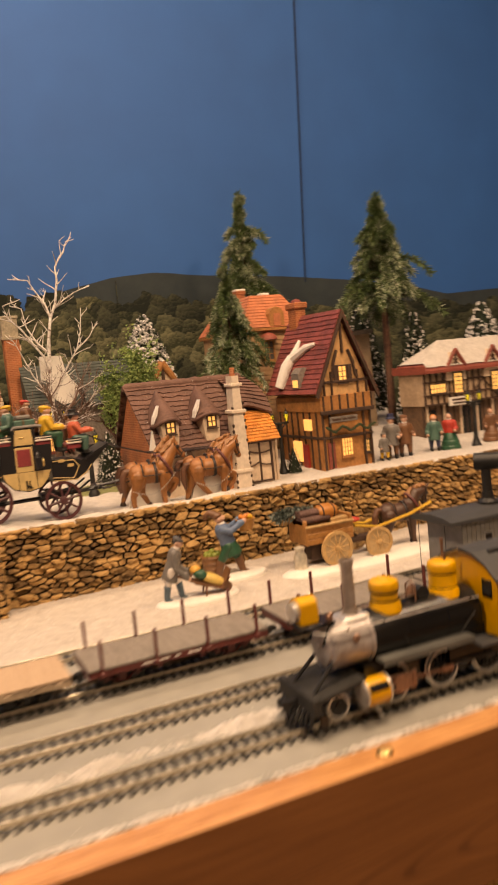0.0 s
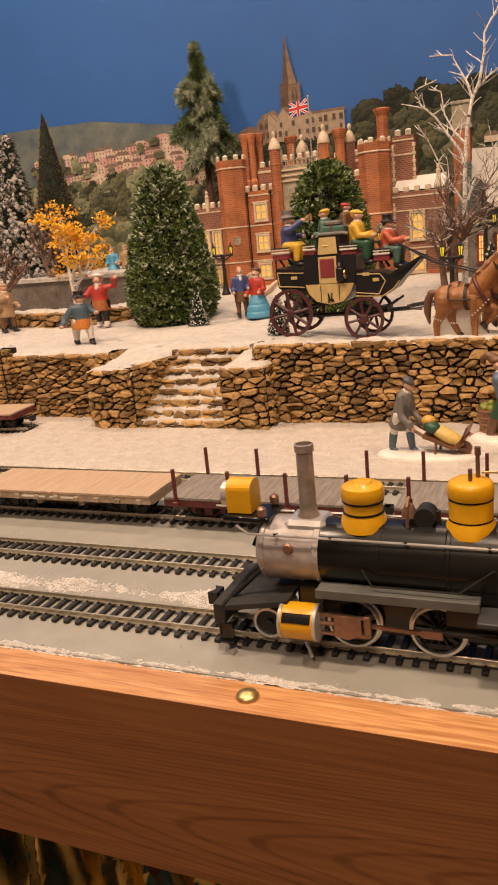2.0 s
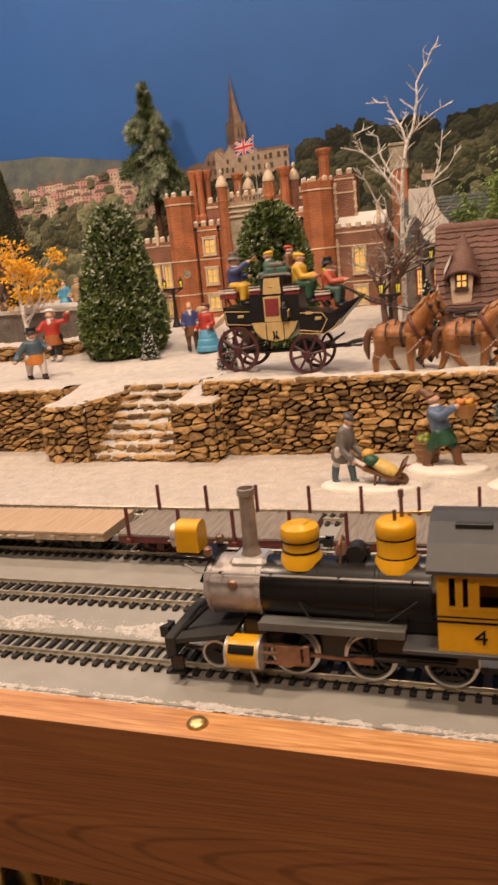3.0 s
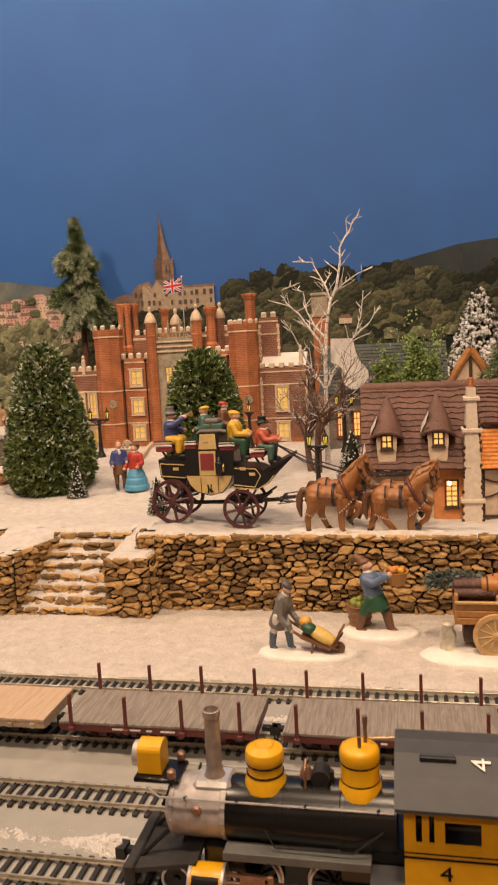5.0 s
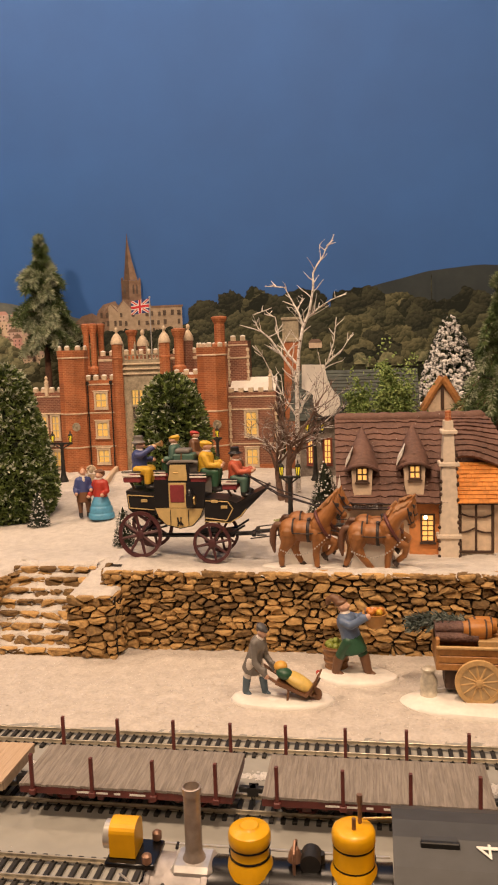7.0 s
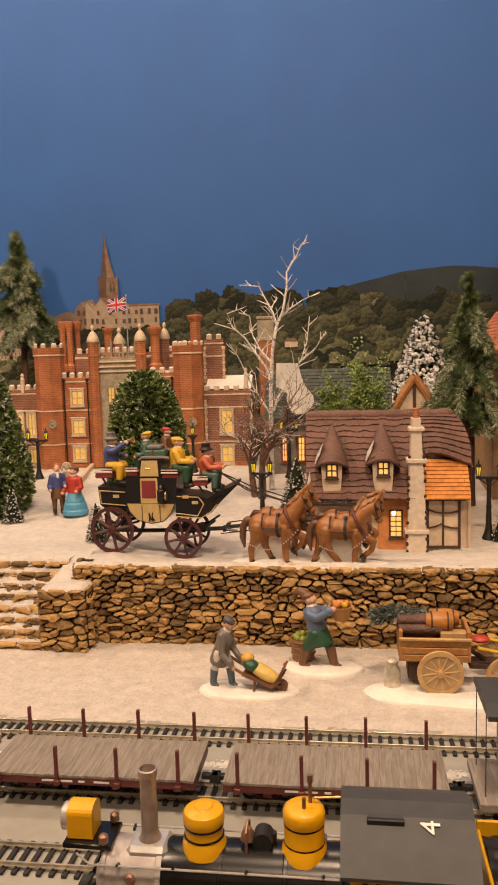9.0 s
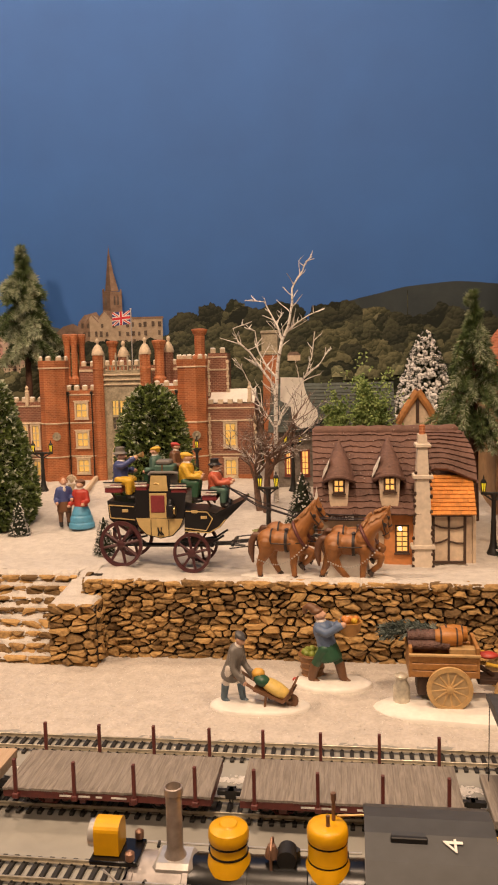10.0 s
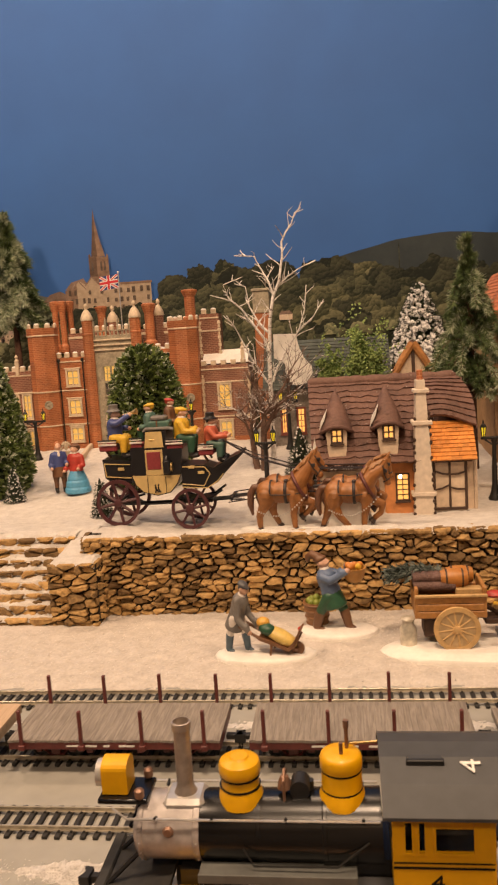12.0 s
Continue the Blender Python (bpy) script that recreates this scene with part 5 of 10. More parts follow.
def courses(parent, A, B, C, D, n, th, material, at, name="shingle_course", wav=0.0008, seed=1, cols=46, lip=None):
    """Overlapping roof courses between a low edge A-B and a high edge D-C."""
    A, B, C, D = map(Vector, (A, B, C, D))
    nrm = (B - A).cross(D - A).normalized()
    r = random.Random(seed)
    for i in range(n):
        t0, t1 = i / n, min(1.0, (i + 1.25) / n)
        low, mid, top = [], [], []
        for k in range(cols + 1):
            s = k / cols
            w = wav * (noise.noise((s * cols * 0.22 + seed * 5, i * 3.1, 0.5)) + 0.6 * noise.noise((s * cols * 0.7, i * 7.7, seed)))
            lo, hi = A.lerp(B, s), D.lerp(C, s)
            d = (hi - lo).normalized()
            p, q = lo.lerp(hi, t0) + d * w, lo.lerp(hi, t1)
            low.append(p)
            mid.append(p + nrm * th * (1 + 0.25 * noise.noise((s * cols * 0.5, i * 1.3, 2.0))))
            top.append(q + nrm * th * 0.25)
        m = Mesh()
        vs = low + mid + top
        c = cols + 1
        fs = [(k, k + 1, c + k + 1, c + k) for k in range(cols)] + [(c + k, c + k + 1, 2 * c + k + 1, 2 * c + k) for k in range(cols)]
        fs += [(0, c, 2 * c), (cols, 2 * c + cols, c + cols)]
        m.put(vs, fs, False, False)
        part(name, m, material, parent, at=at)


def roof_tiles(parent, A, B, C, D, rows, cols, th, material, at, name="tile"):
    A, B, C, D = map(Vector, (A, B, C, D))
    nrm = (B - A).cross(D - A).normalized()
    r = random.Random(8)
    for i in range(rows):
        for k in range(-1 if i % 2 else 0, cols):
            j_ = 0.5 / cols * (i % 2) + r.uniform(-0.006, 0.006)
            s0, s1 = max(0, min(1, k / cols + 0.003 + j_)), max(0, min(1, (k + 1) / cols - 0.003 + j_))
            if s1 - s0 < 0.01:
                continue
            t0, t1 = i / rows, min(1, (i + 1.2) / rows)
            lo0, lo1, hi0, hi1 = A.lerp(B, s0), A.lerp(B, s1), D.lerp(C, s0), D.lerp(C, s1)
            e = r.uniform(-0.02, 0.02) / rows
            a, b, c, d = lo0.lerp(hi0, t0 + e), lo1.lerp(hi1, t0 + e), lo1.lerp(hi1, t1), lo0.lerp(hi0, t1)
            x = r.uniform(0.8, 1.15)
            m = Mesh().put([a, b, c, d, a + nrm * th * x, b + nrm * th * x, c + nrm * th * 0.3, d + nrm * th * 0.3], [(4, 5, 6, 7), (0, 1, 5, 4), (0, 4, 7, 3), (1, 2, 6, 5)], False, False)
            part(name, m, material, parent, at=at)


# ---- red brick palace ----
P = thing("brick_palace", "red brick model palace with octagonal towers and lit windows", "model building", "village buildings", at=(-0.04, 1.28, 0.097))
A0 = anchored(P)
GZ = 0.094


def battlement(parent, pts, z, mh, mw, thick, at):
    """Merlons along a line of points, with snow on them."""
    first = None
    for (xa, ya), (xb, yb) in zip(pts, pts[1:]):
        L = math.hypot(xb - xa, yb - ya)
        n = max(1, round(L / (mw * 1.9)))
        ang = math.atan2(yb - ya, xb - xa)
        for i in range(n):
            t = (i + 0.5) / n
            M = Matrix.Translation((xa + (xb - xa) * t, ya + (yb - ya) * t, z)) @ Matrix.Rotation(ang, 4, "Z")
            m, sn = Mesh(), Mesh()
            m.x = sn.x = M
            m.box(-mw / 2, mw / 2, -thick / 2, thick / 2, 0, mh, 0.0004)
            sn.ball((0, 0, mh), (mw * 0.56, thick * 0.62, 0.0022), seg=10, rings=6)
            b = part("merlon", m, CREAMSTONE, parent, at=at)
            part("merlon_snow", sn, SNOW_CLEAN, parent, "snow on the merlon", at=at)


def palace_tower(x, y, r, top, name="tower", chimney=None):
    prof = [(r, GZ), (r, 0.1385), (r * 1.05, 0.139), (r * 1.05, 0.1415), (r, 0.142), (r, 0.196), (r * 1.05, 0.1965), (r * 1.05, 0.199), (r, 0.1995), (r, top - 0.020), (r * 1.06, top - 0.0195), (r * 1.06, top - 0.0175), (r * 1.03, top - 0.017), (r * 1.06, top - 0.006)]
    t = part(name, Mesh().lathe((x, y, 0), prof, 8, False), BRICK, P, "octagonal red brick tower", at=A0)
    for z, k in ((0.1402, 1.055), (0.1978, 1.055), (top - 0.0185, 1.065)):
        part("string_course", Mesh().lathe((x, y, z), [(r * 0.98, -0.0010), (r * k, -0.0012), (r * (k + 0.015), 0), (r * k, 0.0012), (r * 0.98, 0.0012)], 8, False), CREAMSTONE, t, "pale stone band")
    ring = [(x + r * 1.0 * math.cos(math.pi * (i + 0.5) / 4), y + r * 1.0 * math.sin(math.pi * (i + 0.5) / 4)) for i in range(9)]
    battlement(t, ring, top - 0.006, 0.0060, 0.0078, 0.0036, None)
    return t


palace_tower(-0.1800, 1.288, 0.0248, 0.3105)
palace_tower(0.0625, 1.288, 0.0256, 0.3080)


def walling(name, x0, x1, y0, y1, z1, brick, bands=(0.1402, 0.1978), crest=True):
    w = part(name, Mesh().box(x0, x1, y0, y1, GZ, z1 - 0.006), brick, P, at=A0)
    for z in (*bands, z1 - 0.013):
        if z < z1:
            part("string_course", Mesh().box(x0 - 0.0005, x1 + 0.0005, y0 - 0.0014, y0 + 0.001, z - 0.0012, z + 0.0012, 0.0004), CREAMSTONE, w, "pale stone band")
    part("plinth", Mesh().box(x0 - 0.0008, x1 + 0.0008, y0 - 0.002, y0 + 0.001, GZ, GZ + 0.012, 0.0004), BRICK, w)
    if crest:
        battlement(w, [(x0, y0 + 0.002), (x1, y0 + 0.002)], z1 - 0.006, 0.0075, 0.0085, 0.005, None)
    return w


walling("bay_wall", -0.162, -0.1035, 1.285, 1.36, 0.2590, BRICK)
walling("bay_wall", -0.007, 0.042, 1.285, 1.36, 0.2640, BRICK)
gate = part("gatehouse", Mesh().box(-0.0910, -0.0255, 1.283, 1.36, GZ, 0.284), GREYSTONE, P, "carved grey stone gatehouse", at=A0)
for z in (0.262, 0.270, 0.2785):
    part("cornice", Mesh().box(-0.0915, -0.0250, 1.2795, 1.285, z - 0.0012, z + 0.0014, 0.0005), CREAMSTONE, gate)
battlement(gate, [(-0.0900, 1.285), (-0.0265, 1.285)], 0.2945, 0.0068, 0.0072, 0.004, None)
par = Mesh().box(-0.0905, -0.0260, 1.2835, 1.2875, 0.2840, 0.2862, 0.0005).box(-0.0905, -0.0260, 1.2835, 1.2875, 0.2925, 0.2945, 0.0005)
for k in range(10):
    par.box(-0.0905 + k * 0.00695, -0.0885 + k * 0.00695, 1.2838, 1.2872, 0.2862, 0.2925)
for k in (0, 3, 6, 9):
    x = -0.0895 + k * 0.00695
    par.box(x - 0.0014, x + 0.0014, 1.2828, 1.2880, 0.2840, 0.3080, 0.0004).lathe((x, 1.2854, 0.3080), [(0.0016, 0), (0.0022, 0.0015), (0.0008, 0.0045), (0.0012, 0.0060), (0.0002, 0.0080)], 8)
part("parapet", par, GREYSTONE, gate, "pierced grey stone parapet")
walling("wing", -0.275, -0.201, 1.292, 1.36, 0.240, BRICK_DK)
wing_r = walling("wing", 0.083, 0.166, 1.292, 1.36, 0.232, BRICK_DK)
rear = walling("rear_tower", 0.084, 0.117, 1.322, 1.36, 0.3175, BRICK_DK, bands=(0.283,))
walling("rear_range", -0.160, 0.090, 1.36, 1.40, 0.300, BRICK_DK, bands=(0.285,))
part("lead_roof", Mesh().prism([(1.298, 0.228), (1.33, 0.250), (1.36, 0.228)], 0.088, 0.165, "yz"), SNOW_CLEAN, wing_r, "snowy pitched roof")
for x in (-0.0985, -0.0165):
    r = 0.0090
    t = part("turret", Mesh().lathe((x, 1.281, 0), [(r, GZ), (r, 0.1385), (r * 1.08, 0.139), (r * 1.08, 0.1415), (r, 0.142), (r, 0.196), (r * 1.08, 0.1965), (r * 1.08, 0.199), (r, 0.1995), (r, 0.287), (r * 1.1, 0.288), (r * 1.1, 0.290), (r, 0.291), (r, 0.312)], 8, False), BRICK, P, "slim brick turret with a domed cap", at=A0)
    part("domed_cap", Mesh().lathe((x, 1.281, 0.312), [(r * 1.12, 0), (r * 1.15, 0.002), (r * 1.05, 0.006), (r * 0.8, 0.012), (r * 0.5, 0.016), (r * 0.25, 0.018), (r * 0.22, 0.020), (r * 0.36, 0.0225), (r * 0.36, 0.0255), (r * 0.1, 0.0285)], 12), CREAMSTONE, t, "snowy cream ogee cap with a finial")
for x, y, z1, r in ((-0.0745, 1.352, 0.337, 0.0095), (0.0055, 1.362, 0.344, 0.0085)):
    t = part("turret", Mesh().lathe((x, y, 0), [(r, 0.24), (r, z1 - 0.028)], 8, False), BRICK_DK, P, at=A0)
    part("domed_cap", Mesh().lathe((x, y, z1 - 0.028), [(r * 1.1, 0), (r * 1.12, 0.003), (r * 0.95, 0.009), (r * 0.5, 0.016), (r * 0.22, 0.019), (r * 0.4, 0.023), (r * 0.35, 0.0265), (r * 0.1, 0.029)], 12), CREAMSTONE, t, "cream ogee cap with a finial")


def stack(x, y, z0, z1, r, n=1):
    for i in range(n):
        xx = x + (i - (n - 1) / 2) * r * 2.1
        h = z1 - z0
        c = part("chimney", Mesh().lathe((xx, y, z0), [(r * 1.25, 0), (r * 1.25, h * 0.12), (r * 0.85, h * 0.17), (r * 0.85, h * 0.78), (r * 1.0, h * 0.82), (r * 1.2, h * 0.90), (r * 1.3, h * 0.94), (r * 1.3, h * 0.985), (r, h)], 8, False), BRICK, P, "tall twisted brick chimney", at=A0)
        part("snow", Mesh().lathe((xx, y, z1 - 0.0006), [(r * 0.98, 0), (r * 0.8, 0.001), (r * 0.2, 0.0014)], 8), TIMBER_RED, c)


stack(-0.1745, 1.360, 0.262, 0.352, 0.0062, 2)
stack(-0.1650, 1.374, 0.262, 0.352, 0.0062, 2)
stack(-0.0965, 1.36, 0.285, 0.338, 0.0085, 1)
stack(-0.0060, 1.34, 0.262, 0.337, 0.0098, 1)
stack(0.0755, 1.292, 0.300, 0.352, 0.0105, 1)


def palace_window(x, y, z, w, h, cols, rows):
    """A lit mullioned window with arched lights and a label mould."""
    win = lit_window(P, x, y, z, w, h, cols, rows, CREAMSTONE, GLOW, A0, 0.0032, 0.0013, 0.0030)
    part("label_mould", Mesh().box(x - w / 2 - 0.002, x + w / 2 + 0.002, y - 0.0038, y + 0.001, z + h / 2, z + h / 2 + 0.0020, 0.0006), CREAMSTONE, win)
    for i in range(cols):
        u = x - (w - 0.006) / 2 + (w - 0.006) * (i + 0.5) / cols
        part("tracery_head", Mesh().tube([(u + (w - 0.006) / cols * 0.46 * math.cos(a), y - 0.0009, z + h / 2 - 0.0072 + 0.0040 * math.sin(a)) for a in [math.pi * k / 8 for k in range(9)]], [0.0006] * 9, 5), CREAMSTONE, win)
    return win


for z, h in ((0.219, 0.0285), (0.169, 0.0285), (0.123, 0.026)):
    palace_window(-0.1320, 1.2848, z, 0.0245, h + 0.001, 2, 2)
    palace_window(0.0170, 1.2848, z, 0.0245, h + 0.001, 2, 2)
for x, w in ((0.124, 0.0240), (-0.244, 0.0240), (-0.219, 0.0180)):
    for z, h in ((0.174, 0.044), (0.118, 0.032)):
        palace_window(x, 1.2918, z, w, h, 2, 3 if h > 0.04 else 2)
# rainwater pipes, pale corner stones and a sill course
for x in (-0.1545, -0.1130, 0.0345):
    part("rainwater_pipe", Mesh().cyl((x, 1.2825, GZ), (x, 1.2825, 0.246), 0.0011, n=8).box(x - 0.0022, x + 0.0022, 1.2805, 1.2845, 0.246, 0.2515, 0.0005), IRON, P, "dark rainwater pipe", at=A0)
for owner, x, y, z0, z1 in ((rear, 0.084, 1.322, 0.238, 0.302), (rear, 0.117, 1.322, 0.238, 0.302), (wing_r, 0.166, 1.292, GZ + 0.012, 0.216), (wing_r, 0.0885, 1.292, GZ + 0.012, 0.216)):
    q, n = Mesh(), int((z1 - z0) / 0.0062)
    for i in range(n):
        e = 0.0056 if i % 2 else 0.0032
        q.box(x - e / 2, x + e / 2, y - 0.0014, y + 0.002, z0 + i * 0.0062, z0 + i * 0.0062 + 0.0056, 0.0005)
    part("corner_stones", q, CREAMSTONE, owner, "pale corner stones", kind="stuff")
for x0, x1, z in ((-0.201, -0.1615, 0.262), (-0.006, 0.040, 0.246)):
    part("snow_ledge", field(x0, x1, 1.288, 1.335, 20, 12, lambda a, b: 0.2585 + 0.002 * noise.noise((a * 90, b * 90, 1.0)) + 0.06 * (b - 1.288)), SNOW_CLEAN, P, "snow lying on the leads", at=A0)
for x in (-0.0710, -0.0580, -0.0450):
    lit_window(P, x, 1.2828, 0.2225, 0.0125, 0.027, 2, 2, GREYSTONE, GLOW, A0, 0.0012)
    lit_window(P, x, 1.2828, 0.1965, 0.0125, 0.022, 2, 2, GREYSTONE, DULLGLASS, A0, 0.0012)
arch = Mesh()
for i in range(13):
    a = math.pi * i / 12
    arch.x = Matrix.Translation((-0.0582 + 0.019 * math.cos(a), 1.2815, 0.140 + 0.026 * math.sin(a))) @ Matrix.Rotation(-a, 4, "Y")
    arch.box(-0.0025, 0.0025, -0.003, 0.003, -0.0042, 0.0042, 0.0005)
arch.x = None
for s in (-1, 1):
    arch.box(-0.0582 + s * 0.019 - 0.0025, -0.0582 + s * 0.019 + 0.0025, 1.2785, 1.2845, GZ, 0.140, 0.0005)
ga = part("gate_arch", arch, CREAMSTONE, P, "pale stone gate arch", at=A0)
part("gate", Mesh().prism([(-0.0755, GZ), (-0.0405, GZ), (-0.0405, 0.140), (-0.0475, 0.157), (-0.0582, 0.163), (-0.0685, 0.157), (-0.0755, 0.140)], 1.2815, 1.2832, "xz"), TIMBER, ga, "dark gate")
for x in (-0.171, 0.0715):
    part("roundel", Mesh().lathe((x, 1.2652 if x < 0 else 1.2645, 0.176), [(0.0050, 0), (0.0072, -0.0002), (0.0074, -0.0020), (0.0056, -0.0022), (0.0050, -0.0008), (0.0030, -0.0010), (0.0010, -0.0030)][::-1], 18, axis="y"), GREYSTONE, P, "carved terracotta roundel", at=A0)
for x in (-0.232, 0.158):
    part("finial_post", Mesh().box(x - 0.003, x + 0.003, 1.289, 1.295, 0.228, 0.250, 0.0006).lathe((x, 1.292, 0.250), [(0.003, 0), (0.004, 0.002), (0.002, 0.006), (0.0032, 0.009), (0.0005, 0.013)], 10), CREAMSTONE, P, at=A0)
# flag on the gatehouse
FL = thing("union_flag", "small Union flag on a silver pole above the palace", "flag", at=(-0.0535, 1.335, 0.30))
part("pole", Mesh().cyl((0, 0, -0.02), (0, 0, 0.091), 0.0010, n=8).ball((0, 0, 0.092), 0.0018, seg=8, rings=6), SILVER, FL)
CB, CW_, CR = mat("flag_blue", (0.03, 0.045, 0.19), 0.7, 0.1), mat("flag_white", (0.72, 0.68, 0.66), 0.7, 0.05), mat("flag_red", (0.55, 0.03, 0.04), 0.7, 0.08)


def flag_strip(p, q, w, lift):
    """A stripe on the waving cloth, cut off at the flag's edges."""
    p, q = Vector(p), Vector(q)
    d = (q - p).normalized()
    nn = Vector((-d.y, d.x)) * w / 2
    poly = [tuple(p + nn), tuple(p - nn), tuple(q - nn), tuple(q + nn)]
    for a, b, c in ((1, 0, 1), (-1, 0, 0), (0, 1, 1), (0, -1, 0)):
        poly = clip_poly(poly, a, b, c * (1 if (a + b) > 0 else 0) if c else 0)
    return poly


FW, FH = 0.0330, 0.0235


def on_flag(u, v, lift):
    return (-0.001 - u * FW, -0.0016 * math.sin(u * 5.5) - lift, 0.066 + v * FH - 0.003 * u)


def flag_layer(name, poly_list, lift, material, parent):
    m = Mesh()
    for poly in poly_list:
        n = 8
        for k in range(n):
            sl = clip_poly(clip_poly(poly, 1, 0, (k + 1) / n), -1, 0, -k / n)
            if len(sl) > 2:
                m.put([on_flag(u, v, lift) for u, v in sl], [tuple(range(len(sl)))], False, False)
                m.put([on_flag(u, v, -lift) for u, v in sl], [tuple(range(len(sl) - 1, -1, -1))], False, False)
    return part(name, m, material, parent)


cloth = flag_layer("cloth", [[(0, 0), (1, 0), (1, 1), (0, 1)]], 0.00015, CB, FL)
flag_layer("white_saltire", [flag_strip((-0.1, -0.1), (1.1, 1.1), 0.17, 0), flag_strip((-0.1, 1.1), (1.1, -0.1), 0.17, 0)], 0.0003, CW_, cloth)
flag_layer("red_saltire", [flag_strip((-0.1, -0.1), (1.1, 1.1), 0.065, 0), flag_strip((-0.1, 1.1), (1.1, -0.1), 0.065, 0)], 0.00045, CR, cloth)
flag_layer("white_cross", [[(0.40, 0), (0.60, 0), (0.60, 1), (0.40, 1)], [(0, 0.34), (1, 0.34), (1, 0.66), (0, 0.66)]], 0.0006, CW_, cloth)
flag_layer("red_cross", [[(0.44, 0), (0.56, 0), (0.56, 1), (0.44, 1)], [(0, 0.41), (1, 0.41), (1, 0.59), (0, 0.59)]], 0.00075, CR, cloth)

# ---- thatched cottage ----
C = thing("thatched_cottage", "cream model cottage with brown roof, dormers and lit windows", "model building", "village buildings", at=(0.36, 0.87, 0.073))
A0 = anchored(C)
YF = 0.828
part("front_wall", Mesh().box(0.290, 0.4485, YF, YF + 0.01, 0.068, 0.135), CREAM, C, at=A0)
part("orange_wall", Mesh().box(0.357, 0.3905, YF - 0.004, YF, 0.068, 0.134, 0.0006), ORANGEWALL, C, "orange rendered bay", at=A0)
gw = Mesh().prism([(YF - 0.0015, 0.068), (0.985, 0.068), (0.985, 0.122), (0.905, 0.208), (YF - 0.0015, 0.133)], 0.2865, 0.2898, "yz")
part("gable_wall", gw, BRICK, C, "red brick gable end", at=A0)
gw = Mesh().prism([(YF - 0.0015, 0.068), (0.985, 0.068), (0.985, 0.122), (0.905, 0.2005), (YF - 0.0015, 0.133)], 0.4487, 0.4520, "yz")
part("gable_wall", gw, CREAM, C, "cream gable end", at=A0)
part("back_wall", Mesh().box(0.296, 0.4425, 0.975, 0.985, 0.068, 0.122), CREAM, C, at=A0)
part("roof_core", Mesh().prism([(0.816, 0.1305), (0.905, 0.2070), (0.994, 0.1165), (0.994, 0.1145), (0.816, 0.1285)], 0.2905, 0.4495, "yz"), THATCH, C, at=A0)
courses(C, (0.2835, 0.8115, 0.1290), (0.4085, 0.8115, 0.1290), (0.4085, 0.903, 0.2090), (0.2790, 0.903, 0.2100), 14, 0.0023, THATCH, A0, seed=3, wav=0.0026, cols=70)


def thatch_end(s_, t):
    """The cottage roof's drooping end: s along the eave, t up the slope."""
    low = Vector((0.4062 + 0.0475 * s_, 0.8450 - 0.008 * s_, 0.1705 - 0.0085 * s_ * s_ + 0.0018 * math.sin(s_ * 5)))
    high = Vector((0.4062 + 0.0375 * s_, 0.903, 0.2085))
    p = low.lerp(high, t)
    return p + Vector((0.0045 * s_ ** 3 * math.sin(math.pi * t), -0.006 * math.sin(math.pi * t), 0.004 * math.sin(math.pi * t)))


for i in range(9):
    m, cc = Mesh(), 26
    rows_ = []
    for t, lift in ((i / 9, 0.0), (i / 9, 0.0032), ((i + 0.5) / 9, 0.0030), (min(1, (i + 1.3) / 9), 0.0006)):
        rows_.append([thatch_end(k / cc, t + 0.020 * noise.noise((k * 0.35, i * 3.3, 1.0)) * (lift < 0.0031) * (i > 0)) + Vector((0, -0.65, 0.75)) * lift * (1 + 0.3 * noise.noise((k * 0.5, i * 2.1, 4.0))) for k in range(cc + 1)])
    vs = [p for row in rows_ for p in row]
    c_ = cc + 1
    m.put(vs, [(j * c_ + k, j * c_ + k + 1, (j + 1) * c_ + k + 1, (j + 1) * c_ + k) for j in range(3) for k in range(cc)], False, False)
    part("shingle_course", m, THATCH, C, at=A0)
courses(C, (0.452, 0.9985, 0.1150), (0.2820, 0.9985, 0.1150), (0.2790, 0.907, 0.2100), (0.4400, 0.907, 0.2075), 8, 0.0030, THATCH, A0, seed=5, wav=0.0012)
courses(C, (0.4545, 0.842, 0.158), (0.4545, 0.985, 0.135), (0.4432, 0.908, 0.2075), (0.4432, 0.902, 0.2075), 7, 0.0025, THATCH, A0, seed=6, wav=0.0012, cols=16)
rd = Mesh().tube([(0.2790 + k * 0.0041, 0.905, 0.2085 + 0.0009 * noise.noise((k * 0.45, 2.0, 0.0))) for k in range(41)], [0.0035] + [0.0066 + 0.0014 * noise.noise((k * 0.37, 7.0, 0.0)) for k in range(39)] + [0.0035], 14)
part("ridge", rd, THATCH, C, "rolled brown ridge", at=A0)
sgn = part("sign_board", Mesh().box(0.2960, 0.3300, YF - 0.0155, YF - 0.0132, 0.1230, 0.1300, 0.0006).tube([(0.300, YF - 0.0143, 0.130), (0.300, YF - 0.0143, 0.134)], [0.0004] * 2, 5).tube([(0.326, YF - 0.0143, 0.130), (0.326, YF - 0.0143, 0.134)], [0.0004] * 2, 5), TIMBER, C, "dark name board under the eave", at=A0)
lettering("COTTAGE", 0.0052, WHITE_LETTER, sgn, Matrix.Translation((0.3130, YF - 0.0157, 0.1265)) @ Matrix.Rotation(radians(90), 4, "X"))
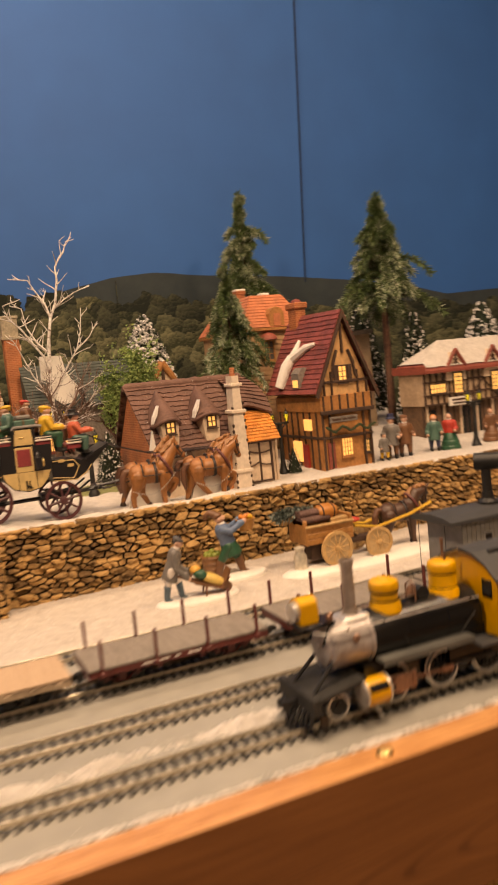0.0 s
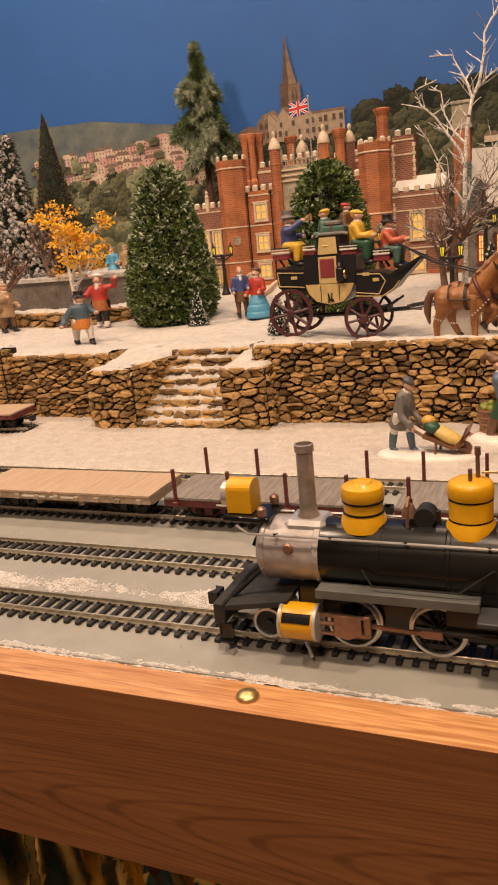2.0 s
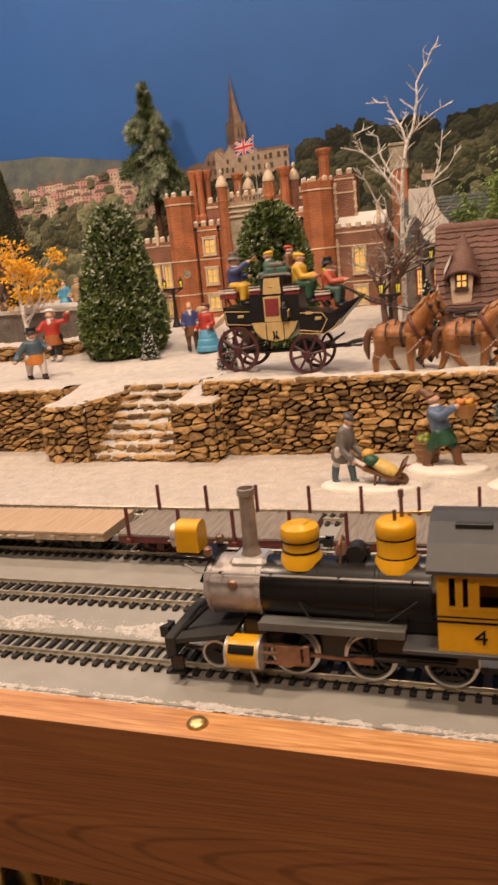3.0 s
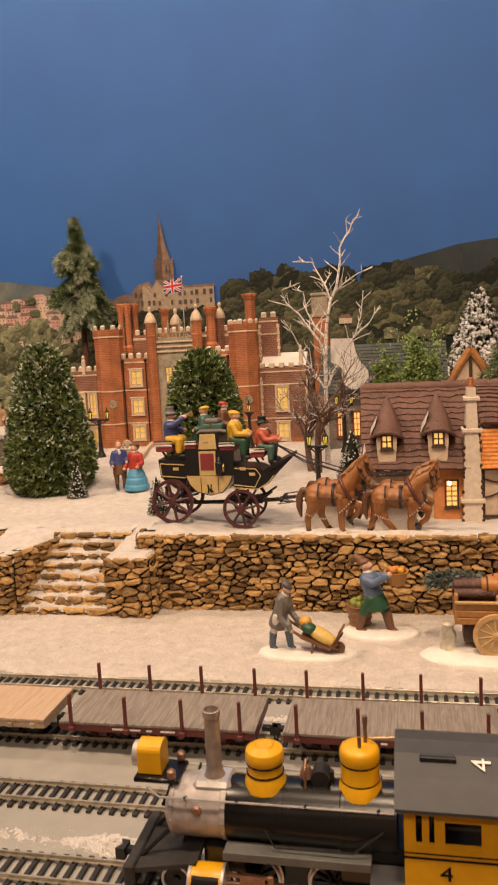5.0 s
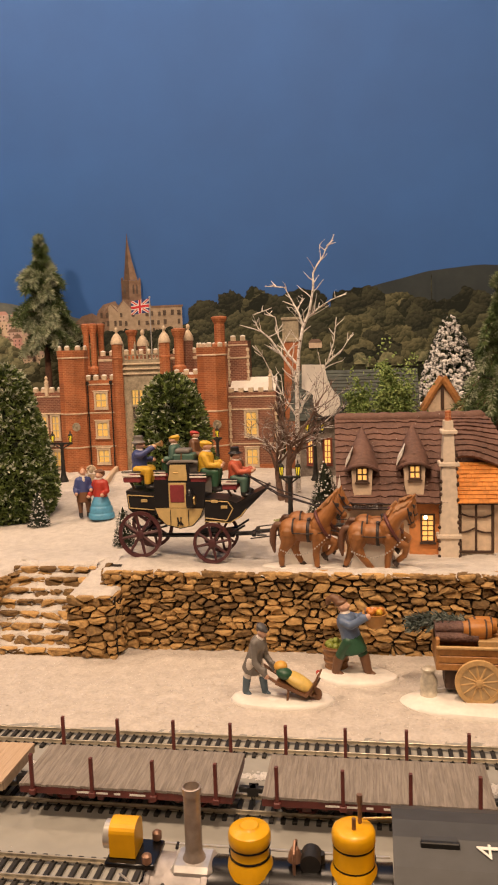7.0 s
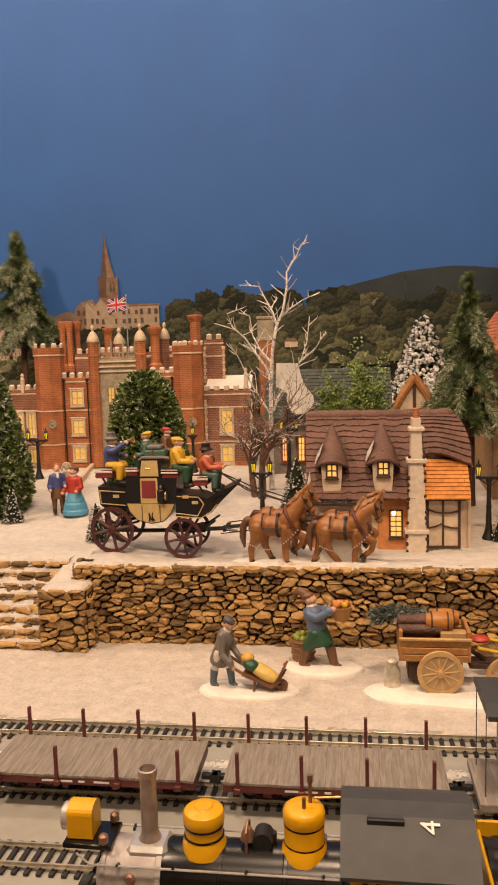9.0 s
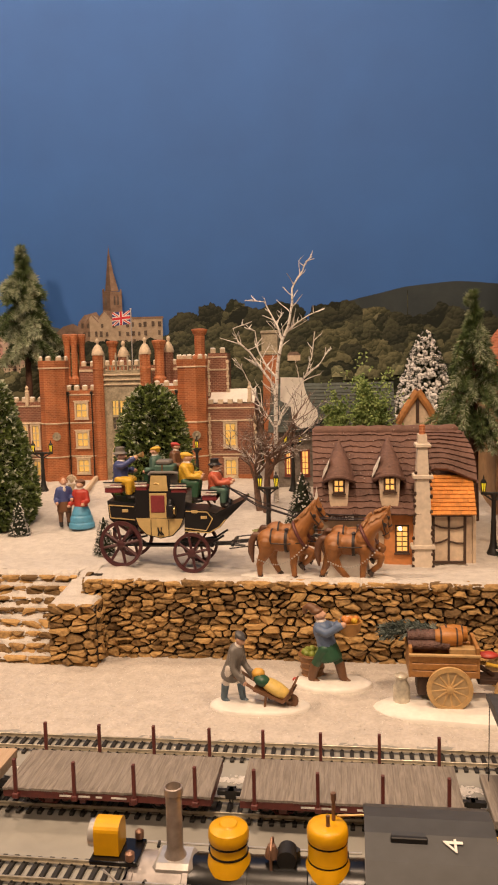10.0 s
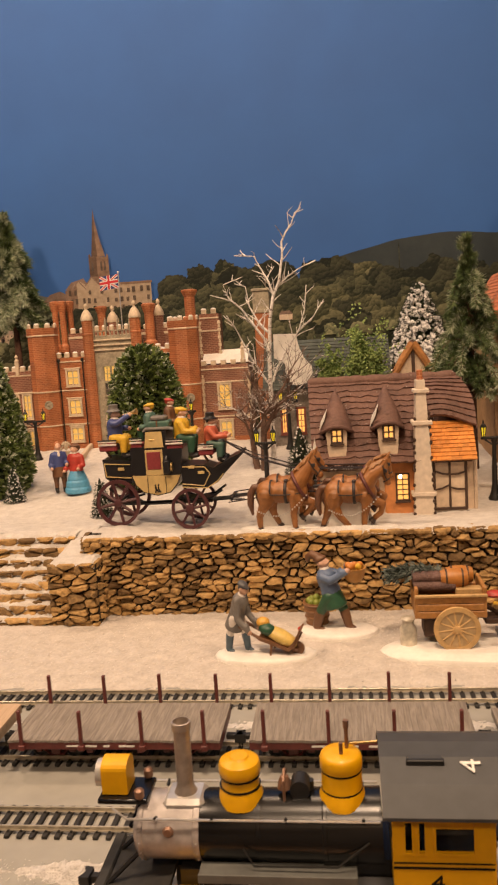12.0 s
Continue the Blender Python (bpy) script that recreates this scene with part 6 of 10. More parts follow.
# orange tiled lean-to with half-timbered wall
part("leanto_roof", Mesh().prism([(0.8125, 0.1305), (0.848, 0.1640), (0.870, 0.1640), (0.870, 0.1305)], 0.4075, 0.4485, "yz"), ORANGETILE, C, at=A0)
roof_tiles(C, (0.4040, 0.8095, 0.1300), (0.4500, 0.8095, 0.1300), (0.4505, 0.8465, 0.1660), (0.4065, 0.8465, 0.1660), 10, 9, 0.0018, ORANGETILE, A0)
part("leanto_wall", Mesh().box(0.4075, 0.4405, 0.8195, YF, 0.070, 0.130), CREAM, C, at=A0)
tb = Mesh()
for x0, x1, z0, z1 in ((0.4065, 0.4088, 0.080, 0.130), (0.4220, 0.4242, 0.080, 0.130), (0.4380, 0.4408, 0.080, 0.130), (0.4065, 0.4460, 0.1270, 0.1305), (0.4065, 0.4408, 0.0780, 0.0805)):
    tb.box(x0, x1, 0.8175, 0.8200, z0, z1, 0.0004)
for z0, z1, xa, xb in ((0.118, 0.1145, 0.4088, 0.422), (0.099, 0.1035, 0.4088, 0.422), (0.1145, 0.1165, 0.4242, 0.438), (0.101, 0.099, 0.4242, 0.438)):
    tb.tube([(xa, 0.8185, z0), ((xa + xb) / 2, 0.8180, (z0 + z1) / 2 - 0.0008), (xb, 0.8185, z1)], [0.0010] * 3, 5)
part("timber_frame", tb, TIMBER, C, "crooked dark timbers", at=A0)
bs, rb = Mesh(), random.Random(4)
for j in range(3):
    x = 0.4055 + (j % 2) * 0.002
    while x < 0.442:
        w = rb.uniform(0.004, 0.008)
        bs.box(x, min(0.4430, x + w) - 0.0004, 0.8160, 0.8200, 0.0685 + j * 0.0028, 0.0710 + j * 0.0028, 0.0004)
        x += w
part("rubble_base", bs, STONEGREY, C, "grey rubble footing", at=A0)
# big outside chimney stack
ch = Mesh()
ch.prism([(0.3855, 0.068), (0.4065, 0.068), (0.4055, 0.096), (0.4038, 0.150), (0.4022, 0.170), (0.4000, 0.212), (0.3915, 0.212), (0.3895, 0.170), (0.3885, 0.150), (0.3868, 0.096)], 0.8105, YF + 0.002, "xz")
cst = part("chimney", ch, PALE_RENDER, C, "pale plastered chimney stack on the front", at=A0)
for z, w, t in ((0.0965, 0.0125, 0.0022), (0.1690, 0.0102, 0.0022), (0.2010, 0.0080, 0.0020)):
    part("band", Mesh().box(0.3962 - w, 0.3962 + w, 0.8085, YF + 0.003, z - t, z + t, 0.0008), PALE_RENDER, cst)
part("chimney_pot", Mesh().lathe((0.3958, 0.8185, 0.212), [(0.0034, 0), (0.0036, 0.002), (0.0030, 0.003), (0.0032, 0.009), (0.0024, 0.010)], 12), BRICK, cst, "small red chimney pot")
qs, rq = Mesh(), random.Random(6)
for s in (-1, 1):
    z = 0.071
    while z < 0.182:
        if not 0.093 < z < 0.1:
            w = 0.0105 - (z - 0.07) * 0.033
            qs.ball((0.3962 + s * (w + rq.uniform(-0.0004, 0.0006)), 0.8110, z), (0.0017, 0.0020, rq.uniform(0.0018, 0.0026)), seg=8, rings=5)
        z += rq.uniform(0.0038, 0.009) if rq.random() < 0.8 else 0.016
part("corner_rubble", qs, TIMBER, cst, "dark rough corner stones", kind="stuff")
lit_window(C, 0.3755, YF - 0.0042, 0.1025, 0.0145, 0.0295, 2, 5, TIMBER, GLOW_HOT, A0, 0.0016, 0.0009)
part("hot_bulb", Mesh().ball((0.3735, YF - 0.0050, 0.1135), (0.0022, 0.0008, 0.0022), seg=8, rings=6), mat("bulb_white", (1, 0.9, 0.7), 0.4, 0, emit=((1, 0.85, 0.55), 6.0)), C, "bright bulb behind the panes", at=A0)
# dormers with pointed hoods
for x, z in ((0.3095, 0.1560), (0.3625, 0.1580)):
    d = part("dormer", Mesh().prism([(x - 0.0108, z + 0.006), (x - 0.0085, z + 0.0110), (x, z + 0.0130), (x + 0.0085, z + 0.0110), (x + 0.0108, z + 0.006), (x + 0.0098, z - 0.012), (x + 0.0072, z - 0.030), (x - 0.0060, z - 0.030), (x - 0.0098, z - 0.012)], 0.8185, 0.895, "xz"), CREAM, C, "cream dormer front", at=A0)
    hood = Mesh()
    rows, cc = 16, 28
    vs = []
    for j in range(rows + 1):
        t = j / rows
        for k in range(cc):
            a = 2 * math.pi * k / cc
            rad = (1 - t ** 1.35) ** 0.95
            wob = 1 + 0.05 * noise.noise((k * 0.7, j * 0.9, x * 90)) + (0.045 if j % 2 == 0 else 0)
            vs.append((x + 0.0166 * rad * wob * math.cos(a), 0.843 + 0.022 * t + 0.0300 * rad * wob * math.copysign(abs(math.sin(a)) ** 0.55, math.sin(a)), z + 0.0130 + 0.0345 * t - 0.0075 * abs(math.cos(a)) ** 2.2 * (1 - t)))
    fs = [(j * cc + k, j * cc + (k + 1) % cc, (j + 1) * cc + (k + 1) % cc, (j + 1) * cc + k) for j in range(rows) for k in range(cc)]
    hood.put(vs, fs, False, False)
    hood.put(vs[:cc], [tuple(range(cc - 1, -1, -1))], False, False)
    brim = [(x + 0.0164 * math.cos(a), 0.843 - 0.0296 * abs(math.sin(a)) ** 0.55, z + 0.0128 - 0.0075 * abs(math.cos(a)) ** 2.2) for a in [math.pi + math.pi * i / 18 for i in range(19)]]
    hood.tube(brim, [0.0016] + [0.0021 + 0.0003 * noise.noise((i * 0.8, x * 50, 3.0)) for i in range(17)] + [0.0016], 8)
    part("hood", hood, THATCH, d, "pointed brown dormer hood")
    part("snow", Mesh().prism([(x - 0.0178, z + 0.0085), (x - 0.0160, z + 0.017), (x - 0.0090, z + 0.030), (x - 0.0120, z + 0.019)], 0.826, 0.838, "xz"), SNOW_CLEAN, d, "snow patch beside the hood")
    lit_window(C, x + 0.0003, 0.8182, z + 0.0028, 0.0128, 0.0152, 2, 2, TIMBER, GLOW_HOT, A0, 0.0016, 0.0014, 0.0016)
part("side_snow", Mesh().prism([(0.2815, 0.135), (0.2890, 0.135), (0.2865, 0.158)], 0.816, 0.822, "xz"), SNOW_CLEAN, C, "snow patch at the eave", at=A0)
sk, rk = Mesh(), random.Random(31)
for k in range(150):
    u, v = rk.random(), rk.random()
    p = Vector((0.284 + 0.160 * u, 0.8135 + 0.088 * v, 0.1335 + 0.0805 * v))
    s = rk.uniform(0.0003, 0.0007)
    sk.put([p + Vector((-s, 0, 0)), p + Vector((s, 0, 0)), p + Vector((0, s, s)), p + Vector((0, -s, s))], [(0, 1, 2), (0, 1, 3), (0, 2, 3), (1, 2, 3)], False, True)
part("snow_specks", sk, SNOW_CLEAN, C, "sparkling specks of snow on the roof", at=A0, kind="stuff")
C.location, C.scale = (0.3626, 0.9075, 0.0634), (1.05, 0.99, 1.065)

# ---- small gabled house between cottage and frosted tree ----
GH = thing("gabled_house", "small cream model house with a thick ochre gable", "model building", "village buildings", at=(0.427, 1.23, 0.096))
A0 = anchored(GH)
part("wall", Mesh().prism([(0.400, 0.090), (0.454, 0.090), (0.454, 0.198), (0.427, 0.241), (0.400, 0.198)], 1.216, 1.250, "xz"), CREAM, GH, "cream plastered gable wall", at=A0)
for s in (-1, 1):
    part("barge_board", Mesh().tube([(0.427 + s * 0.0310, 1.214, 0.194), (0.427 + s * 0.016, 1.214, 0.220), (0.427, 1.214, 0.2440)], [0.0056, 0.0058, 0.0064], 8), OCHRE, GH, "thick ochre barge board", at=A0)
    part("roof_slope", Mesh().prism([(0.427, 0.248), (0.427 + s * 0.033, 0.195), (0.427 + s * 0.030, 0.192), (0.427, 0.241)], 1.214, 1.254, "xz"), THATCH, GH, "brown roof slope", at=A0)
part("king_post", Mesh().box(0.4245, 0.4295, 1.2125, 1.2165, 0.196, 0.236, 0.0006), TIMBER, GH, at=A0)

# ---- half-timbered inn with the red roof ----
H = thing("gabled_inn", "ochre half-timbered model inn with a steep red roof", "model building", "village buildings", at=(0.575, 0.90, 0.073))
A0 = anchored(H)
YH = 0.857
part("ground_floor", Mesh().box(0.5285, 0.6200, YH, 0.985, 0.068, 0.168), OCHRE, H, at=A0)
part("jetty", Mesh().box(0.5250, 0.6220, YH - 0.006, 0.985, 0.150, 0.172, 0.001), OCHRE, H, "ochre jettied storey", at=A0)
part("jetty_beam", Mesh().box(0.5240, 0.6230, YH - 0.008, YH - 0.003, 0.146, 0.1515, 0.0008), TIMBER, H, "dark jetty beam", at=A0)
for k in range(7):
    part("jetty_stud", Mesh().box(0.5285 + k * 0.0148, 0.5312 + k * 0.0148, YH - 0.0078, YH - 0.0055, 0.1515, 0.172, 0.0004), TIMBER, H, at=A0)
part("gable_front", Mesh().prism([(0.5290, 0.172), (0.6190, 0.170), (0.6150, 0.186), (0.5720, 0.2780), (0.5330, 0.186)], YH - 0.004, 0.985, "xz"), mat("warm_plaster", (0.56, 0.33, 0.14), 0.7, 0.2, 140, 0.3), H, "warm plaster gable", at=A0)
courses(H, (0.5110, 0.990, 0.1760), (0.5150, YH - 0.012, 0.1760), (0.5720, YH - 0.012, 0.2870), (0.5720, 0.990, 0.2890), 17, 0.0022, REDROOF, A0, seed=7, wav=0.0014, cols=30)
courses(H, (0.6290, YH - 0.012, 0.1700), (0.6330, 0.990, 0.1700), (0.5720, 0.990, 0.2890), (0.5720, YH - 0.012, 0.2870), 17, 0.0022, REDROOF, A0, seed=9, wav=0.0014, cols=30)
for s, xe, ze in ((-1, 0.5135, 0.172), (1, 0.6305, 0.166)):
    part("barge_board", Mesh().prism([(xe, ze), (0.5720, 0.2850), (0.5720, 0.2770), (xe - s * 0.004, ze - 0.003)], YH - 0.0145, YH - 0.0110, "xz"), TIMBER, H, "dark barge board", at=A0)
hc = part("chimney", Mesh().box(0.5600, 0.5800, 0.955, 0.978, 0.255, 0.303, 0.0006).box(0.5570, 0.5830, 0.952, 0.981, 0.300, 0.309, 0.0012), BRICK, H, "plastered chimney with a red cap", at=A0)
part("cap", Mesh().lathe((0.570, 0.9665, 0.309), [(0.010, 0), (0.007, 0.004), (0.003, 0.006)], 4, False), TIMBER_RED, hc)
tm, rt = Mesh(), random.Random(3)
for x in (0.5295, 0.5420, 0.6045, 0.6170):
    tm.box(x - 0.0016, x + 0.0016, YH - 0.0030, YH, 0.070, 0.146, 0.0004)
for x in (0.5340, 0.5480, 0.5960, 0.6120):
    tm.box(x - 0.0014, x + 0.0014, YH - 0.0072, YH - 0.0040, 0.172, 0.190 + 0.03 * (1 - abs(x - 0.572) / 0.045), 0.0004)
tm.box(0.5290, 0.6180, YH - 0.0072, YH - 0.0040, 0.1880, 0.1915, 0.0004)
tm.box(0.5285, 0.6200, YH - 0.0035, YH, 0.112, 0.1155, 0.0004)
tm.box(0.5700, 0.5740, YH - 0.0072, YH - 0.0040, 0.228, 0.268, 0.0004)
for s in (-1, 1):
    tm.tube([(0.572 + s * 0.010, YH - 0.0056, 0.232), (0.572 + s * 0.018, YH - 0.0056, 0.215), (0.572 + s * 0.021, YH - 0.0056, 0.195)], [0.0022, 0.0026, 0.0018], 6)
for i in range(7):
    tm.box(0.5265, 0.5288, YH + 0.012 + i * 0.018, YH + 0.015 + i * 0.018, 0.070, 0.168, 0.0004)
tm.box(0.5262, 0.5288, YH, 0.985, 0.112, 0.116, 0.0004)
part("timber_frame", tm, TIMBER, H, "dark timber framing", at=A0)
w = lit_window(H, 0.5700, YH - 0.0042, 0.1995, 0.0175, 0.025, 2, 3, TIMBER, GLOW_HOT, A0, 0.0018, 0.001)
for s in (-1, 1):
    part("shutter", Mesh().box(0.570 + s * 0.0095, 0.570 + s * 0.0165, YH - 0.0066, YH - 0.0042, 0.187, 0.212, 0.0005), TIMBER, H, "dark wooden shutter", at=A0)
lit_window(H, 0.5715, YH, 0.0985, 0.0235, 0.0285, 4, 4, OCHRE, GLOW_HOT, A0, 0.0022, 0.0008)
lit_window(H, 0.6080, YH, 0.0960, 0.0125, 0.0200, 3, 3, TIMBER, GLOW_HOT, A0, 0.0018, 0.0008)
part("door", Mesh().box(0.5350, 0.5480, YH - 0.0022, YH + 0.001, 0.070, 0.107, 0.0006), TIMBER_RED, H, "brown plank door", at=A0)
# lit side of the inn
sw = Mesh()
sw.box(0.5255, 0.5288, 0.885, 0.905, 0.124, 0.140, 0.0004)
part("side_window", sw, GLOW_HOT, H, "amber lit window in the side wall", at=A0)
part("side_window", Mesh().box(0.5255, 0.5288, 0.918, 0.942, 0.078, 0.108, 0.0004), GLOW_HOT, H, "amber lit doorway", at=A0)
part("side_door", Mesh().box(0.5245, 0.5285, 0.898, 0.912, 0.070, 0.104, 0.0005), mat("red_door", (0.32, 0.03, 0.02), 0.5, 0.15), H, "red side door", at=A0)
sg = part("sign_board", Mesh().box(0.5360, 0.5865, YH - 0.0120, YH - 0.0090, 0.1345, 0.1425, 0.0006), STONEGREY, H, "pale sign board over the windows", at=A0)
part("lettering_bar", Mesh().box(0.5400, 0.5560, YH - 0.0124, YH - 0.0118, 0.1372, 0.1398).box(0.5580, 0.5660, YH - 0.0124, YH - 0.0118, 0.1372, 0.1398).box(0.5680, 0.5830, YH - 0.0124, YH - 0.0118, 0.1372, 0.1398), TIMBER, sg, "dark lettering, not readable")
gl, rg = Mesh(), random.Random(2)
for k in range(90):
    u = k / 89
    gl.ball((0.530 + u * 0.088, YH - 0.011 + rg.uniform(-0.001, 0.001), 0.128 - 0.006 * math.sin(u * math.pi * 3) ** 2 + rg.uniform(-0.001, 0.001)), 0.0018, seg=5, rings=4)
part("garland", gl, mat("garland_green", (0.035, 0.05, 0.02), 0.8, 0.3), H, "dark green garland", at=A0, kind="stuff")
dm = part("side_dormer", Mesh().prism([(0.5150, 0.184), (0.5150, 0.205), (0.5230, 0.213), (0.5560, 0.213), (0.5560, 0.184)], 0.890, 0.912, "xz"), STONEGREY, H, "grey lead dormer on the roof", at=A0)
part("pane", Mesh().box(0.5140, 0.5152, 0.894, 0.908, 0.186, 0.196), GLOW_HOT, dm)
yy = Mesh().tube([(0.512, 0.945, 0.186), (0.524, 0.940, 0.214), (0.534, 0.935, 0.228)], [0.0085, 0.0095, 0.0085], 10)
yy.tube([(0.534, 0.935, 0.226), (0.548, 0.930, 0.252)], [0.0075, 0.0025], 8).tube([(0.533, 0.934, 0.226), (0.541, 0.905, 0.240), (0.546, 0.885, 0.244)], [0.0075, 0.0055, 0.0025], 8)
part("snow", yy, SNOW_CLEAN, H, "forked white snow drift on the red roof", at=A0)

# ---- orange mansard house behind ----
O = thing("mansard_house", "tall ochre model house with an orange mansard roof", "model building", "village buildings", at=(0.56, 1.075, 0.085))
A0 = anchored(O)
part("wall", Mesh().box(0.5160, 0.6270, 1.058, 1.235, 0.080, 0.279), mat("tan_clapboard", (0.36, 0.22, 0.11), 0.7, 0.12, 160, 0.25), O, at=A0)
for i in range(24):
    z = 0.088 + i * 0.0079
    part("clapboard", Mesh().prism([(1.0565, z), (1.0580, z), (1.0580, z + 0.0076), (1.0577, z + 0.0076)], 0.5155, 0.6275, "yz"), mat("tan_board", (0.36, 0.22, 0.11), 0.7, 0.12, 160, 0.25) if i == 0 else bpy.data.materials["tan_board"], O, at=A0)
part("eave", Mesh().box(0.5100, 0.6330, 1.050, 1.242, 0.2760, 0.2815, 0.001), OCHRE, O, at=A0)
part("roof", Mesh().put([(0.511, 1.051, 0.2815), (0.632, 1.051, 0.2815), (0.632, 1.241, 0.2815), (0.511, 1.241, 0.2815), (0.546, 1.088, 0.335), (0.600, 1.088, 0.335), (0.600, 1.204, 0.335), (0.546, 1.204, 0.335)], [(0, 1, 5, 4), (1, 2, 6, 5), (2, 3, 7, 6), (3, 0, 4, 7), (4, 5, 6, 7), (0, 3, 2, 1)]), ORANGEROOF, O, at=A0)
courses(O, (0.5105, 1.0505, 0.2815), (0.6325, 1.0505, 0.2815), (0.601, 1.0875, 0.336), (0.545, 1.0875, 0.336), 11, 0.0014, ORANGEROOF, A0, seed=12, wav=0.0004, cols=30)
courses(O, (0.5105, 1.2415, 0.2815), (0.5105, 1.0505, 0.2815), (0.545, 1.0875, 0.336), (0.545, 1.2045, 0.336), 11, 0.0014, ORANGEROOF, A0, seed=13, wav=0.0004, cols=30)
part("chimney", Mesh().box(0.5765, 0.5925, 1.206, 1.222, 0.316, 0.359, 0.0006).box(0.5750, 0.5940, 1.2045, 1.2235, 0.352, 0.358, 0.0008), BRICK, O, "red brick chimney with snow", at=A0)
part("chimney_snow", Mesh().box(0.5750, 0.5940, 1.2045, 1.2235, 0.3575, 0.3615, 0.0012), SNOW_CLEAN, O, "snow on the chimney", at=A0)
part("ridge_snow", Mesh().box(0.566, 0.582, 1.088, 1.105, 0.3345, 0.340, 0.0015), SNOW_CLEAN, O, "snow on the ridge", at=A0)
for x in (0.5720,):
    dd = part("dormer", Mesh().prism([(x - 0.013, 0.2815), (x + 0.013, 0.2815), (x + 0.013, 0.303), (x + 0.008, 0.311), (x, 0.314), (x - 0.008, 0.311), (x - 0.013, 0.303)], 1.0500, 1.090, "xz"), OCHRE, O, "arched dormer", at=A0)
    part("pane", Mesh().box(x - 0.006, x + 0.006, 1.0490, 1.0502, 0.284, 0.303), ORANGEROOF, dd)
lit_window(O, 0.5560, 1.0565, 0.245, 0.020, 0.034, 2, 3, OCHRE, DULLGLASS, A0, 0.0025, 0.001)
part("awning", Mesh().lathe((0.556, 1.055, 0.262), [(0.015, 0), (0.013, 0.006), (0.007, 0.010), (0.001, 0.012)], 14), TIMBER_RED, O, at=A0)

H.location.x, H.scale.x = 0.567, 0.87

# ---- snow-roofed tavern at the village's end ----
I = thing("snowy_tavern", "half-timbered model tavern with a snow-covered roof", "model building", "village buildings", at=(0.90, 1.03, 0.08))
A0 = anchored(I)
part("lower_wall", Mesh().box(0.786, 1.06, 0.972, 1.030, 0.070, 0.130), mat("dark_shop_front", (0.14, 0.082, 0.048), 0.6, 0.25, 200, 0.3), I, "dark brown shop front", at=A0)
for k in range(8):
    part("pale_post", Mesh().box(0.7885 + k * 0.0345, 0.7925 + k * 0.0345, 0.9685, 0.9720, 0.070, 0.130, 0.0005), CREAM, I, "pale stone post", at=A0)
part("upper_wall", Mesh().box(0.782, 1.06, 0.964, 1.030, 0.130, 0.187), mat("aged_plaster", (0.40, 0.29, 0.19), 0.75, 0.15, 180, 0.3), I, at=A0)
tm = Mesh()
for k in range(22):
    x = 0.7835 + k * 0.0126
    tm.box(x - 0.0016, x + 0.0016, 0.9615, 0.9645, 0.130, 0.187, 0.0003)
    tm.box(x - 0.0010, x + 0.0010, 0.9695, 0.9725, 0.072, 0.130, 0.0003)
for z in (0.131, 0.1465, 0.168, 0.186):
    tm.box(0.781, 1.06, 0.9612, 0.9645, z - 0.0014, z + 0.0014, 0.0003)
for x0, x1 in ((0.870, 0.905), (0.935, 0.905), (0.955, 0.99)):
    tm.tube([(x0, 0.9625, 0.133), (x1, 0.9625, 0.166)], [0.0014] * 2, 5)
part("timber_frame", tm, TIMBER, I, "black timber framing", at=A0)
def hip(a, b):
    return min(0.1862 + 0.0470 * (1 - abs(b - 0.997) / 0.045), 0.196 + 0.62 * (a - 0.782))
part("roof", field(0.779, 1.07, 0.952, 1.042, 90, 40, hip), TIMBER_RED, I, "dark red roof", at=A0)
part("eave_board", Mesh().box(0.779, 1.07, 0.9505, 0.9535, 0.1825, 0.1880, 0.0006).box(0.7775, 0.7800, 0.9505, 1.042, 0.1825, 0.196, 0.0006), TIMBER_RED, I, "dark red roof edge", at=A0)
def tav(a, b):
    return hip(a, b) + 0.0030 + 0.0012 * noise.noise((a * 60, b * 60, 1.0))
part("roof_snow", field(0.7835, 1.066, 0.9555, 1.040, 90, 40, tav), SNOW, I, "thick snow over the roof", at=A0)
for x in (0.846, 0.925):
    g = part("dormer_gable", Mesh().prism([(x - 0.020, 0.168), (x + 0.020, 0.168), (x + 0.020, 0.186), (x, 0.214), (x - 0.020, 0.186)], 0.9585, 1.000, "xz"), CREAM, I, "half-timbered gable", at=A0)
    for s in (-1, 1):
        part("barge_board", Mesh().tube([(x + s * 0.025, 0.957, 0.181), (x, 0.957, 0.2190)], [0.0030] * 2, 6), TIMBER_RED, g)
    part("cross_timber", Mesh().tube([(x - 0.012, 0.9575, 0.188), (x + 0.004, 0.9575, 0.203)], [0.0012] * 2, 5).tube([(x + 0.012, 0.9575, 0.188), (x - 0.004, 0.9575, 0.203)], [0.0012] * 2, 5).box(x - 0.001, x + 0.001, 0.9565, 0.9585, 0.186, 0.212), TIMBER, g)
lit_window(I, 0.809, 0.9615, 0.157, 0.034, 0.018, 5, 2, TIMBER, GLOW_HOT, A0, 0.0016, 0.0009)
lit_window(I, 0.848, 0.9580, 0.163, 0.020, 0.036, 3, 5, TIMBER, GLOW_HOT, A0, 0.0016, 0.0009)
lit_window(I, 0.928, 0.9580, 0.160, 0.020, 0.034, 3, 5, TIMBER, GLOW_HOT, A0, 0.0016, 0.0009)
for x in (0.802, 0.872, 0.895):
    part("doorway", Mesh().box(x - 0.008, x + 0.008, 0.9700, 0.9735, 0.076, 0.122), BLACK, I, "dark doorway", at=A0)
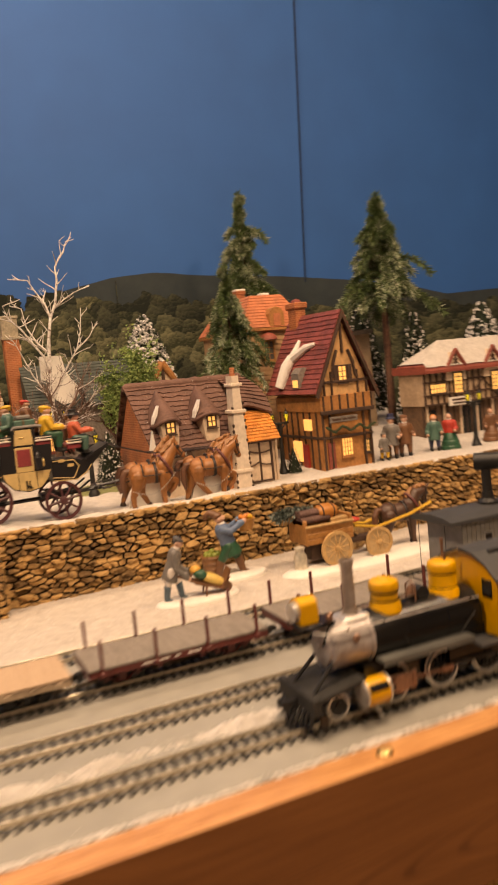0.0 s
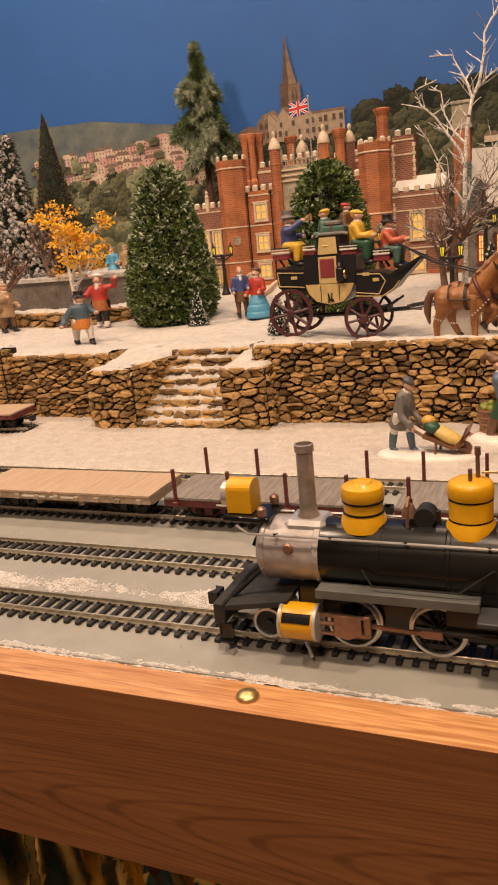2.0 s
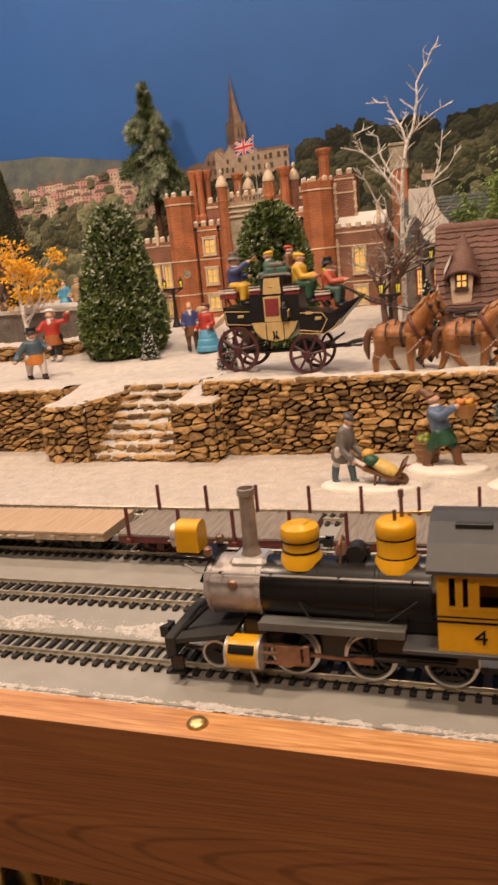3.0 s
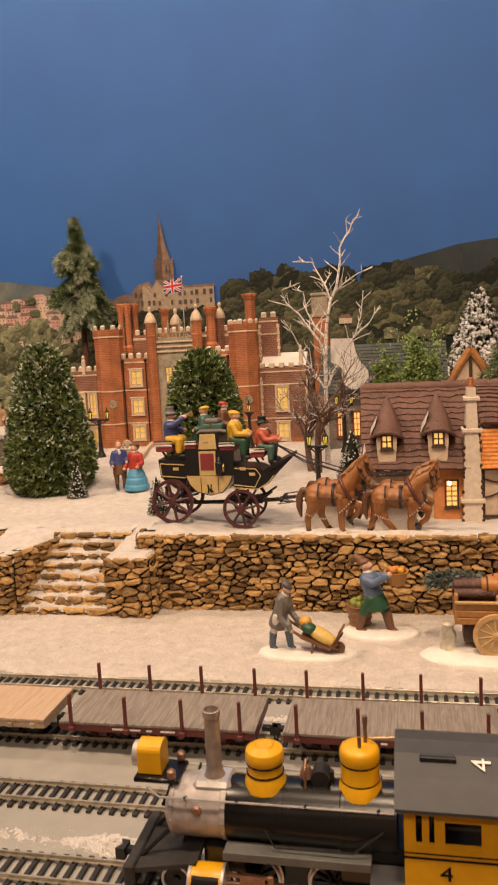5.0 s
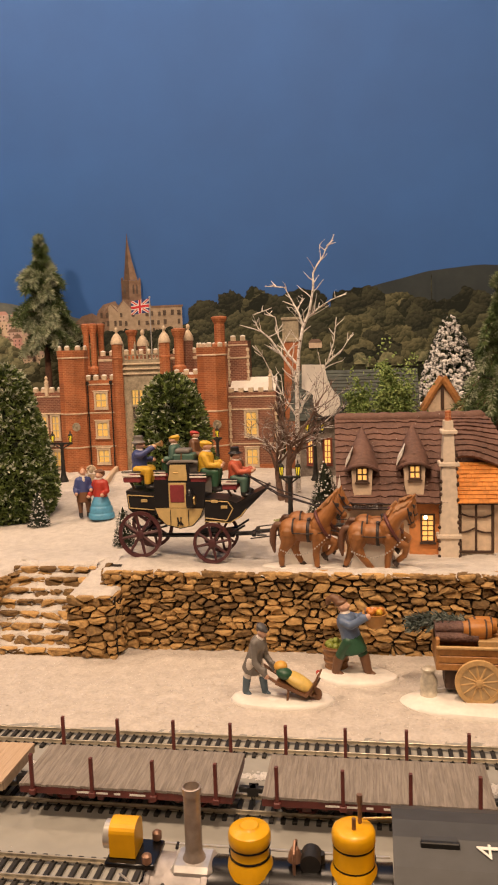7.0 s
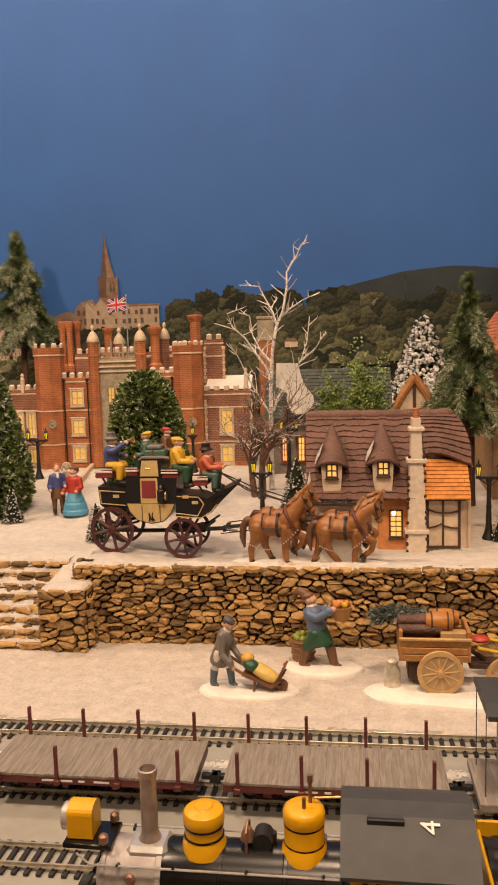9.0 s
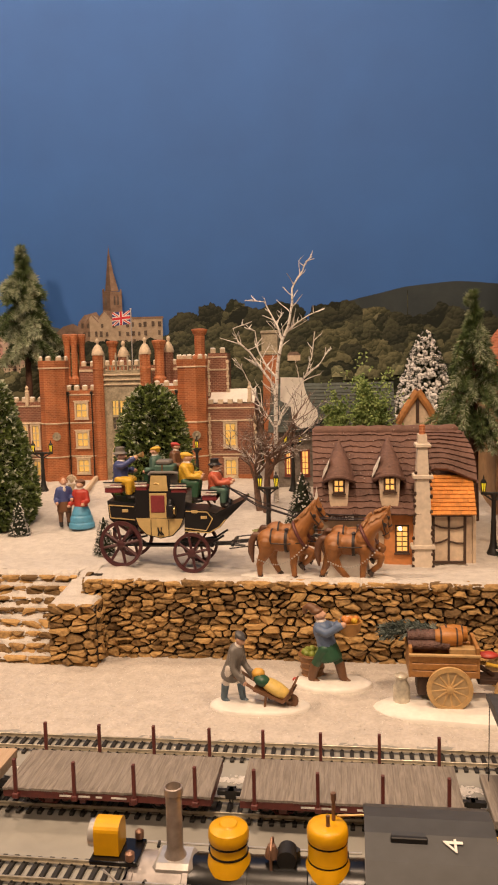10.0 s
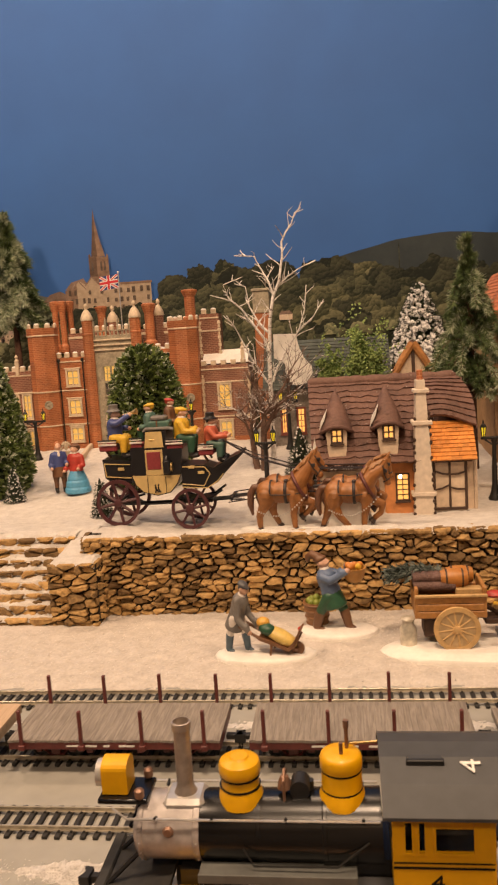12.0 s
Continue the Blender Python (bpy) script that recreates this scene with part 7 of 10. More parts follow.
sg = part("sign_board", Mesh().box(0.825, 0.869, 0.954, 0.9575, 0.1265, 0.1405, 0.0006), SNOW_CLEAN, I, "white sign board", at=A0)
part("lettering_bar", Mesh().box(0.830, 0.863, 0.9534, 0.9542, 0.1345, 0.1375).box(0.833, 0.860, 0.9534, 0.9542, 0.1292, 0.1318), TIMBER, sg, "dark lettering, not readable")

# ---- slate-roofed house behind the bare tree ----
S = thing("slate_house", "stone model house with a green-grey slate roof", "model building", "village buildings", at=(0.30, 1.27, 0.097))
A0 = anchored(S)
part("wall", Mesh().box(0.205, 0.385, 1.215, 1.34, 0.090, 0.190), STONEGREY, S, at=A0)
part("roof_core", Mesh().prism([(1.203, 0.186), (1.275, 0.255), (1.347, 0.186)], 0.200, 0.392, "yz"), SLATE, S, at=A0)
courses(S, (0.197, 1.199, 0.184), (0.394, 1.199, 0.184), (0.394, 1.274, 0.258), (0.197, 1.274, 0.258), 14, 0.0016, SLATE, A0, seed=21, wav=0.0006, cols=50, name="slate_course")
lit_window(S, 0.2535, 1.2148, 0.135, 0.015, 0.042, 2, 4, TIMBER_RED, GLOW_HOT, A0, 0.0028, 0.001)
lit_window(S, 0.2270, 1.2148, 0.135, 0.012, 0.042, 2, 4, TIMBER_RED, GLOW_HOT, A0, 0.0028, 0.001)
sp = Mesh().prism([(0.2190, 0.2700), (0.2520, 0.2690), (0.2570, 0.2460), (0.2640, 0.2310), (0.2740, 0.2190), (0.2750, 0.2080), (0.2650, 0.1940), (0.2490, 0.1910), (0.2380, 0.1990), (0.2340, 0.2140), (0.2350, 0.2230), (0.2300, 0.2290), (0.2180, 0.2340)], 1.190, 1.199, "xz")
part("snow_patch", sp, SNOW_CLEAN, S, "large white snow patch hanging over the slates", at=A0)
ct = part("chimney", Mesh().box(0.181, 0.206, 1.290, 1.316, 0.09, 0.310, 0.0006), BRICK, S, "tall red brick chimney with a pale top", at=A0)
part("top", Mesh().box(0.177, 0.209, 1.288, 1.318, 0.306, 0.312, 0.001).box(0.1795, 0.2065, 1.2915, 1.3145, 0.312, 0.344, 0.0006).box(0.178, 0.208, 1.289, 1.317, 0.341, 0.346, 0.001), GREYSTONE, ct)
fin = Mesh().lathe((0.281, 1.195, 0.186), [(0.006, 0), (0.0065, 0.004), (0.004, 0.006), (0.003, 0.014), (0.005, 0.017), (0.002, 0.024), (0.0005, 0.028)], 10)
part("iron_finial", fin, IRON, S, at=A0)

# ---- beige gabled house between the trees ----
B = thing("beige_house", "plain beige model house with a weathered gable roof", "model building", "village buildings", at=(0.81, 1.2, 0.09))
A0 = anchored(B)
part("wall", Mesh().prism([(0.735, 0.085), (0.817, 0.085), (0.8135, 0.263), (0.735, 0.259)], 1.155, 1.200, "xz"), BEIGE, B, at=A0)
part("roof_slope", Mesh().prism([(0.729, 0.2590), (0.8165, 0.2632), (0.8185, 0.2685), (0.8120, 0.2712), (0.729, 0.2672)], 1.148, 1.208, "xz"), STONEGREY, B, "grey shingled roof", at=A0)

# ---- trees ----
LEAF = mat("boxwood_leaf", (0.034, 0.060, 0.013), 0.5, 0.3, 300, 0, col2=(0.180, 0.240, 0.062), rand=0.9, island=True)
LEAF_SNOW = mat("snowy_leaf", (0.26, 0.31, 0.20), 0.6, 0.2, 300, 0, col2=(0.66, 0.68, 0.56), rand=0.8, island=True)
# Added solid crown cores; near-black green stands in for shade between the leaves.
SHADE_CORE = mat("shaded_tree_core", (0.010, 0.018, 0.007), 0.9, 0.3, 200, 0.4)
NEEDLE = mat("fir_needle", (0.034, 0.064, 0.018), 0.6, 0.3, 300, 0, col2=(0.145, 0.205, 0.070), rand=0.9, island=True)
NEEDLE_SNOW = mat("frosted_needle", (0.22, 0.27, 0.15), 0.7, 0.2, 300, 0, col2=(0.50, 0.54, 0.40), rand=0.8, island=True)
NEEDLE_DARK = mat("dark_needle", (0.012, 0.020, 0.012), 0.7, 0.3, 300, 0, col2=(0.050, 0.065, 0.030), rand=0.9, island=True)
BARK = mat("red_brown_bark", (0.085, 0.040, 0.024), 0.85, 0.3, 200, 0.6)
BARK_DK = mat("dark_twig_bark", (0.060, 0.030, 0.020), 0.8, 0.3, 300, 0.4, col2=(0.22, 0.13, 0.09))
BIRCH = mat("white_birch_bark", (0.40, 0.35, 0.31), 0.75, 0.2, 900, 0.4, col2=(1.0, 0.97, 0.92), fine=1.2)
FROST_TWIG = mat("frosted_twig_bark", (0.060, 0.030, 0.020), 0.8, 0.3, 300, 0.4, col2=(0.20, 0.12, 0.085))
n_, l_ = FROST_TWIG.node_tree.nodes, FROST_TWIG.node_tree.links
g_, x_, e_, w_ = n_.new("ShaderNodeNewGeometry"), n_.new("ShaderNodeSeparateXYZ"), n_.new("ShaderNodeMapRange"), n_.new("ShaderNodeMix")
w_.data_type, w_.inputs["B"].default_value = "RGBA", (0.72, 0.68, 0.64, 1)
e_.inputs["From Min"].default_value, e_.inputs["From Max"].default_value = 0.45, 0.75
l_.new(g_.outputs["Normal"], x_.inputs[0]), l_.new(x_.outputs[2], e_.inputs[0]), l_.new(e_.outputs[0], w_.inputs["Factor"])
l_.new(n_["Principled BSDF"].inputs["Base Color"].links[0].from_socket, w_.inputs["A"]), l_.new(w_.outputs["Result"], n_["Principled BSDF"].inputs["Base Color"])
FLOCK = mat("white_flock", (0.74, 0.72, 0.71), 0.9, 0.08, 600, 0.6)
GOLD_LEAF = mat("orange_foliage", (0.74, 0.37, 0.015), 0.75, 0.2, 400, 0.4, col2=(0.95, 0.58, 0.035), rand=0.7, island=True)
BRIGHT_LEAF = mat("light_green_foliage", (0.10, 0.175, 0.040), 0.7, 0.2, 400, 0, col2=(0.36, 0.46, 0.150), rand=0.8, island=True)


def blades(name, pts, dirs, length, width, material, parent, seed, fold=0.35):
    """Many small pointed leaves: each a folded diamond set at a point, pointing along a direction."""
    r = np.random.RandomState(seed)
    P_, D_ = np.array(pts), np.array(dirs)
    n = len(P_)
    D_ /= np.linalg.norm(D_, axis=1)[:, None] + 1e-9
    R_ = r.normal(size=(n, 3))
    S_ = np.cross(D_, R_)
    S_ /= np.linalg.norm(S_, axis=1)[:, None] + 1e-9
    N_ = np.cross(S_, D_)
    L = length * r.uniform(0.65, 1.3, n)[:, None]
    W = width * r.uniform(0.7, 1.25, n)[:, None]
    a, b = P_, P_ + D_ * L
    mid = P_ + D_ * L * 0.45
    V = np.stack([a, mid + S_ * W / 2 + N_ * W * fold, b, mid - S_ * W / 2 + N_ * W * fold], 1).reshape(-1, 3)
    idx = np.arange(n)[:, None] * 4
    F = np.concatenate([idx + [0, 1, 2], idx + [0, 2, 3]], 0)
    me = bpy.data.meshes.new(name)
    me.from_pydata(V.tolist(), [], F.tolist())
    me.materials.append(material)
    return part(name, me, material, parent, kind="stuff")


def topiary(x, y, prof, label, seed, n=5200, snow=0.25):
    z0 = slope(y) - 0.002
    t = thing("topiary_tree", label, "tree", "clipped trees", at=(x, y, z0))
    hs = [p[1] for p in prof]
    rs = [p[0] for p in prof]
    part("crown_core", Mesh().lathe((0, 0, 0), [(p[0] * 0.93, p[1]) for p in prof], 24), SHADE_CORE, t, "solid inner crown, near-black for the shade between leaves")
    r = np.random.RandomState(seed)
    pts, dirs, ps, ds = [], [], [], []
    for k in range(n):
        h = r.uniform(0, hs[-1] * 1.0)
        rad = np.interp(h, hs, rs)
        if r.uniform() > (rad + 0.01) / (max(rs) + 0.01):
            continue
        a = r.uniform(0, 2 * math.pi)
        c = Vector((math.cos(a), math.sin(a), 0))
        sl = np.interp(h + 0.004, hs, rs) - np.interp(h - 0.004, hs, rs)
        nrm = Vector((c.x, c.y, -sl / 0.008)).normalized()
        tuft = noise.noise((c.x * rad * 130, c.y * rad * 130, h * 150 + seed))
        if tuft < -0.10 and r.uniform() < 0.72:
            continue
        w = 1 + 0.07 * noise.noise((c.x * 3, c.y * 3, h * 40 + seed)) + 0.07 * tuft
        p = (c.x * rad * w * 0.97, c.y * rad * w * 0.97, h)
        d = nrm + Vector(r.normal(size=3)) * 0.65
        if r.uniform() < snow * (0.45 + 1.7 * (h / hs[-1]) ** 2) * max(0.0, 0.5 + noise.noise((c.x * 4, c.y * 4, h * 70)) + 2.6 * tuft):
            ps.append(p), ds.append(d)
        else:
            pts.append(p), dirs.append(d)
    blades("leaves", pts, dirs, 0.0078, 0.0050, LEAF, t, seed)
    blades("snowy_leaves", ps, ds, 0.0078, 0.0046, LEAF_SNOW, t, seed + 1)
    return t


topiary(-0.165, 1.000, [(0.0387, 0), (0.0528, 0.008), (0.0590, 0.030), (0.0572, 0.060), (0.0502, 0.095), (0.0414, 0.130), (0.0326, 0.165), (0.0238, 0.188), (0.0150, 0.198), (0.0035, 0.204)], "tall clipped boxwood cone dusted with snow", 3, 23000, 0.26)
topiary(0.0605, 1.015, [(0.035, 0), (0.046, 0.010), (0.0500, 0.040), (0.0495, 0.075), (0.0455, 0.110), (0.038, 0.145), (0.028, 0.168), (0.016, 0.180), (0.004, 0.184)], "rounded clipped boxwood tree before the palace", 9, 17000, 0.12)


def fir(x, y, top, rmax, clear, label, seed, snowy=0.30, whorls=14, droop=0.62, power=0.9, nd=1.0):
    """A feathery artificial fir: trunk, hanging boughs, needles."""
    z0 = slope(y) - 0.002
    h = top - z0
    t = thing("fir_tree", label, "tree", "fir trees", at=(x, y, z0))
    r = random.Random(seed)
    part("trunk", Mesh().tube([(0, 0, 0), (0.001, 0.001, h * 0.4), (0, 0, h * 0.97)], [0.0085, 0.0062, 0.0010], 10), BARK, t, "red-brown wrapped trunk")
    boughs, pts, dirs, ps, ds = Mesh(), [], [], [], []
    us = (0.0, 0.08, 0.2, 0.34, 0.44, 0.52, 0.60, 0.70, 0.76, 0.80, 1.0)
    rs = (0.62, 0.95, 1.0, 0.92, 0.70, 0.44, 0.34, 0.48, 0.42, 0.15, 0.05)
    for i in range(whorls):
        u = i / (whorls - 1)
        zb = clear + (h - clear - 0.012) * u
        length = rmax * float(np.interp(u + 0.05 * math.sin(seed * 3.0), us, rs)) ** power
        lobe, turn = r.uniform(0.20, 0.45), r.uniform(0, 6.3)
        for k in range(9 if u < 0.80 else 3):
            a = r.uniform(0, 2 * math.pi)
            L = max(length, rmax * 0.09) * r.uniform(0.45, 1.30) * (1 + lobe * math.cos(a * 2 + turn))
            frost = snowy * (2.6 if r.random() < 0.45 else 0.18)
            prev = Vector((0, 0, zb + r.uniform(-0.006, 0.006)))
            line = [prev.copy()]
            steps = 6
            for s in range(1, steps + 1):
                q = s / steps
                line.append(Vector((math.cos(a) * L * q, math.sin(a) * L * q, line[0].z + L * (0.36 * q - droop * 1.05 * q * q * q) + r.uniform(-0.001, 0.001))))
            boughs.tube(line, [0.0011 * (1 - 0.7 * s / steps) for s in range(steps + 1)], 4)
            for s in range(steps):
                for _ in range(78 if s > 1 else 30):
                    f = r.random()
                    p = line[s].lerp(line[s + 1], f)
                    d = (line[s + 1] - line[s]).normalized() * 0.80 + Vector((r.gauss(0, 1), r.gauss(0, 1), r.gauss(0, 1))).normalized() * 0.75
                    if r.random() < frost * (0.1 + 1.2 * (s + f) / steps) * (0.6 if d.z < 0 else 1.15):
                        ps.append(p), ds.append(d)
                    else:
                        pts.append(p), dirs.append(d)
    tp, td = [], []
    for _ in range(420):
        tp.append(Vector((0, 0, h * (1 - 0.20 * r.random()))))
        td.append(Vector((r.gauss(0, 0.7), r.gauss(0, 0.7), 0.55)))
    blades("leader_needles", tp, td, 0.0115 * nd, 0.0022, NEEDLE, t, seed + 2)
    part("bough_mass", boughs, BARK_DK, t, kind="stuff")
    blades("needles", pts, dirs, 0.0125 * nd, 0.0015 * nd, NEEDLE, t, seed)
    blades("frosted_needles", ps, ds, 0.0125 * nd, 0.0018 * nd, NEEDLE_SNOW, t, seed + 1)
    return t


fir(-0.270, 1.390, 0.514, 0.063, 0.215, "tall feathery fir with frosted drooping boughs", 21, 0.62)
fir(0.482, 1.035, 0.377, 0.054, 0.115, "green artificial fir behind the cottage", 22, 0.30, 15, 0.80, 0.8, nd=0.72)
fir(0.656, 1.330, 0.556, 0.064, 0.190, "tall feathery fir with frosted boughs", 23, 0.30)
fir(0.812, 1.098, 0.502, 0.070, 0.215, "tall feathery fir with a bare lower trunk", 24, 0.30)


def frosted(x, y, top, r0, label, seed, n=520, dark=False, z0=None, flock=None, fine=1.0, bulge=0.9):
    """A cone of dark bristles heavily tipped with white flock."""
    z0 = slope(y) - 0.002 if z0 is None else z0
    h = top - z0
    t = thing("frosted_tree", label, "tree", "frosted trees", at=(x, y, z0))
    r = random.Random(seed)
    part("trunk", Mesh().cyl((0, 0, 0), (0, 0, h * 0.25), 0.005 * h / 0.2, n=8), BARK, t)
    part("crown_core", Mesh().lathe((0, 0, h * 0.08), [(r0 * 0.6, 0), (r0 * 0.86, h * 0.03), (r0 * 0.45, h * 0.45), (r0 * 0.12, h * 0.85), (0.0005, h * 0.91)], 14), SHADE_CORE, t)
    fl, pts, dirs = Mesh(), [], []
    for k in range(n):
        u = 1 - math.sqrt(r.random())
        rad = r0 * (1 - u) ** bulge * r.uniform(0.82, 1.08) + 0.0015
        a = r.uniform(0, 2 * math.pi)
        z = h * 0.08 + h * 0.91 * u
        p = (math.cos(a) * rad, math.sin(a) * rad, z)
        if r.random() < (0.45 if dark else 1.0) and (dark or noise.noise(Vector(p) * (24.0 / h) + Vector((seed, 0, 0))) > -0.16):
            s = r.uniform(0.012, 0.026) * h * fine
            fl.ball(p, (s * r.uniform(0.8, 1.3), s * r.uniform(0.8, 1.3), s * r.uniform(0.6, 1.0)), (r.uniform(0, 90), r.uniform(0, 90), 0), 6, 4)
        for _ in range(5 if dark else 2):
            pts.append((p[0] * 0.9, p[1] * 0.9, z)), dirs.append((math.cos(a) + r.gauss(0, 0.5), math.sin(a) + r.gauss(0, 0.5), -0.25 + r.gauss(0, 0.4)))
    part("flock", fl, flock or FLOCK, t, "white snow flock", kind="stuff")
    blades("needles", pts, dirs, 0.035 * h + 0.002, 0.008 * h, NEEDLE_DARK, t, seed)
    return t


frosted(0.4555, 1.388, 0.347, 0.076, "dark fir cone thickly flocked with white snow", 31, 8500, fine=0.58, bulge=0.74)
frosted(0.848, 1.065, 0.298, 0.038, "slim dark fir with frosted tips", 32, 1500, True, fine=0.6, bulge=0.7)
frosted(0.863, 1.258, 0.336, 0.048, "slim dark fir with frosted tips", 33, 1500, True, fine=0.55, bulge=0.7)
frosted(1.185, 1.270, 0.322, 0.072, "white flocked fir cone tree", 34, 2200, fine=0.66, bulge=0.75)
frosted(1.270, 1.270, 0.312, 0.070, "white flocked fir cone tree", 35, 2200, fine=0.66, bulge=0.75)
frosted(-0.560, 1.200, 0.396, 0.052, "tall thin grey frosted tree", 36, 3600, flock=mat("grey_frost", (0.50, 0.46, 0.44), 0.9, 0.15, 500, 0.5), fine=0.55)
frosted(-0.104, 0.948, 0.124, 0.012, "tiny snow-tipped fir beside the topiary", 37, 420, True, fine=0.9)
frosted(0.034, 0.872, 0.117, 0.011, "tiny snow-tipped fir beside the coach", 38, 420, True, fine=0.9)
frosted(0.262, 0.985, 0.152, 0.021, "small frosted fir under the lamp", 39, 600, True, fine=0.8)
frosted(0.498, 0.895, 0.103, 0.013, "tiny dark fir in a tub", 40, 120, True, z0=0.065)


def cone_tree(x, y, top, r0, label, seed):
    z0 = slope(y) - 0.002
    h = top - z0
    t = thing("cypress_tree", label, "tree", at=(x, y, z0))
    r = random.Random(seed)
    part("crown_core", Mesh().lathe((0, 0, 0.01), [(r0 * 0.8, 0), (r0 * 0.93, 0.02), (r0 * 0.5, h * 0.5), (r0 * 0.12, h * 0.88), (0.0005, h * 0.97)], 18), SHADE_CORE, t)
    pts, dirs = [], []
    for k in range(5200):
        u = 1 - math.sqrt(r.random())
        a = r.uniform(0, 2 * math.pi)
        rad = r0 * (1 - u) * r.uniform(0.9, 1.02)
        pts.append((math.cos(a) * rad, math.sin(a) * rad, 0.01 + u * (h - 0.015)))
        dirs.append((math.cos(a) + r.gauss(0, 0.4), math.sin(a) + r.gauss(0, 0.4), 0.5 + r.gauss(0, 0.3)))
    blades("leaves", pts, dirs, 0.007, 0.0022, mat("brown_green_bristle", (0.080, 0.060, 0.030), 0.8, 0.2, 300, 0, col2=(0.26, 0.190, 0.100), rand=0.9, island=True), t, seed)


cone_tree(-0.556, 1.313, 0.434, 0.064, "brown-green bristle cone tree", 41)


def grow(m, p, d, L, rad, depth, r, tips, spread=0.6, up=0.15, n=4, seg=4, ratio=0.68):
    """A bent limb and its branches."""
    line, radii = [Vector(p)], [rad]
    d = Vector(d).normalized()
    for i in range(seg):
        d = (d + Vector((r.gauss(0, 0.16), r.gauss(0, 0.16), r.gauss(0, 0.10) + up * 0.3))).normalized()
        line.append(line[-1] + d * L / seg)
        radii.append(rad * (1 - 0.55 * (i + 1) / seg))
    m.tube(line, radii, 6 if rad > 0.0012 else 4)
    if depth == 0:
        tips.append((line[-1], d))
        return
    for k in range(n):
        q = r.uniform(0.35, 1.0)
        s = min(seg - 1, int(q * seg))
        base = line[s].lerp(line[s + 1], q * seg - s)
        axis = Vector((r.gauss(0, 1), r.gauss(0, 1), r.gauss(0, 0.6))).normalized()
        nd = (d + axis * spread * 1.25).normalized()
        grow(m, base, nd, L * ratio * r.uniform(0.7, 1.1), max(0.00035, radii[s] * 0.62), depth - 1, r, tips, spread, up, n, seg, ratio)


# white birch behind the coach: main limbs as they stand, twigs grown on them
bt = thing("bare_birch", "bare white-barked birch twig tree", "tree", "bare trees", at=(0.218, 1.115, 0.092))
r_ = random.Random(12)
BIRCH_LINES = [
    (0.0042, [(0.216, 0.090), (0.217, 0.182), (0.218, 0.239), (0.222, 0.291), (0.228, 0.322), (0.238, 0.344), (0.244, 0.377), (0.244, 0.397), (0.252, 0.411), (0.259, 0.420), (0.264, 0.433), (0.273, 0.440)]),
    (0.0024, [(0.219, 0.239), (0.213, 0.264), (0.199, 0.284), (0.183, 0.308), (0.167, 0.323), (0.160, 0.342), (0.178, 0.348)]),
    (0.0018, [(0.220, 0.271), (0.205, 0.288), (0.193, 0.311), (0.189, 0.339), (0.174, 0.344)]),
    (0.0019, [(0.229, 0.322), (0.223, 0.343), (0.212, 0.363), (0.203, 0.380), (0.175, 0.383)]),
    (0.0022, [(0.221, 0.203), (0.228, 0.222), (0.244, 0.247), (0.262, 0.274), (0.271, 0.301), (0.275, 0.335)]),
    (0.0013, [(0.259, 0.270), (0.283, 0.291), (0.295, 0.310)]),
    (0.0014, [(0.235, 0.335), (0.250, 0.348), (0.267, 0.358), (0.290, 0.367)]),
    (0.0016, [(0.216, 0.199), (0.192, 0.240), (0.174, 0.281), (0.163, 0.300)]),
]
tips = []
for k, (r0, pts) in enumerate(BIRCH_LINES):
    dy = 0 if k == 0 else r_.uniform(-0.028, 0.028)
    line = [Vector((x - 0.218, dy * (i / (len(pts) - 1)) + r_.uniform(-0.002, 0.002), z - 0.092)) for i, (x, z) in enumerate(pts)]
    m = Mesh().tube(line, [max(0.0006, r0 * (1 - (0.90 if k == 0 else 0.80) * (i / (len(line) - 1)) ** (0.62 if k == 0 else 0.8))) for i in range(len(line))], 8)
    lb = part("limb" if k else "trunk", m, BIRCH, bt, "white bark with dark marks")
    tw = Mesh()
    for i in range(4 if k == 0 else 1, len(line)):
        for s in range(2 if k == 0 else 3):
            d = (line[i] - line[i - 1]).normalized() + Vector(((-1) ** (s + i) * r_.uniform(0.5, 1.1), r_.gauss(0, 0.5), r_.gauss(0.0, 0.3)))
            grow(tw, line[i - 1].lerp(line[i], 0.8 * r_.random()), d, r_.uniform(0.016, 0.034) * (0.45 if i > len(line) - 3 else 1), 0.00085, 1 if r_.random() < 0.4 else 0, r_, tips, 0.7, 0.2, 2, 3, 0.55)
    part("twig_mass", tw, BIRCH, lb, kind="stuff")
    bm_ = Mesh()
    for i in range(1, len(line)):
        d = (line[i] - line[i - 1]).normalized()
        side = d.cross(Vector((0.1, 1, 0.2))).normalized()
        up_ = d.cross(side)
        for _ in range(int((line[i] - line[i - 1]).length / 0.0042)):
            q, a0 = r_.random(), r_.uniform(0, 6.3)
            rad_ = max(0.0006, r0 * (1 - (0.90 if k == 0 else 0.80) * ((i - 1 + q) / (len(line) - 1)) ** (0.62 if k == 0 else 0.8)))
            c = line[i - 1].lerp(line[i], q)
            arc = [c + (side * math.cos(a0 + b * 0.45) + up_ * math.sin(a0 + b * 0.45)) * rad_ for b in range(r_.randint(4, 8))]
            bm_.tube(arc, [0.00042 if 0 < n < len(arc) - 1 else 0.00012 for n in range(len(arc))], 4)
    part("bark_mark", bm_, BARK_DK, lb, "dark rings in the white bark", kind="stuff")


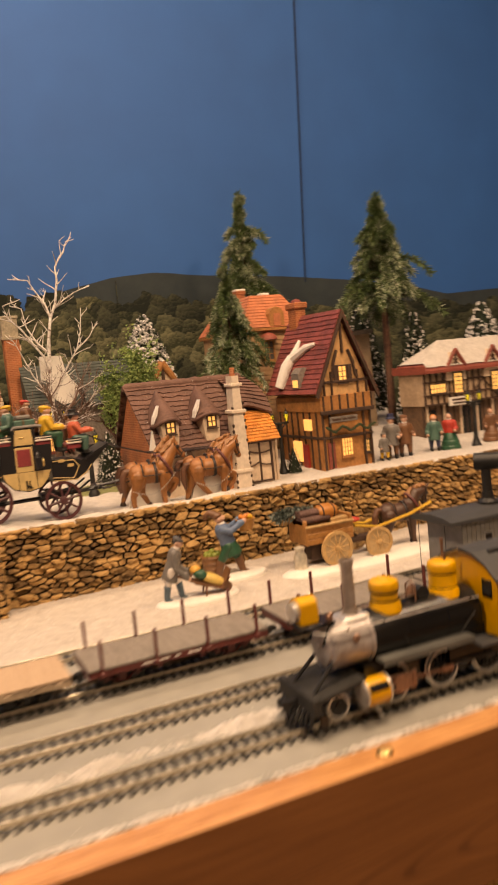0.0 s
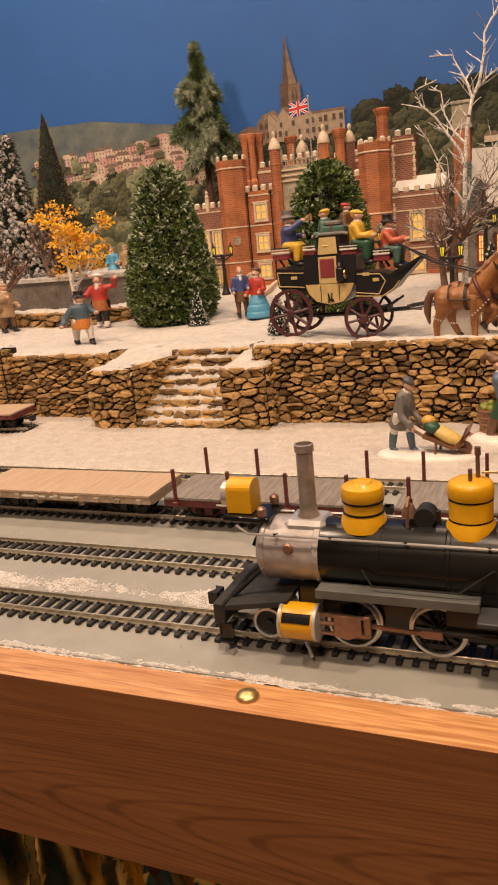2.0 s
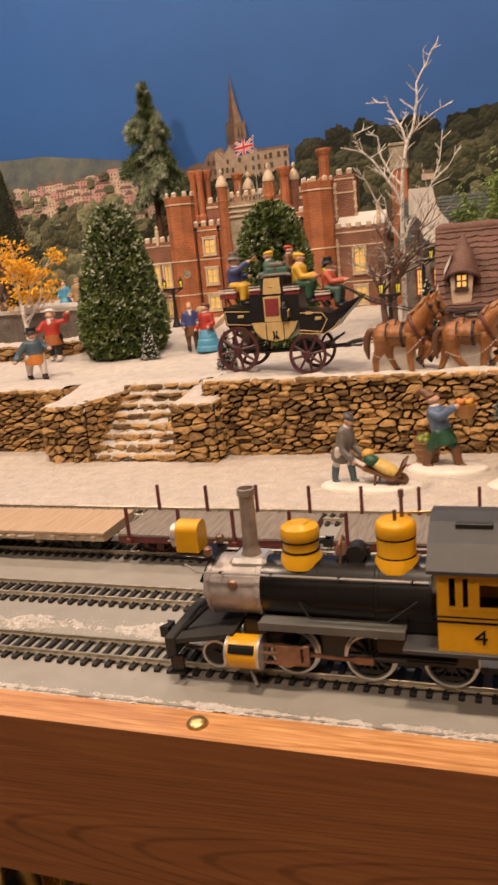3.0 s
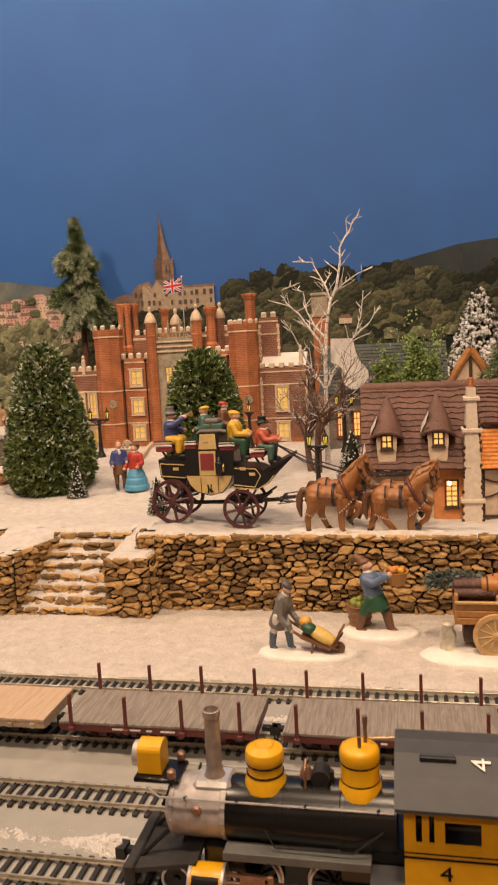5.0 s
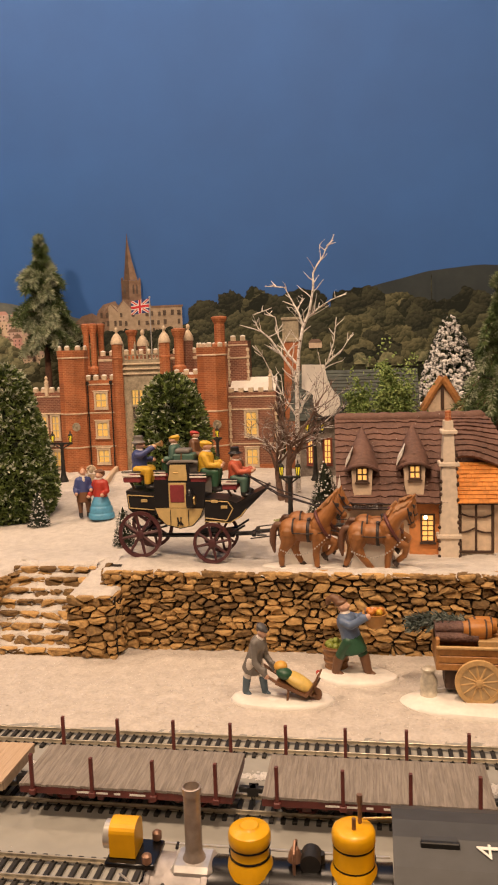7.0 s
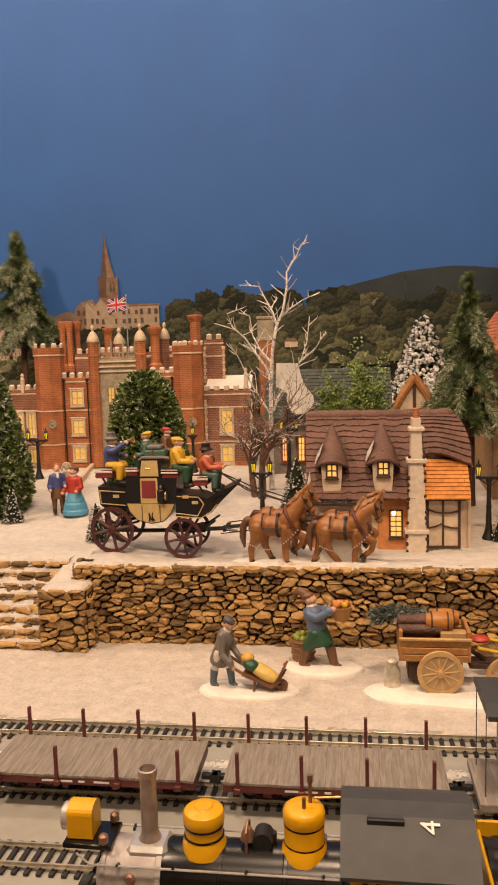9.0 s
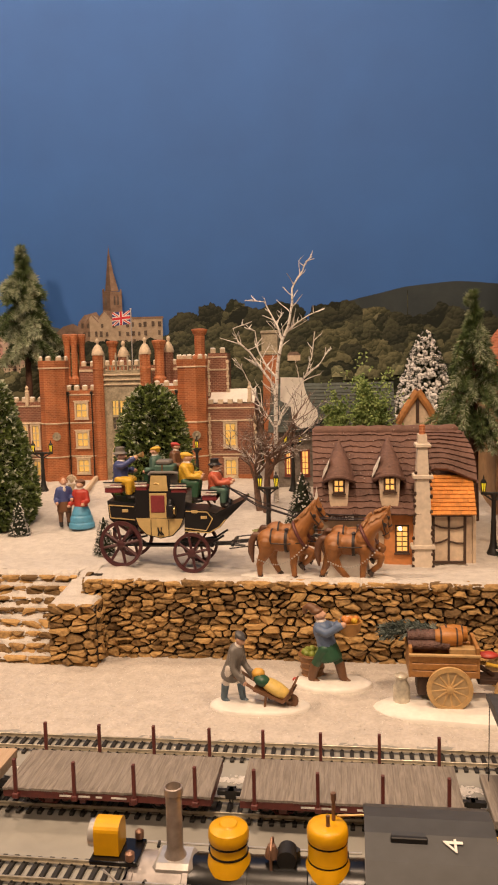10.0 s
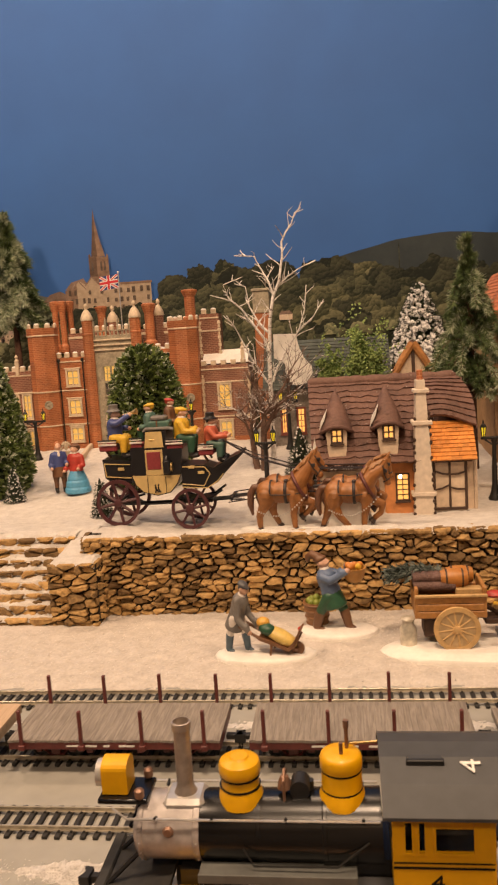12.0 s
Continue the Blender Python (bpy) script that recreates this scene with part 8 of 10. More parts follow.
def shrub(x, y, h, label, seed, bark, r0=0.006, depth=4, n=3, spread=0.65, z0=None):
    """A bare twig tree: trunk, main limbs with their twigs."""
    z0 = slope(y) - 0.002 if z0 is None else z0
    t = thing("bare_tree", label, "tree", "bare trees", at=(x, y, z0))
    tips, r = [], random.Random(seed)
    L, line, d = h * 0.45, [Vector((0, 0, 0))], Vector((0.02, 0, 1)).normalized()
    for i in range(4):
        d = (d + Vector((r.gauss(0, 0.12), r.gauss(0, 0.12), 0.1))).normalized()
        line.append(line[-1] + d * L / 4)
    part("trunk", Mesh().tube(line, [r0, r0 * 0.9, r0 * 0.78, r0 * 0.62, r0 * 0.45], 8), bark, t)
    for k in range(n + 1):
        m, q = Mesh(), r.uniform(0.40, 1.0)
        s = min(3, int(q * 4))
        base = line[s].lerp(line[s + 1], q * 4 - s)
        axis = Vector((r.gauss(0, 1), r.gauss(0, 1), r.gauss(0, 0.5))).normalized()
        grow(m, base, (d + axis * spread * 1.25).normalized(), L * 0.72 * r.uniform(0.75, 1.1), r0 * 0.52, depth - 1, r, tips, spread, 0.35, n, 4, 0.66)
        part("limb", m, bark, t)
    return t, tips


shrub(0.207, 1.068, 0.195, "dark brown bare twig tree with snow along its twigs", 15, FROST_TWIG, 0.0060, 4, 4, 0.74)
shrub(0.196, 1.078, 0.185, "dark brown bare twig tree with snow along its twigs", 25, FROST_TWIG, 0.0050, 4, 4, 0.80)
shrub(-0.440, 1.130, 0.200, "dark bare twig tree among the garden trees", 19, BARK_DK, 0.006, 4, 4)
shrub(-0.500, 1.060, 0.160, "grey bare twig bush", 20, BARK_DK, 0.005, 4, 3)

# orange autumn tree
ot, tips = shrub(-0.368, 1.060, 0.205, "small autumn tree with clumps of orange foliage", 16, BIRCH, 0.0042, 3, 4, 0.75)
ot.name = "autumn_tree"
fp, fd, r_ = [], [], random.Random(5)
for p, d in tips:
    if r_.random() < 0.66:
        for _ in range(26):
            fp.append(p + Vector((r_.gauss(0, 0.006), r_.gauss(0, 0.006), r_.gauss(0, 0.0045))))
            fd.append((r_.gauss(0, 1), r_.gauss(0, 1), r_.gauss(0.3, 0.8)))
blades("foliage", fp, fd, 0.0058, 0.0052, GOLD_LEAF, ot, 5)

# light green bushes behind the cottage
for x, y, w, top, sd in ((0.352, 1.105, 0.026, 0.270, 51), (0.304, 1.105, 0.016, 0.247, 52)):
    z0 = slope(y)
    t, tips = shrub(x, y, top - z0 - 0.02, "light green leafy bush behind the cottage", sd, BARK, 0.005, 3, 4, 0.6)
    t.name = "green_bush"
    pts, dirs, r_ = [], [], random.Random(sd)
    for _ in range(int(330000 * w)):
        c = Vector((r_.gauss(0, 0.45) * w, r_.gauss(0, 0.45) * w, top - z0 - 0.046 + r_.gauss(0, 0.019)))
        k = 1 + 0.4 * noise.noise(c * 45)
        if c.z > top - z0 or noise.noise(c * 60 + Vector((sd, 0, 0))) < -0.16:
            continue
        pts.append(c * k), dirs.append((r_.gauss(0, 1), r_.gauss(0, 1), r_.gauss(0.4, 0.7)))
    blades("leaves", pts, dirs, 0.0048, 0.0036, BRIGHT_LEAF, t, sd)


# ---- street lamps ----
def street_lamp(x, y, zl, gap, label, rz=0.0, arms=2):
    z0 = slope(y) - 0.001
    t = thing("street_lamp", label, "street lamp", "street lamps", at=(x, y, z0), rz=rz)
    h = zl - z0
    post = Mesh().lathe((0, 0, 0), [(0.0075, 0), (0.0075, 0.003), (0.0058, 0.006), (0.0042, 0.012), (0.0034, 0.018), (0.0028, h * 0.45), (0.0034, h * 0.47), (0.0026, h * 0.5), (0.0024, h - 0.016), (0.0038, h - 0.013), (0.0038, h - 0.010)], 12)
    part("post", post, IRON, t)
    part("arm", Mesh().box(-gap / 2 - 0.003, gap / 2 + 0.003, -0.002, 0.002, h - 0.0115, h - 0.0085, 0.0006).tube([(-gap / 2, 0, h - 0.0105), (0, 0, h - 0.019), (gap / 2, 0, h - 0.0105)], [0.0012] * 3, 6), IRON, t)
    for s in ((-1, 1) if arms == 2 else (0,)):
        u = s * gap / 2
        l = part("lantern", Mesh().lathe((u, 0, h), [(0.0017, -0.0095), (0.0023, -0.0079), (0.0020, -0.0076)], 6, False).lathe((u, 0, h), [(0.0034, 0.0022), (0.0037, 0.0030), (0.0025, 0.0053), (0.0009, 0.0065), (0.0011, 0.0080), (0.0003, 0.0108)], 6, False), IRON, t)
        part("glass", Mesh().lathe((u, 0, h), [(0.0016, -0.0076), (0.0027, 0.0018), (0.0027, 0.0023)], 6, False), GLOW_LAMP, l, "glowing yellow lantern glass")
        br = Mesh()
        for k in range(6):
            a = 2 * math.pi * (k + 0.5) / 6
            br.tube([(u + 0.0020 * math.cos(a), 0.0020 * math.sin(a), h - 0.0077), (u + 0.0034 * math.cos(a), 0.0034 * math.sin(a), h + 0.0023)], [0.00050] * 2, 4)
        part("lantern_cage", br, IRON, l)
    return t


street_lamp(-0.170, 1.195, 0.166, 0.030, "black double street lamp with glowing yellow lanterns")
street_lamp(0.223, 0.935, 0.150, 0.020, "black double street lamp with glowing yellow lanterns")
street_lamp(0.236, 1.190, 0.178, 0.023, "black double street lamp with glowing yellow lanterns")
corner_lamp = street_lamp(0.4845, 0.902, 0.1530, 0.023, "black double street lamp with glowing yellow lanterns")
corner_lamp.location.z -= 0.0042
street_lamp(0.790, 0.856, 0.147, 0.022, "black double street lamp with glowing yellow lanterns")
street_lamp(0.0765, 1.235, 0.166, 0.010, "black single street lamp with a yellow lantern", arms=1)

# ---- painted figurines ----
def paint(name, c):
    return mat("painted_" + name, c, 0.42, 0.10, 350, 0.15)


SKIN = paint("face_pink", (0.60, 0.36, 0.25))
COL = {"blue": paint("blue", (0.055, 0.075, 0.22)), "navy": paint("navy", (0.025, 0.030, 0.075)), "yellow": paint("yellow", (0.66, 0.40, 0.035)), "straw": paint("straw", (0.66, 0.47, 0.13)), "green": paint("green", (0.025, 0.085, 0.045)),
       "red": paint("red", (0.42, 0.045, 0.030)), "coral": paint("coral", (0.50, 0.11, 0.055)), "darkgrey": paint("dark_grey", (0.085, 0.082, 0.085)), "brown": paint("brown", (0.16, 0.075, 0.035)), "black": paint("black", (0.015, 0.014, 0.014)), "grey": paint("grey", (0.17, 0.155, 0.14)),
       "white": paint("white", (0.66, 0.60, 0.54)), "sky": paint("sky_blue", (0.095, 0.32, 0.52)), "orange": paint("orange", (0.55, 0.20, 0.035)), "teal": paint("teal", (0.07, 0.14, 0.11)), "smock": paint("smock_blue", (0.115, 0.165, 0.27)), "slate": paint("slate_blue", (0.075, 0.115, 0.150)), "rust": paint("rust", (0.36, 0.12, 0.035)), "tan": paint("tan", (0.36, 0.24, 0.13)), "wine": paint("wine", (0.22, 0.035, 0.040))}


def figurine(label, at, h, coat, legs, hat, hat_kind="top", rz=0.0, skirt=False, seated=False, arm_l=(0.12, -0.165, 0.47), arm_r=(0.14, 0.150, 0.52), boots="black", base=False, lean=0.0, stride=0.06, fat=1.14, tails=None, jabot=False, knee=False):
    """One painted figurine as one mesh, facing +x, standing or seated; h is its standing height."""
    m = Mesh()
    mats = [SKIN, COL[coat], COL[legs], COL[hat], COL[boots], SNOW_CLEAN, COL["white"], COL[tails or coat]]
    zoff = -0.30 if seated else 0.0
    m.x = Matrix.Diagonal((h * fat, h * fat, h, 1))
    tilt = Matrix.Translation((0, 0, 0.5 + zoff)) @ Matrix.Rotation(radians(lean), 4, "Y") @ Matrix.Translation((0, 0, -0.5 - zoff))
    S_ = m.x
    hip = 0.47 + zoff
    for s in (-1, 1):
        y = s * 0.075
        if seated:
            m.slot = 2
            m.capsule((0, y, hip + 0.01), (0.15, y * 1.2, hip), 0.088, 0.074)
            m.capsule((0.15, y * 1.2, hip), (0.14, y * 1.2, hip - 0.22), 0.070, 0.054)
            m.slot = 4
            m.capsule((0.14, y * 1.2, hip - 0.18), (0.14, y * 1.2, hip - 0.27), 0.056, 0.050, 8)
            m.ball((0.18, y * 1.2, hip - 0.29), (0.088, 0.046, 0.040), seg=8, rings=6)
        elif not skirt:
            dx = s * stride
            m.slot = 2
            m.capsule((0, y, hip), (dx * 0.75, y, hip * 0.52), 0.078, 0.058)
            m.slot = 4 if knee else 2
            m.capsule((dx * 0.75, y, hip * 0.52), (dx, y, 0.07), 0.064 if knee else 0.055, 0.052 if knee else 0.040)
            m.slot = 4
            m.capsule((dx, y, 0.10), (dx * 1.0, y, 0.05), 0.046, 0.044, 8)
            m.ball((dx + 0.035, y, 0.035), (0.078, 0.044, 0.036), seg=8, rings=6)
    if skirt:
        m.slot = 2
        m.lathe((0, 0, 0), [(0.225, 0), (0.240, 0.02), (0.232, 0.10), (0.205, 0.13), (0.216, 0.15), (0.200, 0.24), (0.172, 0.27), (0.180, 0.29), (0.150, 0.38), (0.10, 0.50)], 22)
        for k_ in range(11):
            a_ = 2 * math.pi * k_ / 11
            m.tube([(0.228 * math.cos(a_), 0.228 * math.sin(a_), 0.012), (0.165 * math.cos(a_), 0.165 * math.sin(a_), 0.30)], [0.020, 0.010], 5)
    m.x = S_ @ tilt
    m.slot = 1
    if not seated and not skirt:
        m.slot = 7
        m.lathe((0, 0, 0), [(0.150, hip - 0.16), (0.154, hip - 0.13), (0.130, hip + 0.03), (0.116, 0.56)], 14, sx=0.92, sy=0.98)
    m.slot = 1
    m.lathe((0, 0, zoff), [(0.128, 0.44), (0.122, 0.52), (0.116, 0.58), (0.124, 0.68), (0.116, 0.745), (0.085, 0.795), (0.05, 0.82)], 16, sx=0.95, sy=1.02)
    for s, hand in ((-1, arm_l), (1, arm_r)):
        sh, hd = Vector((0.0, s * 0.108, 0.735 + zoff)), Vector((hand[0], hand[1], hand[2] + zoff))
        el = sh.lerp(hd, 0.5) + Vector((-0.05, s * 0.030, -0.06))
        m.slot = 1
        m.capsule(sh, el, 0.058, 0.050, 8)
        m.capsule(el, hd, 0.050, 0.044, 8)
        m.ball(sh.lerp(hd, 0.86), 0.052, seg=8, rings=6)
        m.slot = 0
        m.ball(hd + (hd - el).normalized() * 0.02, (0.046, 0.040, 0.040), seg=8, rings=6)
    m.slot = 6
    m.lathe((0.01, 0, zoff), [(0.060, 0.785), (0.070, 0.805), (0.052, 0.835)], 12)
    if jabot:
        m.ball((0.098, 0, 0.755 + zoff), (0.020, 0.036, 0.052), (0, -14, 0), 8, 6)
    m.slot = 0
    m.capsule((0.005, 0, 0.80 + zoff), (0.010, 0, 0.85 + zoff), 0.042, 0.042, 8)
    m.ball((0.014, 0, 0.892 + zoff), (0.074, 0.066, 0.080), seg=12, rings=8)
    m.ball((0.030, 0, 0.852 + zoff), (0.048, 0.046, 0.040), seg=10, rings=6)
    m.ball((0.088, 0, 0.884 + zoff), (0.022, 0.018, 0.024), seg=6, rings=4)
    for s in (-1, 1):
        m.ball((0.062, s * 0.030, 0.872 + zoff), 0.026, seg=6, rings=4)
        m.ball((0.010, s * 0.068, 0.885 + zoff), (0.018, 0.012, 0.024), seg=6, rings=4)
    m.slot = 3
    if hat_kind == "top":
        m.lathe((0, 0, zoff), [(0.112, 0.930), (0.116, 0.944), (0.074, 0.960), (0.068, 1.02), (0.076, 1.05), (0.02, 1.056)], 16)
        m.ball((-0.030, 0, 0.905 + zoff), (0.052, 0.066, 0.052), seg=10, rings=6)
    elif hat_kind == "cap":
        m.ball((-0.004, 0, 0.944 + zoff), (0.092, 0.084, 0.044), (0, 8, 0), seg=12, rings=6)
        m.ball((0.062, 0, 0.930 + zoff), (0.052, 0.060, 0.016), seg=10, rings=4)
        m.ball((-0.034, 0, 0.905 + zoff), (0.048, 0.062, 0.050), seg=10, rings=6)
    elif hat_kind == "bonnet":
        m.ball((-0.026, 0, 0.918 + zoff), (0.086, 0.086, 0.090), seg=12, rings=8)
        m.lathe((0.0, 0, zoff), [(0.100, 0.955), (0.104, 0.968), (0.04, 0.985)], 12, sx=0.9)
    elif hat_kind == "hair":
        m.ball((-0.018, 0, 0.922 + zoff), (0.076, 0.076, 0.070), seg=12, rings=8)
        for s in (-1, 1):
            m.ball((0.010, s * 0.062, 0.900 + zoff), (0.030, 0.022, 0.045), seg=8, rings=6)
    elif hat_kind == "tricorn":
        m.lathe((0, 0, zoff), [(0.06, 0.940), (0.140, 0.962), (0.150, 0.990), (0.08, 0.980), (0.07, 1.005), (0.02, 1.02)], 3, False)
        m.ball((-0.030, 0, 0.900 + zoff), (0.056, 0.082, 0.060), seg=10, rings=6)
    elif hat_kind == "long":
        m.ball((-0.005, 0, 0.940 + zoff), (0.085, 0.080, 0.05), seg=12, rings=6)
        m.tube([(-0.02, 0, 0.96 + zoff), (-0.09, 0, 1.02 + zoff), (-0.15, 0, 1.0 + zoff), (-0.17, 0, 0.93 + zoff)], [0.066, 0.052, 0.040, 0.028], 8)
    m.x = S_
    if base:
        m.slot = 5
        m.lathe((0.05, 0, -0.02), [(0.34, 0), (0.36, 0.02), (0.34, 0.045), (0.28, 0.055), (0.02, 0.06)], 20)
    return single("figurine", moulded(m, h * 0.0125), mats, label, "figurine", "painted figurines", at=at, rz=rz)


def G_(x, y, dz=0.0):
    return (x, y, slope(y) + dz)


figurine("painted figurine of a man in a blue coat", G_(-0.058, 0.990), 0.069, "blue", "brown", "rust", "hair", -62, stride=0.02, jabot=True, fat=0.96, tails="brown", arm_l=(0.10, -0.16, 0.50), arm_r=(0.16, 0.13, 0.56))
figurine("painted figurine of a lady in a red jacket and blue skirt", G_(-0.034, 0.988), 0.065, "red", "sky", "brown", "bonnet", -105, skirt=True, fat=1.12)
figurine("painted figurine in a long red coat, one arm raised", G_(-0.268, 0.975), 0.074, "red", "black", "white", "tricorn", -75, arm_r=(0.10, 0.30, 0.90), arm_l=(0.20, -0.22, 0.60), boots="white", fat=1.3, tails="rust", jabot=True)
figurine("painted figurine in a blue and red coat with a black hat", G_(-0.224, 0.858), 0.064, "slate", "white", "black", "top", -40, arm_l=(0.05, -0.30, 0.42), arm_r=(0.22, 0.16, 0.62), boots="black", fat=1.4, tails="orange", stride=0.12)
figurine("painted figurine of a fiddler in brown", G_(-0.427, 0.966), 0.074, "tan", "brown", "tan", "cap", -10, arm_l=(0.2, -0.12, 0.7))
figurine("painted figurine in purple beside the fiddler", G_(-0.446, 0.985), 0.062, "wine", "navy", "red", "cap", -40)
figurine("painted figurine of a lady in a blue gown", G_(-0.405, 1.245, 0.030), 0.058, "sky", "sky", "grey", "bonnet", -80, skirt=True)
figurine("painted figurine of a man in ochre", G_(-0.378, 1.245, 0.030), 0.060, "tan", "brown", "tan", "cap", -80)
figurine("painted figurine of a man in a dark coat", G_(0.642, 0.862), 0.062, "grey", "brown", "navy", "top", -130, stride=0.02)
figurine("painted figurine in a brown cloak with a yellow scarf", G_(0.662, 0.858), 0.062, "brown", "brown", "brown", "cap", -110, arm_l=(0.2, -0.15, 0.55))
figurine("painted figurine of a child in grey and yellow", G_(0.622, 0.853), 0.040, "grey", "yellow", "grey", "bonnet", -100)
figurine("painted figurine in green with flowers", G_(0.722, 0.868), 0.056, "teal", "navy", "orange", "hair", -120)
figurine("painted figurine in a red jacket and green skirt", G_(0.746, 0.862), 0.056, "red", "green", "black", "hair", -140, skirt=True)
figurine("painted figurine in a brown cape", G_(0.842, 0.880), 0.052, "brown", "brown", "brown", "hair", -120, skirt=True)

# people of the lower road stand on small snow bases
figurine("painted figurine of a boy in grey pushing a barrow", (0.221, 0.634, 0.0035), 0.066, "grey", "white", "darkgrey", "cap", -25, arm_l=(0.30, -0.13, 0.46), arm_r=(0.30, 0.13, 0.46), lean=20, stride=0.12, boots="slate", fat=0.86, knee=True)
figurine("painted figurine of a man in blue carrying a basket", (0.300, 0.680, 0.0035), 0.071, "smock", "green", "brown", "long", -20, arm_l=(0.30, -0.10, 0.74), arm_r=(0.30, 0.10, 0.76), boots="brown", lean=-16, stride=0.17, tails="green", fat=1.06, knee=True)


def snow_base(label, x, y, rx, ry, rz=0.0, hgt=0.0042):
    m = Mesh().lathe((0, 0, 0), [(1.0, -0.001), (1.0, hgt * 0.3), (0.96, hgt * 0.75), (0.86, hgt), (0.02, hgt * 1.1)], 30)
    for i, p in enumerate(m.v):
        w = 1 + 0.10 * noise.noise((p.x * 1.7 + x * 50, p.y * 1.7, 0.3))
        m.v[i] = Vector((p.x * rx * w, p.y * ry * w, p.z))
    return single("snow_base", m, SNOW_CLEAN, label, "base", "moulded snow bases", at=(x, y, 0.001), rz=rz)


snow_base("moulded white snow base under the boy and barrow", 0.244, 0.630, 0.044, 0.020, hgt=0.0050)
snow_base("moulded white snow base under the basket carrier", 0.304, 0.679, 0.036, 0.020, hgt=0.0055)
snow_base("moulded white snow base under the horse cart", 0.440, 0.634, 0.098, 0.032, hgt=0.0058)

# wheelbarrow
W = thing("wheelbarrow", "small brown wheelbarrow loaded with yellow and green sacks", "wheelbarrow", at=(0.256, 0.628, 0.005), rz=-8)
part("tray", Mesh().prism([(-0.016, 0.014), (0.010, 0.005), (0.019, 0.016), (0.017, 0.017), (0.009, 0.008), (-0.015, 0.017)], -0.008, 0.008, "xz"), COL["brown"], W)
for s in (-1, 1):
    part("handle", Mesh().tube([(-0.032, s * 0.007, 0.025), (-0.014, s * 0.007, 0.015), (0.016, s * 0.003, 0.005)], [0.0013, 0.0013, 0.0011], 6), COL["brown"], W)
    part("leg", Mesh().tube([(-0.005, s * 0.0065, 0.010), (-0.006, s * 0.0075, 0.0)], [0.0012, 0.0010], 5), COL["brown"], W)
part("wheel", Mesh().lathe((0.016, 0, 0.0055), [(0.0030, -0.0012), (0.0055, -0.0012), (0.0055, 0.0012), (0.0030, 0.0012)], 14, axis="y").cyl((0.016, -0.003, 0.0055), (0.016, 0.003, 0.0055), 0.0012, n=8), COL["brown"], W)
part("front_board", Mesh().prism([(0.012, 0.008), (0.019, 0.024), (0.0205, 0.0235), (0.014, 0.0075)], -0.008, 0.008, "xz"), COL["brown"], W)
part("sack", Mesh().ball((0.002, 0, 0.0150), (0.0155, 0.0085, 0.0055), (0, 28, 0), 14, 8), COL["straw"], W, "pale yellow sack with brown folds")
part("sack", Mesh().ball((-0.009, -0.002, 0.0215), (0.0075, 0.0065, 0.0050), (0, 20, 0), 12, 8), COL["green"], W, "green bundle")
part("pumpkin", Mesh().ball((-0.013, 0.001, 0.0262), (0.0058, 0.0056, 0.0044), seg=12, rings=8), paint("pumpkin", (0.62, 0.34, 0.06)), W, "orange pumpkin")
# basket and bucket
K = thing("basket", "orange basket of fruit carried at arm's length", "basket", at=(0.3205, 0.677, 0.050))
part("bowl", Mesh().lathe((0, 0, 0), [(0.006, 0), (0.009, 0.004), (0.0105, 0.012), (0.0110, 0.0125), (0.0095, 0.0125), (0.0080, 0.006)], 16), paint("basket_ochre", (0.46, 0.225, 0.05)), K)
r_ = random.Random(7)
for k in range(6):
    part("fruit", Mesh().ball((r_.uniform(-0.006, 0.006), r_.uniform(-0.006, 0.006), 0.013 + r_.uniform(0, 0.002)), 0.0030, seg=8, rings=6), COL[r_.choice(("orange", "yellow", "yellow"))], K)
single("red_apple", Mesh().ball((0, 0, 0.0022), (0.0026, 0.0024, 0.0022), seg=8, rings=6), COL["red"], "small red apple lying on the snow", "apple", at=(0.2705, 0.684, 0.002))


# ---- wheels with spokes ----
def spoked(name, parent, x, y, z, r, n, material, w=0.0026, hub=0.0035, rim=0.12, label="", thick=0.060):
    ri = r * (1 - rim)
    wh = part(name, Mesh().lathe((x, y, z), [(ri, -w / 2), (r, -w / 2), (r, w / 2), (ri, w / 2), (ri, -w / 2)], 36, axis="y", caps=False), material, parent, label)
    for k in range(n):
        a = 2 * math.pi * (k + 0.25) / n
        part("spoke", Mesh().tube([(x, y, z), (x + ri * 1.02 * math.cos(a), y, z + ri * 1.02 * math.sin(a))], [r * thick, r * thick * 0.85], 6), material, wh)
    part("hub", Mesh().lathe((x, y, z), [(hub * 0.5, -w * 1.1), (hub, -w * 0.8), (hub, w * 0.8), (hub * 0.5, w * 1.1)], 14, axis="y"), material, wh)
    return wh


# ---- stage coach ----
CO = thing("stage_coach", "black and cream toy stage coach with maroon wheels", "coach", at=(0.12, 0.812, 0.0740))
A0 = anchored(CO)
MAR = paint("maroon", (0.072, 0.022, 0.025))
COACH_BLACK = mat("coach_black", (0.012, 0.012, 0.014), 0.32, 0.15, 200, 0.08)
COACH_CREAM = mat("coach_cream", (0.55, 0.40, 0.17), 0.45, 0.1, 200, 0.08)
YC, HW = 0.812, 0.0190
for x, r, n, lift in ((0.0718, 0.0247, 8, 0.0792), (0.1530, 0.0213, 8, 0.0738)):
    for s in (-1, 1):
        w = spoked("wheel", CO, x, YC + s * (HW + 0.0045), lift + r, r, n, MAR, 0.0036, 0.0046, 0.15, "maroon spoked wheel", 0.078)
        w.matrix_basis = Matrix.Translation(A0)
    part("axle", Mesh().cyl((x, YC - HW - 0.004, lift + r), (x, YC + HW + 0.004, lift + r), 0.0014, n=8), COACH_BLACK, CO, at=A0)
